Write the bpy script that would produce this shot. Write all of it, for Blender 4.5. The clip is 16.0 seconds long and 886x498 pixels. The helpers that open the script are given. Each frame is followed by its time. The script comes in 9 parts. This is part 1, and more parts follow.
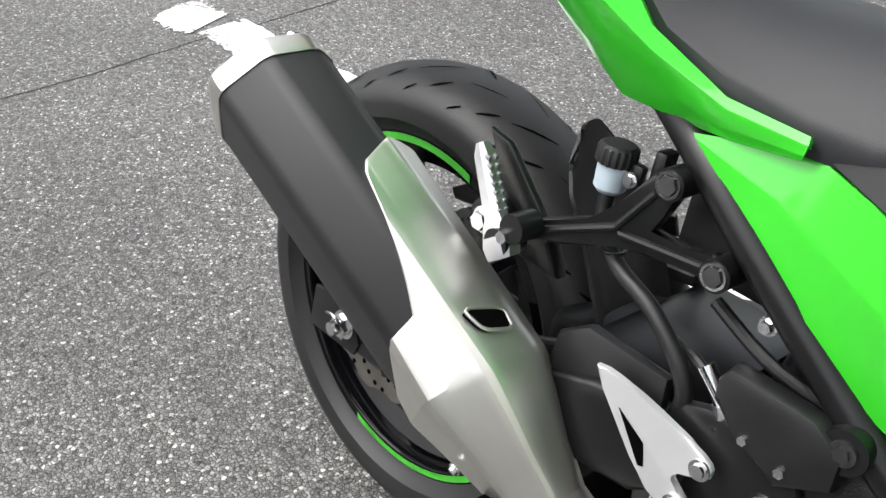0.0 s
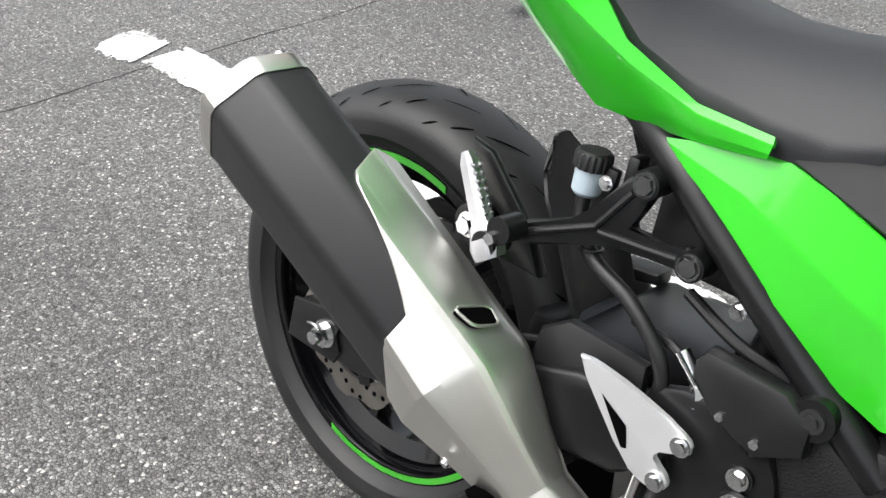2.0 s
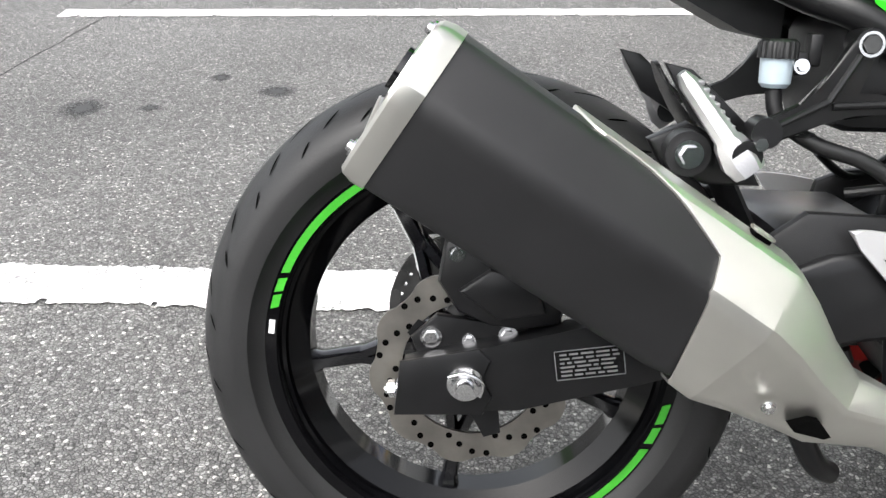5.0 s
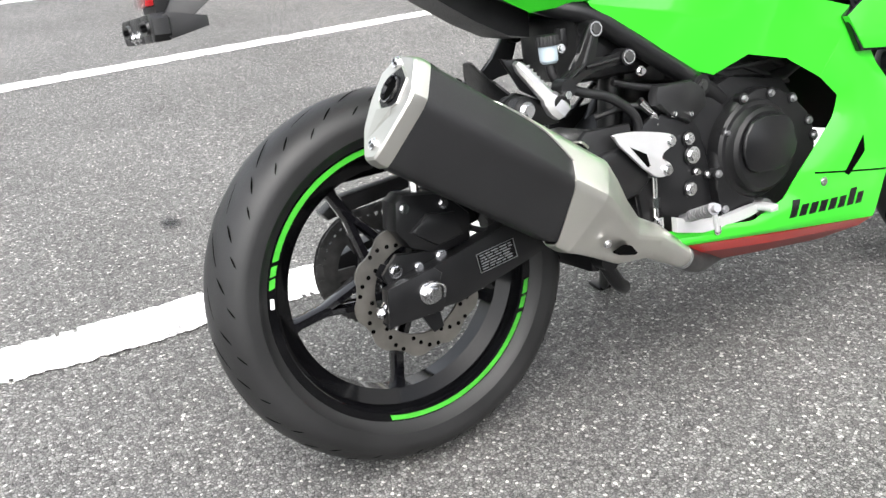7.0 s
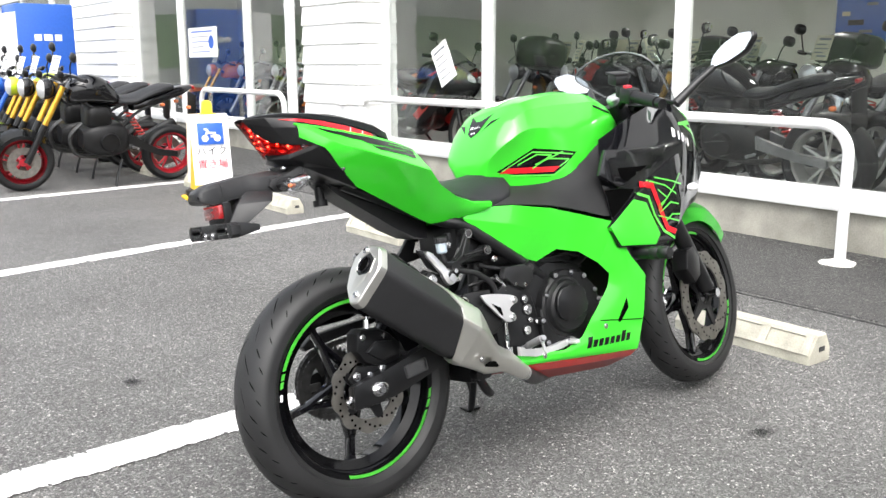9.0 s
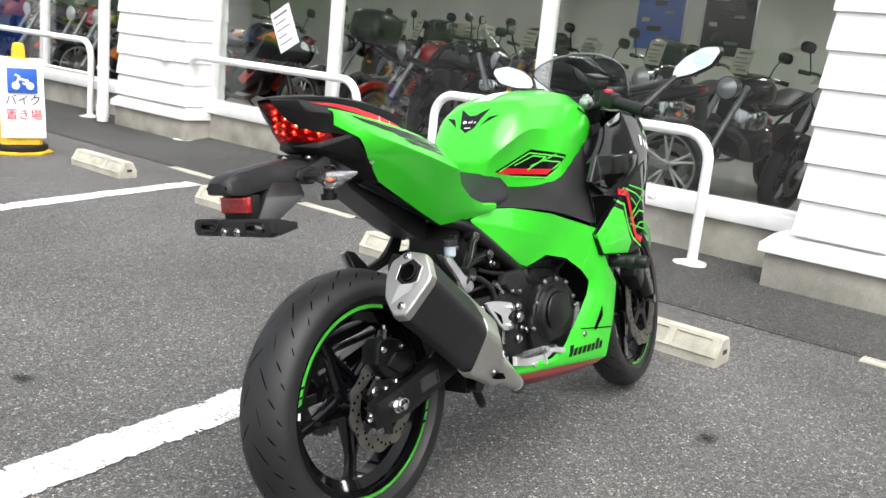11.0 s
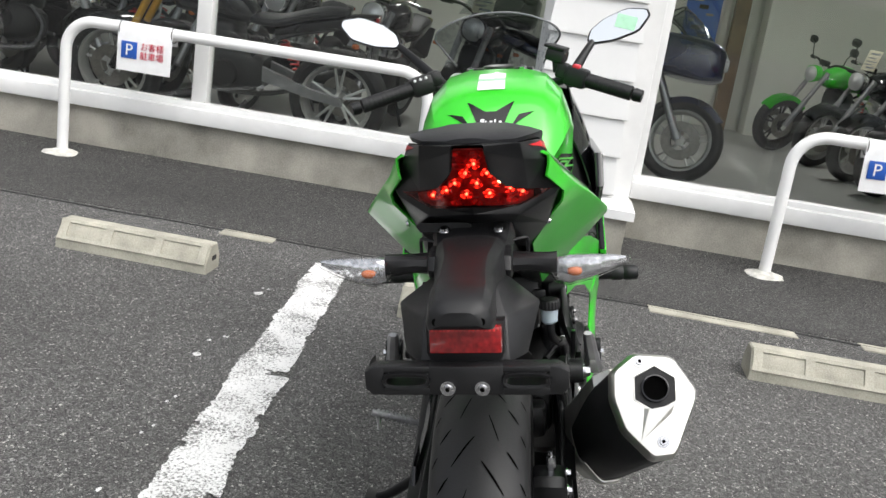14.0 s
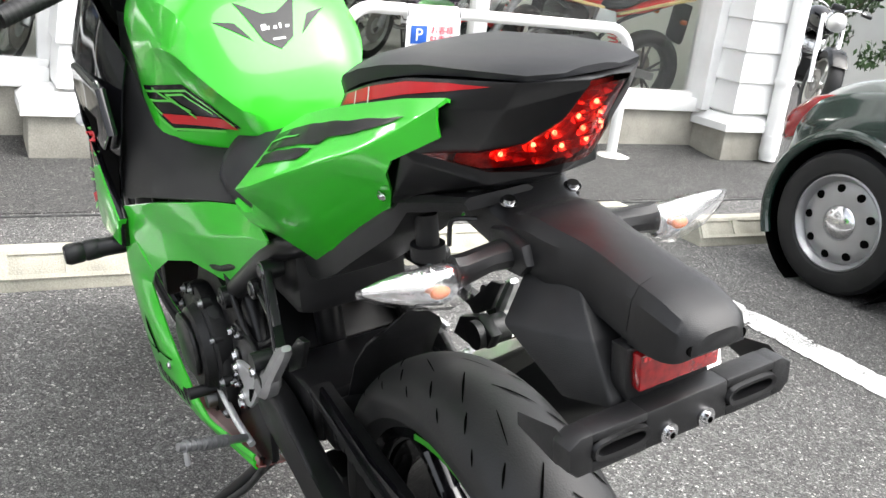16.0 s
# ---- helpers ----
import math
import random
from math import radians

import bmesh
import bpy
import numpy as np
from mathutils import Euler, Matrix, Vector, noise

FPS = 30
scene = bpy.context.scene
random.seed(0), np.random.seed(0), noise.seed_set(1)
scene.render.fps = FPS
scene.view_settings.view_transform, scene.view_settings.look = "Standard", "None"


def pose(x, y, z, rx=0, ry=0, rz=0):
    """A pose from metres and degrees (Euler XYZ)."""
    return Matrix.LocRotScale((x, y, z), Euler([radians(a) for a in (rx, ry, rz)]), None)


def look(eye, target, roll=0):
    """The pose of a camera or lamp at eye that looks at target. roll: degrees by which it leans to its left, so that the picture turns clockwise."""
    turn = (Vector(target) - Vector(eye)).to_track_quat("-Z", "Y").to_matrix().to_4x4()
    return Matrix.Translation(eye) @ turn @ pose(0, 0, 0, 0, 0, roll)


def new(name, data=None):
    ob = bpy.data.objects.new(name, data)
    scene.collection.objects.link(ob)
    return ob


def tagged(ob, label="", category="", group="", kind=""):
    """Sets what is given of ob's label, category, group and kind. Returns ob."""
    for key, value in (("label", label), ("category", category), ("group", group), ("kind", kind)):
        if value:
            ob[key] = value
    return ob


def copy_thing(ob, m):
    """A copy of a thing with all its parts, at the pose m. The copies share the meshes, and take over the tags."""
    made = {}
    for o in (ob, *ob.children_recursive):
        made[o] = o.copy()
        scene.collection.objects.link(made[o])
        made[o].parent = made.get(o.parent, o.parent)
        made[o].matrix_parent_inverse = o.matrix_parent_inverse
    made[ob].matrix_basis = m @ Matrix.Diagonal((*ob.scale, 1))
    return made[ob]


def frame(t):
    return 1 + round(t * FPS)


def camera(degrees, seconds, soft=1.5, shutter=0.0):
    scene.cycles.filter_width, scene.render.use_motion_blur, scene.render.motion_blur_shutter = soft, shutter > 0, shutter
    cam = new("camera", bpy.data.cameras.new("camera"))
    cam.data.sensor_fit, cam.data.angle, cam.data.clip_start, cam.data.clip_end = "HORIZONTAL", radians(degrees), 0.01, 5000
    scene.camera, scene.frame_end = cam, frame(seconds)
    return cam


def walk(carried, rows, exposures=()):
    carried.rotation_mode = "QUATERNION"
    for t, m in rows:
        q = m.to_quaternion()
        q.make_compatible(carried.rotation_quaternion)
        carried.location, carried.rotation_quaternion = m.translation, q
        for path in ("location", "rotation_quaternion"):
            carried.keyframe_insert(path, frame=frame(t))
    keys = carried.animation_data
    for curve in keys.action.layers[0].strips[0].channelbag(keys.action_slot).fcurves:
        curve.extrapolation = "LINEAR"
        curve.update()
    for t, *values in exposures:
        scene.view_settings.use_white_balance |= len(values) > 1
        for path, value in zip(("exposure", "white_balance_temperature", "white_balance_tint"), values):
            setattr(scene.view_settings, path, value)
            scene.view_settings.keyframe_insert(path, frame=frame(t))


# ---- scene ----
cam = camera(51.7, 16.0)
PATH = [
    (0, (0.68, -0.558, 1.005), (-0.534, 0.52, -0.163), 0.7),
    (0.5, (0.679, -0.553, 1.004), (-0.535, 0.525, -0.164), 1.2),
    (1, (0.671, -0.558, 1.005), (-0.54, 0.524, -0.163), 1.4),
    (1.5, (0.669, -0.577, 1.014), (-0.5, 0.561, -0.143), 2.4),
    (2, (0.682, -0.636, 1.012), (-0.451, 0.582, -0.097), 2.5),
    (2.5, (0.687, -0.809, 1.022), (-0.32, 0.604, 0.028), 3.3),
    (3, (0.599, -0.927, 1.01), (-0.298, 0.599, 0.079), 4.6),
    (3.5, (0.384, -0.986, 0.981), (-0.229, 0.709, 0.114), 4.3),
    (4, (0.245, -0.914, 0.911), (-0.254, 0.837, 0.084), 4.1),
    (4.2, (0.193, -0.847, 0.865), (-0.237, 0.915, 0.023), 3.6),
    (6.3, (-0.283, -0.838, 0.804), (0.254, 0.867, -0.094), -2.4),
    (6.5, (-0.341, -0.935, 0.847), (0.272, 0.767, -0.007), -3.0),
    (7, (-0.509, -1.152, 0.916), (0.334, 0.464, 0.092), -2.8),
    (7.5, (-0.713, -1.388, 0.963), (0.343, 0.161, 0.265), -3.0),
    (8, (-0.834, -1.615, 1.005), (0.277, -0.066, 0.4), -1.4),
    (8.5, (-0.97, -1.745, 1.054), (0.159, -0.165, 0.577), -1.3),
    (8.7, (-1.053, -1.786, 1.064), (0.126, -0.226, 0.642), -1.0),
    (10.8, (-1.394, -1.311, 1.09), (0.112, -0.075, 0.638), 4.9),
    (11, (-1.442, -1.229, 1.093), (0.142, -0.092, 0.648), 5.9),
    (11.5, (-1.441, -1.014, 1.08), (0.243, -0.021, 0.661), 6.3),
    (12, (-1.452, -0.796, 1.085), (0.291, 0.096, 0.676), 6.4),
    (12.5, (-1.485, -0.55, 1.084), (0.334, 0.122, 0.594), 7.5),
    (13, (-1.358, -0.336, 1.076), (0.505, 0.186, 0.57), 7.8),
    (13.5, (-1.266, -0.137, 1.082), (0.627, 0.257, 0.569), 7.6),
    (14, (-1.22, 0.087, 1.09), (0.71, 0.211, 0.578), 8.5),
    (14.5, (-1.054, 0.223, 1.066), (0.869, 0.099, 0.532), 8.8),
    (15, (-0.929, 0.337, 1.065), (0.964, 0.008, 0.507), 8.7),
    (15.5, (-0.832, 0.539, 1.054), (0.95, -0.176, 0.492), 8.8),
    (16, (-0.722, 0.609, 1.012), (0.893, -0.402, 0.403), 7.0),
]
walk(cam, [(t, look(eye, target, roll)) for t, eye, target, roll in PATH], [(0, 1.4), (4.2, 1.6), (6.5, 1.91), (8.7, 1.75), (10.8, 1.36), (12.0, 1.04), (12.5, 0.95), (14.2, 0.8), (15, 1.0), (15.5, 1.3), (16, 1.9)])

# ---- light and sky: bright overcast ----
world = bpy.data.worlds.new("sky")
scene.world = world
world.use_nodes = True
wn, wl = world.node_tree.nodes, world.node_tree.links
sky = wn.new("ShaderNodeTexSky")
sky.sky_type = "NISHITA"
sky.sun_disc = False
sky.sun_elevation = radians(52)
sky.sun_rotation = radians(215)
sky.air_density, sky.dust_density, sky.ozone_density = 1.0, 4.0, 1.0
grey = wn.new("ShaderNodeHueSaturation")
grey.inputs["Saturation"].default_value = 0.25
wl.new(sky.outputs[0], grey.inputs["Color"])
wl.new(grey.outputs[0], wn["Background"].inputs["Color"])
wn["Background"].inputs["Strength"].default_value = 0.15

sun_data = bpy.data.lights.new("sun", "SUN")
sun_data.energy, sun_data.angle, sun_data.color = 1.0, radians(50), (1.0, 0.985, 0.965)
sun = new("sun", sun_data)
sun.matrix_world = look((-5, -1, 14), (0, 0, 0))


# ---- materials ----
def material(name, color, rough=0.5, metal=0.0, var=0.0, scale=20.0, bump=0.0, bump_scale=None, coat=0.0, spec=0.5, grain=0.0, tint=None):
    """A principled material with two scales of variation in tone and roughness, and fine relief."""
    m = bpy.data.materials.new(name)
    m.use_nodes = True
    n, l = m.node_tree.nodes, m.node_tree.links
    p = n["Principled BSDF"]
    p.inputs["Base Color"].default_value = (*color, 1)
    p.inputs["Roughness"].default_value = rough
    p.inputs["Metallic"].default_value = metal
    p.inputs["Coat Weight"].default_value = coat
    p.inputs["Coat Roughness"].default_value = 0.06
    p.inputs["Specular IOR Level"].default_value = spec
    if var or bump or grain:
        co = n.new("ShaderNodeTexCoord")
        big = n.new("ShaderNodeTexNoise")
        big.inputs["Scale"].default_value = scale
        big.inputs["Detail"].default_value = 5
        l.new(co.outputs["Object"], big.inputs["Vector"])
        fine = n.new("ShaderNodeTexNoise")
        fine.inputs["Scale"].default_value = bump_scale or scale * 18
        fine.inputs["Detail"].default_value = 3
        l.new(co.outputs["Object"], fine.inputs["Vector"])
        add = n.new("ShaderNodeMath")
        add.operation = "MULTIPLY_ADD"
        l.new(fine.outputs[0], add.inputs[0])
        add.inputs[1].default_value = grain
        l.new(big.outputs[0], add.inputs[2])
        ramp = n.new("ShaderNodeMapRange")
        l.new(add.outputs[0], ramp.inputs["Value"])
        ramp.inputs["From Min"].default_value = 0.3 + 0.5 * grain - 0.1 * grain
        ramp.inputs["From Max"].default_value = 0.7 + 0.5 * grain + 0.1 * grain
        mix = n.new("ShaderNodeMix")
        mix.data_type = "RGBA"
        l.new(ramp.outputs[0], mix.inputs["Factor"])
        dark = tint or [c * (1 - var) for c in color]
        mix.inputs["A"].default_value = (*dark, 1)
        mix.inputs["B"].default_value = (*[min(1, c * (1 + var)) for c in color], 1)
        l.new(mix.outputs["Result"], p.inputs["Base Color"])
        rr = n.new("ShaderNodeMapRange")
        l.new(big.outputs[0], rr.inputs["Value"])
        rr.inputs["To Min"].default_value = max(0.02, rough * (1 - 0.5 * var))
        rr.inputs["To Max"].default_value = min(1, rough * (1 + 0.5 * var))
        l.new(rr.outputs[0], p.inputs["Roughness"])
        if bump:
            b = n.new("ShaderNodeBump")
            b.inputs["Strength"].default_value = bump
            b.inputs["Distance"].default_value = 0.002
            l.new(fine.outputs[0], b.inputs["Height"])
            l.new(b.outputs[0], p.inputs["Normal"])
    return m


def asphalt_material(name, tone):
    """Rolled asphalt: pale and dark stones in a grey binder, broad patches and stains."""
    m = bpy.data.materials.new(name)
    m.use_nodes = True
    n, l = m.node_tree.nodes, m.node_tree.links
    p = n["Principled BSDF"]
    co = n.new("ShaderNodeTexCoord")
    stone = n.new("ShaderNodeTexVoronoi")
    stone.inputs["Scale"].default_value = 165
    l.new(co.outputs["Object"], stone.inputs["Vector"])
    gaps = n.new("ShaderNodeTexVoronoi")
    gaps.feature = "DISTANCE_TO_EDGE"
    gaps.inputs["Scale"].default_value = 165
    l.new(co.outputs["Object"], gaps.inputs["Vector"])
    joint = n.new("ShaderNodeMapRange")
    l.new(gaps.outputs["Distance"], joint.inputs[0])
    joint.inputs["From Min"].default_value, joint.inputs["From Max"].default_value = 0.0, 0.16
    joint.inputs["To Min"].default_value, joint.inputs["To Max"].default_value = 0.20, 1.20
    gravel = n.new("ShaderNodeTexNoise")
    gravel.inputs["Scale"].default_value = 420
    gravel.inputs["Detail"].default_value = 4
    l.new(co.outputs["Object"], gravel.inputs["Vector"])
    tone_of = n.new("ShaderNodeSeparateColor")
    l.new(stone.outputs["Color"], tone_of.inputs[0])
    ramp = n.new("ShaderNodeValToRGB")
    e = ramp.color_ramp.elements
    e[0].position, e[0].color = 0.0, (0.5 * tone, 0.49 * tone, 0.48 * tone, 1)
    e[1].position, e[1].color = 1.0, (3.2 * tone, 3.1 * tone, 2.9 * tone, 1)
    for pos, v in ((0.30, 0.78), (0.83, 1.24), (0.94, 1.75)):
        el = e.new(pos)
        el.color = (v * tone, v * tone * 0.99, v * tone * 0.96, 1)
    l.new(tone_of.outputs[0], ramp.inputs[0])
    patch = n.new("ShaderNodeTexNoise")
    patch.inputs["Scale"].default_value = 0.9
    patch.inputs["Detail"].default_value = 7
    l.new(co.outputs["Object"], patch.inputs["Vector"])
    pr = n.new("ShaderNodeMapRange")
    l.new(patch.outputs[0], pr.inputs[0])
    pr.inputs["From Min"].default_value, pr.inputs["From Max"].default_value = 0.3, 0.7
    pr.inputs["To Min"].default_value, pr.inputs["To Max"].default_value = 0.76, 1.2
    gr = n.new("ShaderNodeMapRange")
    l.new(gravel.outputs[0], gr.inputs[0])
    gr.inputs["From Min"].default_value, gr.inputs["From Max"].default_value = 0.3, 0.7
    gr.inputs["To Min"].default_value, gr.inputs["To Max"].default_value = 0.55, 1.45
    mul = n.new("ShaderNodeMath")
    mul.operation = "MULTIPLY"
    l.new(pr.outputs[0], mul.inputs[0]), l.new(gr.outputs[0], mul.inputs[1])
    all_of = n.new("ShaderNodeMath")
    all_of.operation = "MULTIPLY"
    l.new(mul.outputs[0], all_of.inputs[0]), l.new(joint.outputs[0], all_of.inputs[1])
    mix = n.new("ShaderNodeVectorMath")
    mix.operation = "SCALE"
    l.new(ramp.outputs[0], mix.inputs[0]), l.new(all_of.outputs[0], mix.inputs["Scale"])
    l.new(mix.outputs[0], p.inputs["Base Color"])
    p.inputs["Roughness"].default_value = 0.72
    p.inputs["Specular IOR Level"].default_value = 0.35
    b = n.new("ShaderNodeBump")
    b.inputs["Strength"].default_value, b.inputs["Distance"].default_value = 0.7, 0.004
    h = n.new("ShaderNodeMath")
    h.operation = "ADD"
    l.new(joint.outputs[0], h.inputs[0]), l.new(gravel.outputs[0], h.inputs[1])
    l.new(h.outputs[0], b.inputs["Height"])
    l.new(b.outputs[0], p.inputs["Normal"])
    return m


def glass_material(name, color=(1, 1, 1), rough=0.0, alpha=0.1):
    """Clear pane: mostly see-through, with a real reflection."""
    m = bpy.data.materials.new(name)
    m.use_nodes = True
    n, l = m.node_tree.nodes, m.node_tree.links
    n.remove(n["Principled BSDF"])
    t, g, mx, lw, pw, mr = (n.new(k) for k in ("ShaderNodeBsdfTransparent", "ShaderNodeBsdfGlossy", "ShaderNodeMixShader", "ShaderNodeLayerWeight", "ShaderNodeMath", "ShaderNodeMapRange"))
    t.inputs[0].default_value = (*color, 1)
    g.inputs["Roughness"].default_value = rough
    lw.inputs["Blend"].default_value = 0.5
    pw.operation, pw.inputs[1].default_value = "POWER", 4.5
    l.new(lw.outputs["Facing"], pw.inputs[0]), l.new(pw.outputs[0], mr.inputs[0])
    mr.inputs["To Min"].default_value, mr.inputs["To Max"].default_value = 0.035 + 0.2 * alpha, 0.9
    l.new(mr.outputs[0], mx.inputs[0]), l.new(t.outputs[0], mx.inputs[1]), l.new(g.outputs[0], mx.inputs[2])
    l.new(mx.outputs[0], n["Material Output"].inputs[0])
    return m


def lens_material(name, color, rough=0.12, lit=0.0):
    """Moulded lamp lens: tinted and part see-through."""
    m = bpy.data.materials.new(name)
    m.use_nodes = True
    p = m.node_tree.nodes["Principled BSDF"]
    p.inputs["Base Color"].default_value = (*color, 1)
    p.inputs["Roughness"].default_value = rough
    p.inputs["Transmission Weight"].default_value = 0.35
    p.inputs["Specular IOR Level"].default_value = 0.25
    p.inputs["IOR"].default_value = 1.35
    p.inputs["Emission Color"].default_value = (*color, 1)
    p.inputs["Emission Strength"].default_value = lit
    return m


def glow_material(name, color, power):
    m = bpy.data.materials.new(name)
    m.use_nodes = True
    p = m.node_tree.nodes["Principled BSDF"]
    p.inputs["Base Color"].default_value = (*color, 1)
    p.inputs["Emission Color"].default_value = (*color, 1)
    p.inputs["Emission Strength"].default_value = power
    return m


ASPHALT = asphalt_material("asphalt", 0.150)
APRON = asphalt_material("apron asphalt", 0.086)
def road_paint():
    """Thick white line paint, worn through to the stones in fine speckle, grey with dirt in its hollows."""
    m = material("road paint", (0.74, 0.74, 0.73), 0.75, var=0.10, scale=9, bump=0.9, bump_scale=170, grain=0.6)
    n, l = m.node_tree.nodes, m.node_tree.links
    p = n["Principled BSDF"]
    paint = p.inputs["Base Color"].links[0].from_socket
    co = n.new("ShaderNodeTexCoord")
    fine, broad, add, ramp, mix = (n.new(k) for k in ("ShaderNodeTexNoise", "ShaderNodeTexNoise", "ShaderNodeMath", "ShaderNodeMapRange", "ShaderNodeMix"))
    fine.inputs["Scale"].default_value, fine.inputs["Detail"].default_value, fine.inputs["Roughness"].default_value = 150, 4, 0.65
    broad.inputs["Scale"].default_value, broad.inputs["Detail"].default_value = 7, 4
    add.operation = "MULTIPLY_ADD"
    l.new(co.outputs["Object"], fine.inputs["Vector"]), l.new(co.outputs["Object"], broad.inputs["Vector"])
    l.new(broad.outputs[0], add.inputs[0]), l.new(fine.outputs[0], add.inputs[2])
    add.inputs[1].default_value = 0.55
    l.new(add.outputs[0], ramp.inputs[0])
    ramp.inputs["From Min"].default_value, ramp.inputs["From Max"].default_value = 0.765, 0.90
    mix.data_type = "RGBA"
    l.new(ramp.outputs[0], mix.inputs["Factor"]), l.new(paint, mix.inputs["A"])
    mix.inputs["B"].default_value = (0.16, 0.16, 0.155, 1)
    l.new(mix.outputs["Result"], p.inputs["Base Color"])
    return m


PAINT_LINE = road_paint()
RIM_BLACK = material("gloss black rim", (0.0025, 0.0025, 0.003), 0.08, spec=0.20, var=0.15, scale=8)
CRACK_AND_RECESS = material("bitumen seam and recess shade", (0.045, 0.045, 0.045), 0.9, var=0.5, scale=40)
GREEN = material("lime green paint", (0.036, 0.53, 0.022), 0.30, coat=0.7, spec=0.3, var=0.04, scale=6)
GLOSS_BLACK = material("gloss black paint", (0.004, 0.004, 0.005), 0.07, coat=0.2, spec=0.42, var=0.2, scale=8)
SATIN_BLACK = material("satin black paint", (0.0062, 0.0062, 0.0068), 0.32, spec=0.34, var=0.25, scale=25, bump=0.06, bump_scale=900)
MATTE_BLACK = material("matte black coating", (0.0125, 0.0125, 0.0135), 0.46, spec=0.34, var=0.2, scale=12, bump=0.12, bump_scale=1400)
PLASTIC = material("grained black plastic", (0.0095, 0.0095, 0.0102), 0.40, spec=0.36, var=0.25, scale=30, bump=0.2, bump_scale=1100)
GREY_PLASTIC = material("dark grey moulded plastic", (0.014, 0.014, 0.0145), 0.5, spec=0.25, var=0.15, scale=20, bump=0.2, bump_scale=1200)
TREAD = material("road tyre rubber", (0.0135, 0.0135, 0.0140), 0.50, spec=0.36, var=0.3, scale=9, bump=0.14, bump_scale=420)
RUBBER = material("soft black rubber", (0.0085, 0.0085, 0.0093), 0.52, spec=0.33, var=0.25, scale=16, bump=0.12, bump_scale=500)
# near-black for marks that stand in for the shade inside holes and slits
RECESS_SHADE = material("recess shade", (0.0015, 0.0015, 0.0015), 0.95, spec=0.02, var=0.2, scale=20)
VINYL = material("seat vinyl", (0.013, 0.0135, 0.0155), 0.50, spec=0.34, var=0.1, scale=30, bump=0.12, bump_scale=900)
STEEL = material("brushed stainless steel", (0.68, 0.67, 0.63), 0.40, 1.0, var=0.1, scale=7, bump=0.025, bump_scale=420)
SATIN_STEEL = material("pale satin metal", (0.64, 0.63, 0.595), 0.38, 1.0, var=0.08, scale=10, bump=0.03, bump_scale=600)
ALUMINIUM = material("cast aluminium", (0.36, 0.36, 0.37), 0.48, 1.0, var=0.15, scale=25, bump=0.2, bump_scale=500)
SILVER = material("silver paint", (0.62, 0.62, 0.63), 0.35, 0.6, var=0.06, scale=12)
CHROME = material("bright chrome", (0.62, 0.62, 0.63), 0.16, 1.0, var=0.12, scale=10)
DISC = material("brake disc steel", (0.25, 0.235, 0.215), 0.42, 1.0, var=0.2, scale=30, bump=0.1, bump_scale=800)
ENGINE = material("engine black", (0.0055, 0.0055, 0.006), 0.40, spec=0.28, var=0.3, scale=22, bump=0.3, bump_scale=700)
DARK_STEEL = material("dark oiled steel", (0.10, 0.10, 0.10), 0.4, 0.9, var=0.3, scale=40)
RED = material("red paint", (0.55, 0.015, 0.01), 0.3, coat=0.6, var=0.08, scale=10)
MAROON = material("dark red plastic", (0.22, 0.02, 0.018), 0.4, var=0.15, scale=14)
GRAPHIC_GREEN = material("green decal film", (0.10, 0.62, 0.06), 0.3, coat=0.5, var=0.05, scale=10)
GRAPHIC_BLACK = material("black decal film", (0.005, 0.005, 0.0055), 0.22, spec=0.30, var=0.1, scale=10)
GRAPHIC_RED = material("red decal film", (0.55, 0.004, 0.012), 0.35, coat=0.08, var=0.08, scale=10)
WHITE = material("white decal film", (0.78, 0.78, 0.78), 0.4, var=0.05, scale=15)
RED_LENS = glass_material("red lens", (0.80, 0.13, 0.12), 0.03, 0.10)
LAMP_BACK = material("lamp backing", (0.72, 0.10, 0.09), 0.30, var=0.5, scale=90)
LAMP_CUP = material("lamp cup metal", (0.75, 0.20, 0.18), 0.22, 0.6, var=0.2, scale=90)
RED_PRISM = material("bright red prism", (0.62, 0.03, 0.03), 0.12, coat=1.0, var=0.3, scale=220)
REFLECTOR_RED = material("red reflector", (0.24, 0.006, 0.008), 0.18, coat=1.0, var=0.35, scale=160)
CLEAR_LENS = lens_material("clear lens", (0.92, 0.92, 0.92))
AMBER = material("amber bulb", (0.50, 0.14, 0.05), 0.25, var=0.1, scale=40)
LED = glow_material("lit red diode", (1.0, 0.30, 0.14), 10.5)
RESERVOIR = material("milky plastic", (0.38, 0.45, 0.50), 0.35, var=0.12, scale=30)
RED_SWITCH = material("red switch", (0.6, 0.03, 0.05), 0.4, var=0.05, scale=20)
SCREEN = glass_material("clear screen", (0.78, 0.81, 0.82), 0.0, 0.08)
SMOKED_SCREEN = glass_material("smoked screen", (0.60, 0.62, 0.63), 0.0, 0.25)
SCREEN_RIM = material("polished screen edge", (0.16, 0.165, 0.17), 0.18, spec=0.6, var=0.25, scale=30)
MIRROR = material("mirror glass", (0.9, 0.92, 0.92), 0.02, 1.0)
STICKER = material("pale green sticker", (0.45, 0.78, 0.55), 0.5, var=0.08, scale=60)
INDICATOR_GLASS = glass_material("indicator lens", (0.97, 0.97, 0.97), 0.05, 0.1)
INDICATOR_MIRROR = material("indicator reflector", (0.66, 0.66, 0.67), 0.10, 0.92, var=0.25, scale=120, bump=1.0, bump_scale=48)


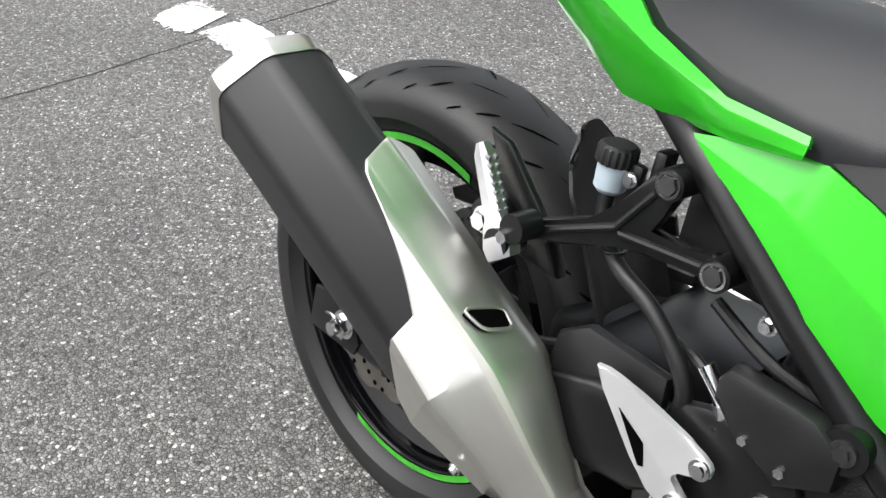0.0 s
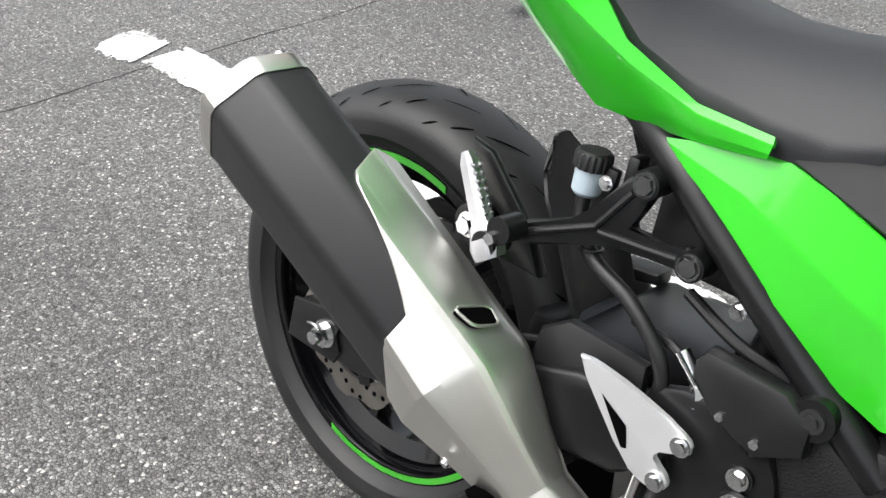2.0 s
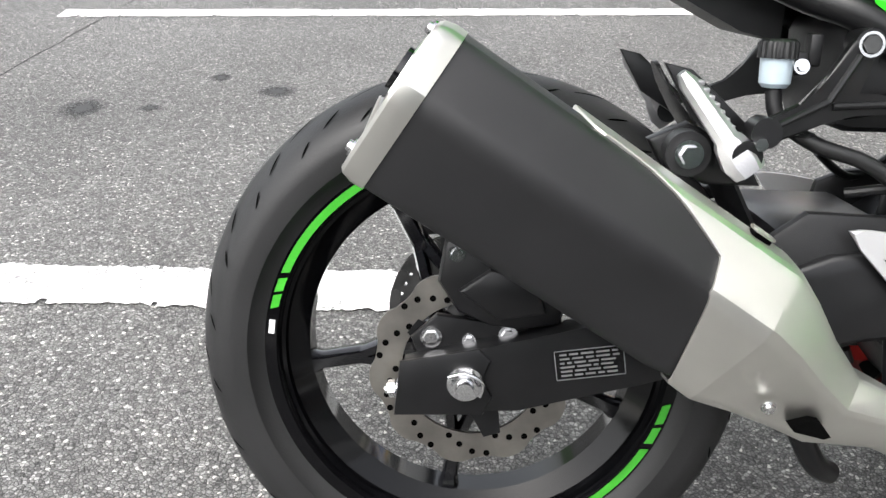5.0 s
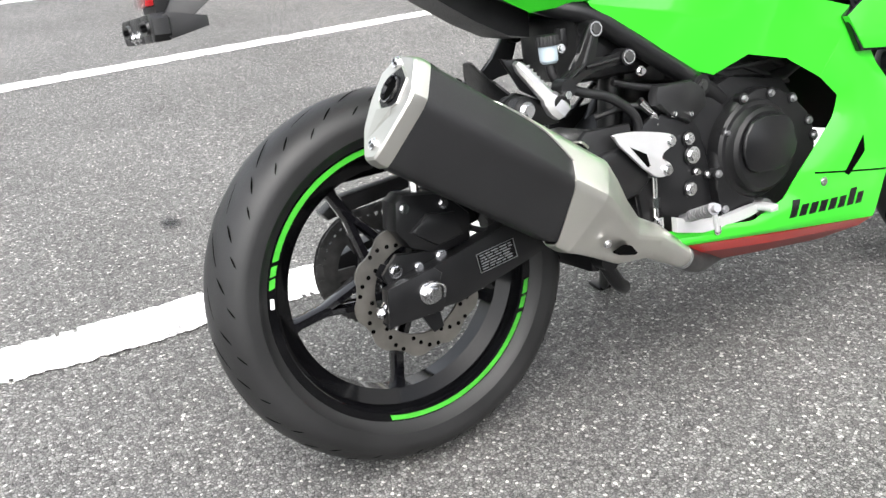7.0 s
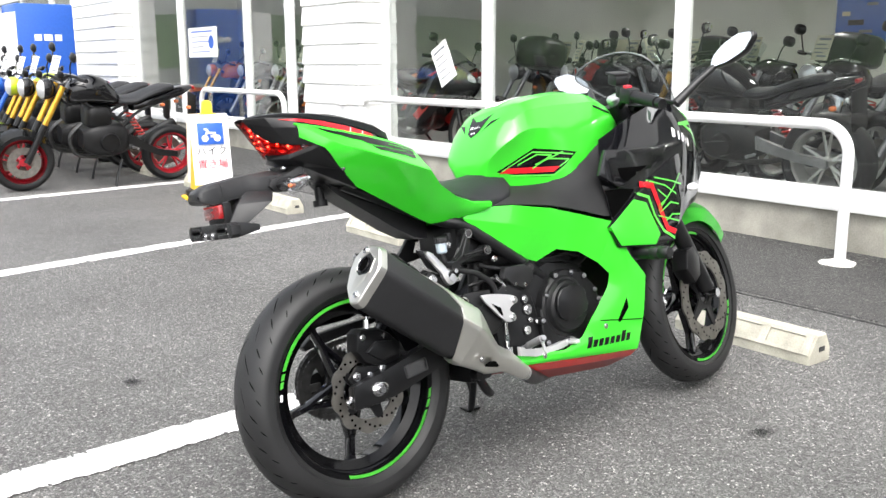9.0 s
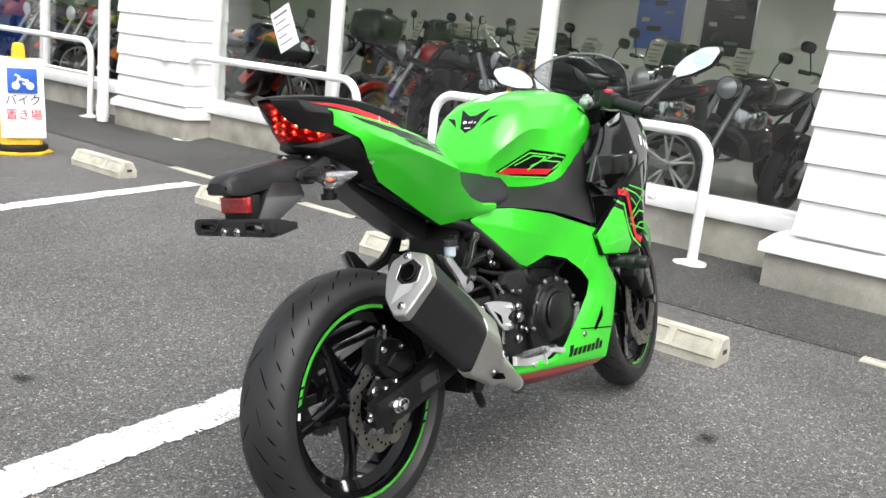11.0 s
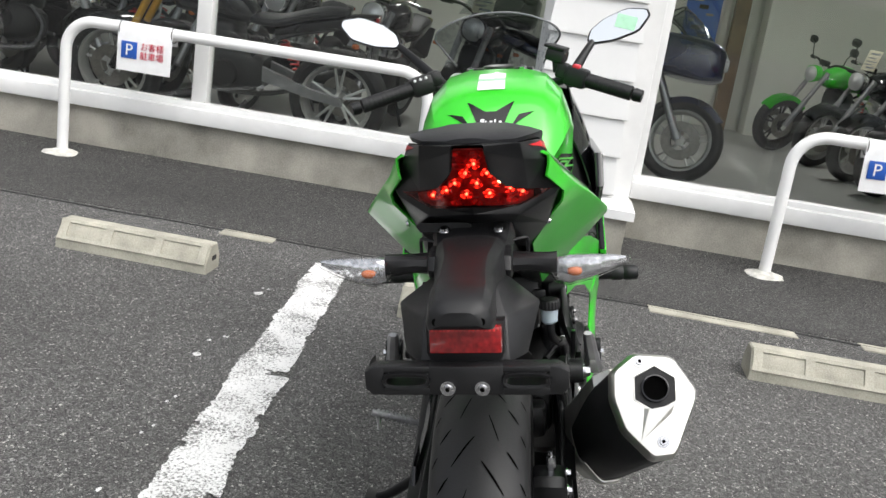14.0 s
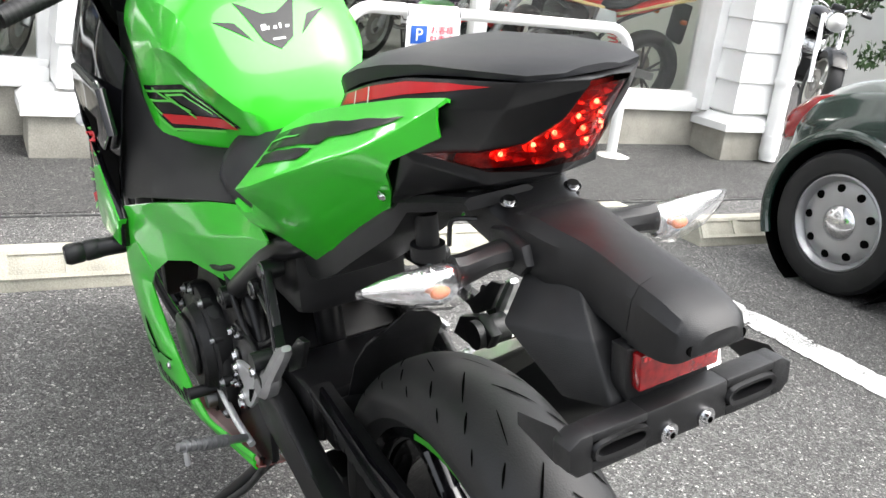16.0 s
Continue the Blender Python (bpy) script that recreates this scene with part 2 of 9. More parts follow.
# ---- mesh helpers ----
def finish(name, bm, mat, parent=None, label="", angle=32, smooth=True):
    me = bpy.data.meshes.new(name)
    bmesh.ops.recalc_face_normals(bm, faces=bm.faces[:])
    if name in ("tail_side_panel", "fuel_tank", "lower_cowl", "upper_fairing", "tail_cowl"):
        bmesh.ops.triangulate(bm, faces=bm.faces[:])  # films are laid on these
    bm.to_mesh(me)
    bm.free()
    if smooth:
        me.shade_smooth()
        me.set_sharp_from_angle(angle=radians(angle))
    for m in mat if isinstance(mat, (list, tuple)) else [mat]:
        me.materials.append(m)
    ob = new(name, me)
    if parent:
        ob.parent = parent
    if label:
        ob["label"] = label
    return ob


def part(name, bm, mat, parent, label="", angle=32):
    """One mesh object under a thing or under a part."""
    return finish(name, bm, mat, parent, label, angle)


def thing(name, m, label, category, group="", kind=""):
    ob = new(name)
    ob.empty_display_size = 0.1
    ob.matrix_basis = m
    return tagged(ob, label, category, group, kind)


def holder(name, parent, m=None, label=""):
    """An empty that gathers the pieces of one part."""
    ob = new(name)
    ob.empty_display_size = 0.05
    ob.parent = parent
    if m is not None:
        ob.matrix_basis = m
    if label:
        ob["label"] = label
    return ob


def box(bm, c, s, bevel=0.0, rot=None, seg=2):
    m = Matrix.Translation(c) @ (rot or Matrix()) @ Matrix.Diagonal((*s, 1))
    g = bmesh.ops.create_cube(bm, size=1, matrix=m)
    if bevel:
        es = list({e for v in g["verts"] for e in v.link_edges})
        bmesh.ops.bevel(bm, geom=es, offset=bevel, segments=seg, affect="EDGES", profile=0.5)
    return bm


def frame_of(d):
    d = Vector(d).normalized()
    a = Vector((0, 0, 1)) if abs(d.z) < 0.9 else Vector((1, 0, 0))
    u = d.cross(a).normalized()
    return u, d.cross(u).normalized()


def cyl(bm, p, q, r, r2=None, seg=20, caps=True):
    p, q = Vector(p), Vector(q)
    r2 = r if r2 is None else r2
    u, v = frame_of(q - p)
    rings = [[bm.verts.new(c + rr * (math.cos(a) * u + math.sin(a) * v)) for a in (2 * math.pi * k / seg for k in range(seg))] for c, rr in ((p, r), (q, r2))]
    for k in range(seg):
        bm.faces.new((rings[0][k], rings[0][(k + 1) % seg], rings[1][(k + 1) % seg], rings[1][k]))
    if caps:
        bm.faces.new(rings[0][::-1])
        bm.faces.new(rings[1])
    return bm


def smooth_line(pts, n, closed=False):
    """Catmull-Rom line through the points, n steps a span."""
    pts = [Vector(p) for p in pts]
    out, m = [], len(pts)
    for i in range(m if closed else m - 1):
        if closed:
            a, b, c, d = (pts[(i + k) % m] for k in (-1, 0, 1, 2))
        else:
            a, b, c, d = pts[max(i - 1, 0)], pts[i], pts[i + 1], pts[min(i + 2, m - 1)]
        for s in range(n):
            t = s / n
            out.append(0.5 * (2 * b + (c - a) * t + (2 * a - 5 * b + 4 * c - d) * t * t + (3 * b - a - 3 * c + d) * t ** 3))
    if not closed:
        out.append(pts[-1])
    return out


def tube(bm, pts, r, seg=12, steps=6, closed=False):
    line = smooth_line(pts, steps, closed) if steps > 1 else [Vector(p) for p in pts]
    radius = r if callable(r) else (lambda s: r)
    rings, m = [], len(line)
    u = None
    for i, c in enumerate(line):
        d = (line[(i + 1) % m] - line[i - 1]) if closed else (line[min(i + 1, m - 1)] - line[max(i - 1, 0)])
        d.normalize()
        if u is None:
            u, _ = frame_of(d)
        u = (u - d * u.dot(d)).normalized()
        v = d.cross(u)
        rr = radius(i / max(1, m - 1))
        rings.append([bm.verts.new(c + rr * (math.cos(a) * u + math.sin(a) * v)) for a in (2 * math.pi * k / seg for k in range(seg))])
    for i in range(m if closed else m - 1):
        a, b = rings[i], rings[(i + 1) % m]
        for k in range(seg):
            bm.faces.new((a[k], a[(k + 1) % seg], b[(k + 1) % seg], b[k]))
    if not closed:
        bm.faces.new(rings[0][::-1])
        bm.faces.new(rings[-1])
    return bm


def loft(bm, rings, caps=True, closed=True):
    rows = [[bm.verts.new(p) for p in ring] for ring in rings]
    k = len(rows[0])
    for a, b in zip(rows, rows[1:]):
        for i in range(k if closed else k - 1):
            bm.faces.new((a[i], a[(i + 1) % k], b[(i + 1) % k], b[i]))
    if caps and closed:
        bm.faces.new(rows[0][::-1])
        bm.faces.new(rows[-1])
    return bm


def lathe(bm, profile, seg=64, closed=True, centre=(0, 0, 0)):
    """Turns (radius, y) pairs round the y axis."""
    cx, cy, cz = centre
    rings = []
    for k in range(seg):
        a = 2 * math.pi * k / seg
        rings.append([bm.verts.new((cx + r * math.cos(a), cy + y, cz + r * math.sin(a))) for r, y in profile])
    m = len(profile)
    for k in range(seg):
        a, b = rings[k], rings[(k + 1) % seg]
        for i in range(m if closed else m - 1):
            bm.faces.new((a[i], a[(i + 1) % m], b[(i + 1) % m], b[i]))
    return bm


def prism(bm, outline, y0, y1, bevel=0.0, plane="xz", fn=None):
    """A plate: an outline in two axes, pushed through from y0 to y1 on the third, its rims rounded."""
    def at(a, b, c):
        p = {"xz": (a, c, b), "yz": (c, a, b), "xy": (a, b, c)}[plane]
        return fn(*p) if fn else p
    lo = [bm.verts.new(at(a, b, y0)) for a, b in outline]
    hi = [bm.verts.new(at(a, b, y1)) for a, b in outline]
    k = len(outline)
    faces = [bm.faces.new(lo[::-1]), bm.faces.new(hi)]
    for i in range(k):
        bm.faces.new((lo[i], lo[(i + 1) % k], hi[(i + 1) % k], hi[i]))
    if bevel:
        es = [e for f in faces for e in f.edges]
        bmesh.ops.bevel(bm, geom=es, offset=bevel, segments=2, affect="EDGES", profile=0.5, clamp_overlap=True)
    return bm


def resample(pts, n):
    pts = [Vector(p) for p in pts]
    lens = [0.0]
    for a, b in zip(pts, pts[1:]):
        lens.append(lens[-1] + (b - a).length)
    out = []
    for k in range(n + 1):
        s, i = lens[-1] * k / n, 0
        while i < len(pts) - 2 and lens[i + 1] < s:
            i += 1
        out.append(pts[i].lerp(pts[i + 1], (s - lens[i]) / max(1e-9, lens[i + 1] - lens[i])))
    return out


def panel(bm, lines, n=24, m=6, bulge=0.0, thick=0.003, soft=True):
    """A bodywork skin stretched over several edge lines, with thickness. bulge: how far each strip swells outwards (along y)."""
    lines = [resample(smooth_line(l, 4) if soft and len(l) > 2 else l, n) for l in lines]
    rows = []
    for j, (a, b) in enumerate(zip(lines, lines[1:])):
        for k in range(m + (j == len(lines) - 2)):
            t = k / m
            row = []
            for p, q in zip(a, b):
                v = p.lerp(q, t)
                side = 1 if v.y >= 0 else -1
                v.y += side * bulge * math.sin(math.pi * t)
                row.append(v)
            rows.append(row)
    vs = [[bm.verts.new(p) for p in r] for r in rows]
    fs = []
    for a, b in zip(vs, vs[1:]):
        for i in range(len(a) - 1):
            fs.append(bm.faces.new((a[i], a[i + 1], b[i + 1], b[i])))
    bmesh.ops.recalc_face_normals(bm, faces=fs)
    c = sum((f.normal.y * (1 if f.calc_center_median().y >= 0 else -1) for f in fs))
    if c < 0:
        bmesh.ops.reverse_faces(bm, faces=fs)
    if thick:
        bmesh.ops.solidify(bm, geom=fs, thickness=thick)
    return bm


def mirrored(bm):
    """The same mesh on the other side."""
    other = bm.copy()
    for v in other.verts:
        v.co.y = -v.co.y
    bmesh.ops.reverse_faces(other, faces=other.faces[:])
    return other


def bolt(bm, p, d, r=0.008, h=0.006, hexa=True):
    """A flanged bolt head at p, facing d."""
    p, d = Vector(p), Vector(d).normalized()
    cyl(bm, p, p + d * h * 0.35, r * 1.35, seg=16)
    cyl(bm, p + d * h * 0.35, p + d * h, r, r * 0.9, seg=6 if hexa else 14)
    return bm


# ---- ground ----
SLANT = -2.58  # the row of bays, stops, fences and shop front
ROW = pose(3.72, 0, 0, 0, 0, SLANT)  # local x: into the shop; local y: along its front; 0 is the glass


def row_at(u, y):
    """A place u metres from the bike row line, y along the front."""
    return u + 0.045 * y, y


bm = bmesh.new()
bmesh.ops.create_grid(bm, x_segments=2, y_segments=2, size=400)
ground = finish("ground", bm, ASPHALT, smooth=False)
tagged(ground, "weathered grey asphalt of a parking lot with pale gravel specks", "ground", kind="structure")

# strip of darker asphalt between kerb line and shop, rising to the wall
bm = bmesh.new()
loft(bm, [[(*row_at(u, y), z) for u, z in ((2.56, -0.03), (2.56, 0.004), (3.42, 0.006), (3.56, 0.022), (3.72, 0.05), (3.8, 0.05), (3.8, -0.03))] for y in [-60 + 2 * k for k in range(61)]])
apron = finish("pavement", bm, APRON)
tagged(apron, "darker damp asphalt strip along the shop front", "pavement", kind="structure")

PALE = material("weathered precast concrete", (0.40, 0.385, 0.32), 0.85, var=0.30, scale=9, bump=0.7, bump_scale=220, grain=0.6)
CONCRETE = material("grey cast concrete", (0.31, 0.295, 0.255), 0.85, var=0.42, scale=4, bump=0.5, bump_scale=160, grain=0.5)

# flush kerb stones that show between the stops
for y0, y1 in ((-2.3, -1.42), (-1.16, -0.56), (1.06, 1.3), (2.36, 2.82), (2.9, 4.2)):
    bm = bmesh.new()
    a, b = row_at(2.46, y0), row_at(2.46, y1)
    prism(bm, [(a[0], a[1]), (a[0] + 0.075, a[1]), (b[0] + 0.085, b[1]), (b[0], b[1])], -0.02, 0.006, 0.002, plane="xy")
    tagged(finish("kerb", bm, PALE), "flush weathered concrete kerb stone set in the asphalt", "kerb", "kerb stones", "structure")


def ragged_strip(name, p, q, width, label, wear=0.013, z=0.004, step=0.009, start_gap=0.0):
    """A painted line: crisp in the middle, its edges eaten away."""
    p, q = Vector((*p, 0)), Vector((*q, 0))
    d = (q - p).normalized()
    s = Vector((-d.y, d.x, 0))
    n = int((q - p).length / step)
    bm = bmesh.new()
    rows, cols = [], 10
    for k in range(n + 1):
        c = p + d * (k * (q - p).length / n)
        wob = [noise.noise((c.x * 9 + i * 31, c.y * 9, 1.7)) * wear + noise.noise((c.x * 60 + i * 77, c.y * 60, 9.1)) * wear * 0.8 for i in (0, 1)]
        l, r = width / 2 + wob[0], width / 2 + wob[1]
        rows.append([bm.verts.new(c + s * (l + (r * -1 - l) * t / cols) + Vector((0, 0, z))) for t in range(cols + 1)])
    for a, b in zip(rows, rows[1:]):
        for i in range(cols):
            mid = (a[i].co + b[i + 1].co) / 2
            chip = noise.noise((mid.x * 14, mid.y * 14, 7.7)) + 0.6 * noise.noise((mid.x * 47, mid.y * 47, 2.2)) + 0.4 * noise.noise((mid.x * 110, mid.y * 110, 5.2))
            if chip > (0.58 if i in (0, cols - 1) else 0.76 if i in (1, cols - 2) else 1.05):
                continue
            bm.faces.new((a[i], a[i + 1], b[i + 1], b[i]))
    ob = finish(name, bm, PAINT_LINE, smooth=False)
    return tagged(ob, label, "road marking", "bay lines", "structure")


LINE_LABEL = "white painted parking bay line with worn, flaking edges"
ragged_strip("bay_line", (-1.58, 0.60), (2.33, 0.752), 0.15, LINE_LABEL)
ragged_strip("bay_line", (-1.75, 2.98), (2.42, 3.62), 0.14, LINE_LABEL)
ragged_strip("bay_line", (-1.6, 5.85), (2.35, 6.15), 0.15, LINE_LABEL)
ragged_strip("bay_line", (-1.6, -1.66), (2.3, -1.80), 0.13, LINE_LABEL)
ragged_strip("bay_line", (-1.78, 0.53), (-1.62, 0.59), 0.13, "broken end of a white parking bay line", wear=0.05)
for k in range(14):
    x = random.uniform(0.3, 2.2)
    bm = bmesh.new()
    c = Vector((x, 0.70 + 0.04 * x + 0.12 + abs(random.gauss(0, 0.03)), 0.0035))
    r = random.uniform(0.004, 0.016)
    bm.faces.new([bm.verts.new(c + Vector((r * random.uniform(0.6, 1.6) * math.cos(a), r * random.uniform(0.5, 1) * math.sin(a), 0))) for a in (0.9 * j for j in range(7))])
    tagged(finish("paint_flake", bm, PAINT_LINE, smooth=False), "loose chip of white paint on the asphalt", "paint flake", "paint flakes", "structure")

bm = bmesh.new()
tube(bm, [(-1.52 + 0.016 * noise.noise((y * 3, 0, 0)) + 0.008 * noise.noise((y * 13, 4, 0)) - 0.012 * y, y, 0.0012 * noise.noise((y * 5, 7, 0))) for y in [-6 + 0.04 * k for k in range(330)]], 0.0024, 5, 1)
tube(bm, [(2.52 + 0.045 * y + 0.015 * noise.noise((y * 3, 3, 0)), y, 0.002) for y in [-8 + 0.12 * k for k in range(140)]], 0.005, 5, 1)
tube(bm, [(0.6 + 0.2 * y + 0.03 * noise.noise((y * 3, 8, 0)), y, 0.0005) for y in [-2.6 + 0.1 * k for k in range(8)]], 0.002, 5, 1)
tagged(finish("paving_seam", bm, CRACK_AND_RECESS), "dark narrow seam cracked along the asphalt lanes", "seam", kind="structure")


def stain_material():
    """Oil soaked into the asphalt: dense in the middle, thinning out in a ragged rim."""
    m = bpy.data.materials.new("oil-darkened asphalt")
    m.use_nodes = True
    n, l = m.node_tree.nodes, m.node_tree.links
    p = n["Principled BSDF"]
    p.inputs["Base Color"].default_value, p.inputs["Roughness"].default_value = (0.025, 0.025, 0.025, 1), 0.6
    co, ln, no, ad, mr = (n.new(k) for k in ("ShaderNodeTexCoord", "ShaderNodeVectorMath", "ShaderNodeTexNoise", "ShaderNodeMath", "ShaderNodeMapRange"))
    ln.operation = "LENGTH"
    no.inputs["Scale"].default_value, no.inputs["Detail"].default_value = 9, 8
    l.new(co.outputs["Object"], ln.inputs[0]), l.new(co.outputs["Object"], no.inputs["Vector"])
    ad.operation = "MULTIPLY_ADD"
    l.new(no.outputs[0], ad.inputs[0])
    ad.inputs[1].default_value = 0.9
    l.new(ln.outputs["Value"], ad.inputs[2])
    l.new(ad.outputs[0], mr.inputs[0])
    mr.inputs["From Min"].default_value, mr.inputs["From Max"].default_value = 0.75, 1.3
    mr.inputs["To Min"].default_value, mr.inputs["To Max"].default_value = 0.75, 0.0
    l.new(mr.outputs[0], p.inputs["Alpha"])
    return m


STAIN = stain_material()
for x, y, rx, ry in ((1.159, -0.413, 0.065, 0.045), (-1.141, 1.698, 0.09, 0.125), (-0.617, 1.93, 0.085, 0.09), (-0.83, 2.07, 0.05, 0.075), (-0.95, 1.72, 0.045, 0.05), (-0.1, 1.2, 0.04, 0.06)):
    bm = bmesh.new()
    bm.faces.new([bm.verts.new((1.15 * math.cos(a), 1.15 * math.sin(a), 0)) for a in (2 * math.pi * k / 32 for k in range(32))])
    ob = finish("oil_stain", bm, STAIN, smooth=False)
    ob.matrix_basis = Matrix.Translation((x, y, 0.003)) @ Matrix.Diagonal((rx, ry, 1, 1))
    tagged(ob, "dark oil stain soaked into the asphalt", "stain", "oil stains", "structure")


# ---- wheel stops ----
def wheel_stop(m):
    ob = thing("wheel_stop", m, "weathered concrete wheel stop with sunken panels", "wheel stop", "wheel stops")
    L, D, H = 0.60, 0.13, 0.105
    bm = bmesh.new()
    prof = [(-D / 2, 0), (-D / 2, 0.035), (-D / 2 + 0.045, H), (D / 2 - 0.03, H), (D / 2, 0.05), (D / 2, 0)]
    loft(bm, [[(x * s, y, z * s if z > 0.02 else z) for x, z in prof] for y, s in ((-L / 2, 0.96), (-L / 2 + 0.006, 1), (L / 2 - 0.006, 1), (L / 2, 0.96))])
    part("body", bm, PALE, ob)
    # raised ribs that frame the sunken panels of the sloping face
    a, b = Vector((-D / 2, 0, 0.035)), Vector((-D / 2 + 0.045, 0, H))
    nrm = Vector((-(b - a).z, 0, (b - a).x)).normalized()
    bm = bmesh.new()
    def rib(y0, y1, t0, t1):
        ps = []
        for y, t in ((y0, t0), (y1, t0), (y1, t1), (y0, t1)):
            q = a.lerp(b, t)
            ps.append(Vector((q.x, y, q.z)))
        lo = [bm.verts.new(q - nrm * 0.004) for q in ps]
        hi = [bm.verts.new(q + nrm * 0.006) for q in ps]
        bm.faces.new(hi), bm.faces.new(lo[::-1])
        for i in range(4):
            bm.faces.new((lo[i], lo[(i + 1) % 4], hi[(i + 1) % 4], hi[i]))
    rib(-L / 2 + 0.004, L / 2 - 0.004, 0.0, 0.16)
    rib(-L / 2 + 0.004, L / 2 - 0.004, 0.84, 1.0)
    for y in (-L / 2 + 0.022, -0.1, 0.1, L / 2 - 0.022):
        rib(y - 0.016, y + 0.016, 0.16, 0.84)
    part("rib_frame", bm, PALE, ob)
    # dark plate on the end face, its colour standing in for a recess's shade
    bm = bmesh.new()
    box(bm, (0.01, -L / 2 - 0.0005, 0.05), (0.035, 0.003, 0.018))
    part("end_recess", bm, CRACK_AND_RECESS, ob)
    return ob


stop = wheel_stop(pose(1.90, 0.11, 0, 0, 0, SLANT))
for x, y, a in ((1.885, -1.13, -1.5), (2.03, 1.45, -3.0), (2.07, 2.80, -2.5), (2.14, 4.22, -2.58), (2.2, 5.6, -2.0), (2.26, 7.0, -3), (1.84, -2.5, -3), (1.8, -3.7, -2.2)):
    copy_thing(stop, pose(x, y, 0, 0, 0, a))

# ---- tube fences ----
WHITE_PAINT = material("white gloss enamel", (0.80, 0.80, 0.79), 0.35, var=0.06, scale=5, bump=0.08, bump_scale=60)
MORTAR = material("pale mortar", (0.55, 0.54, 0.50), 0.9, var=0.25, scale=30, bump=0.7, bump_scale=300)
BLUE = material("sign blue", (0.015, 0.09, 0.42), 0.45, var=0.06, scale=30)
SIGN_RED = material("sign red", (0.55, 0.02, 0.05), 0.45, var=0.06, scale=30)
SIGN_WHITE = material("sign white", (0.80, 0.80, 0.80), 0.4, var=0.05, scale=20)


def words(text, size, m, parent, mat, name="lettering"):
    c = bpy.data.curves.new(name, "FONT")
    c.body, c.size, c.extrude, c.align_x, c.align_y = text, size, 0.0006, "CENTER", "CENTER"
    c.resolution_u = 3
    ob = new(name, c)
    bpy.context.view_layer.update()
    me = bpy.data.meshes.new_from_object(ob.evaluated_get(bpy.context.evaluated_depsgraph_get()))
    bpy.data.objects.remove(ob)
    me.materials.clear()
    me.materials.append(mat)
    out = new(name, me)
    out.parent = parent
    out.matrix_basis = m
    return out


FACE_ROAD = Matrix(((0, 0, -1, 0), (-1, 0, 0, 0), (0, 1, 0, 0), (0, 0, 0, 1)))  # lettering that faces the lot


def fence(y0, y1, x, sign=None, lower=False):
    xm = x + 0.045 * (y0 + y1) / 2
    ob = thing("tube_fence", pose(xm, (y0 + y1) / 2, 0, 0, 0, SLANT), "white enamelled steel tube fence hoop, feet set in mortar", "fence", "tube fences")
    h, L, c = 0.735, (y1 - y0) / 2, 0.16
    arc = [(0, L - c + c * math.sin(t), h - c + c * math.cos(t)) for t in (math.pi / 2 * (1 - k / 8) for k in range(9))]
    pts = [(0, L, -0.02), *arc, *[(0, -y, z) for _, y, z in arc[::-1]], (0, -L, -0.02)]
    bm = bmesh.new()
    tube(bm, pts, 0.030, 18, 1)
    part("hoop", bm, WHITE_PAINT, ob)
    if lower:
        bm = bmesh.new()
        tube(bm, [(0, -L, 0.42), (0, L, 0.42)], 0.016, 12, 1)
        part("lower_rail", bm, WHITE_PAINT, ob)
    for s in (-1, 1):
        bm = bmesh.new()
        loft(bm, [[(r * (1 + 0.2 * noise.noise((math.cos(a) * 2, math.sin(a) * 2 + s, y0))) * math.cos(a), s * L + r * (1 + 0.2 * noise.noise((math.cos(a) * 2 + 5, math.sin(a) * 2, y0))) * math.sin(a), z) for a in (2 * math.pi * k / 28 for k in range(28))] for r, z in ((0.105, 0.0), (0.095, 0.012), (0.06, 0.02), (0.032, 0.03))])
        part("mortar_foot", bm, MORTAR, ob)
    for y in (-L + 0.3, L - 0.3):
        bm = bmesh.new()
        box(bm, (0, y, h + 0.031), (0.012, 0.05, 0.003), 0.001)
        part("maker_plate", bm, SILVER, ob)
    return ob


fence(3.30, 5.38, 3.455)
fence(0.575, 2.56, 3.455)
fence(-3.0, -1.25, 3.455)
fence(6.93, 9.2, 3.455, lower=True)
fence(10.2, 12.4, 3.455, lower=True)


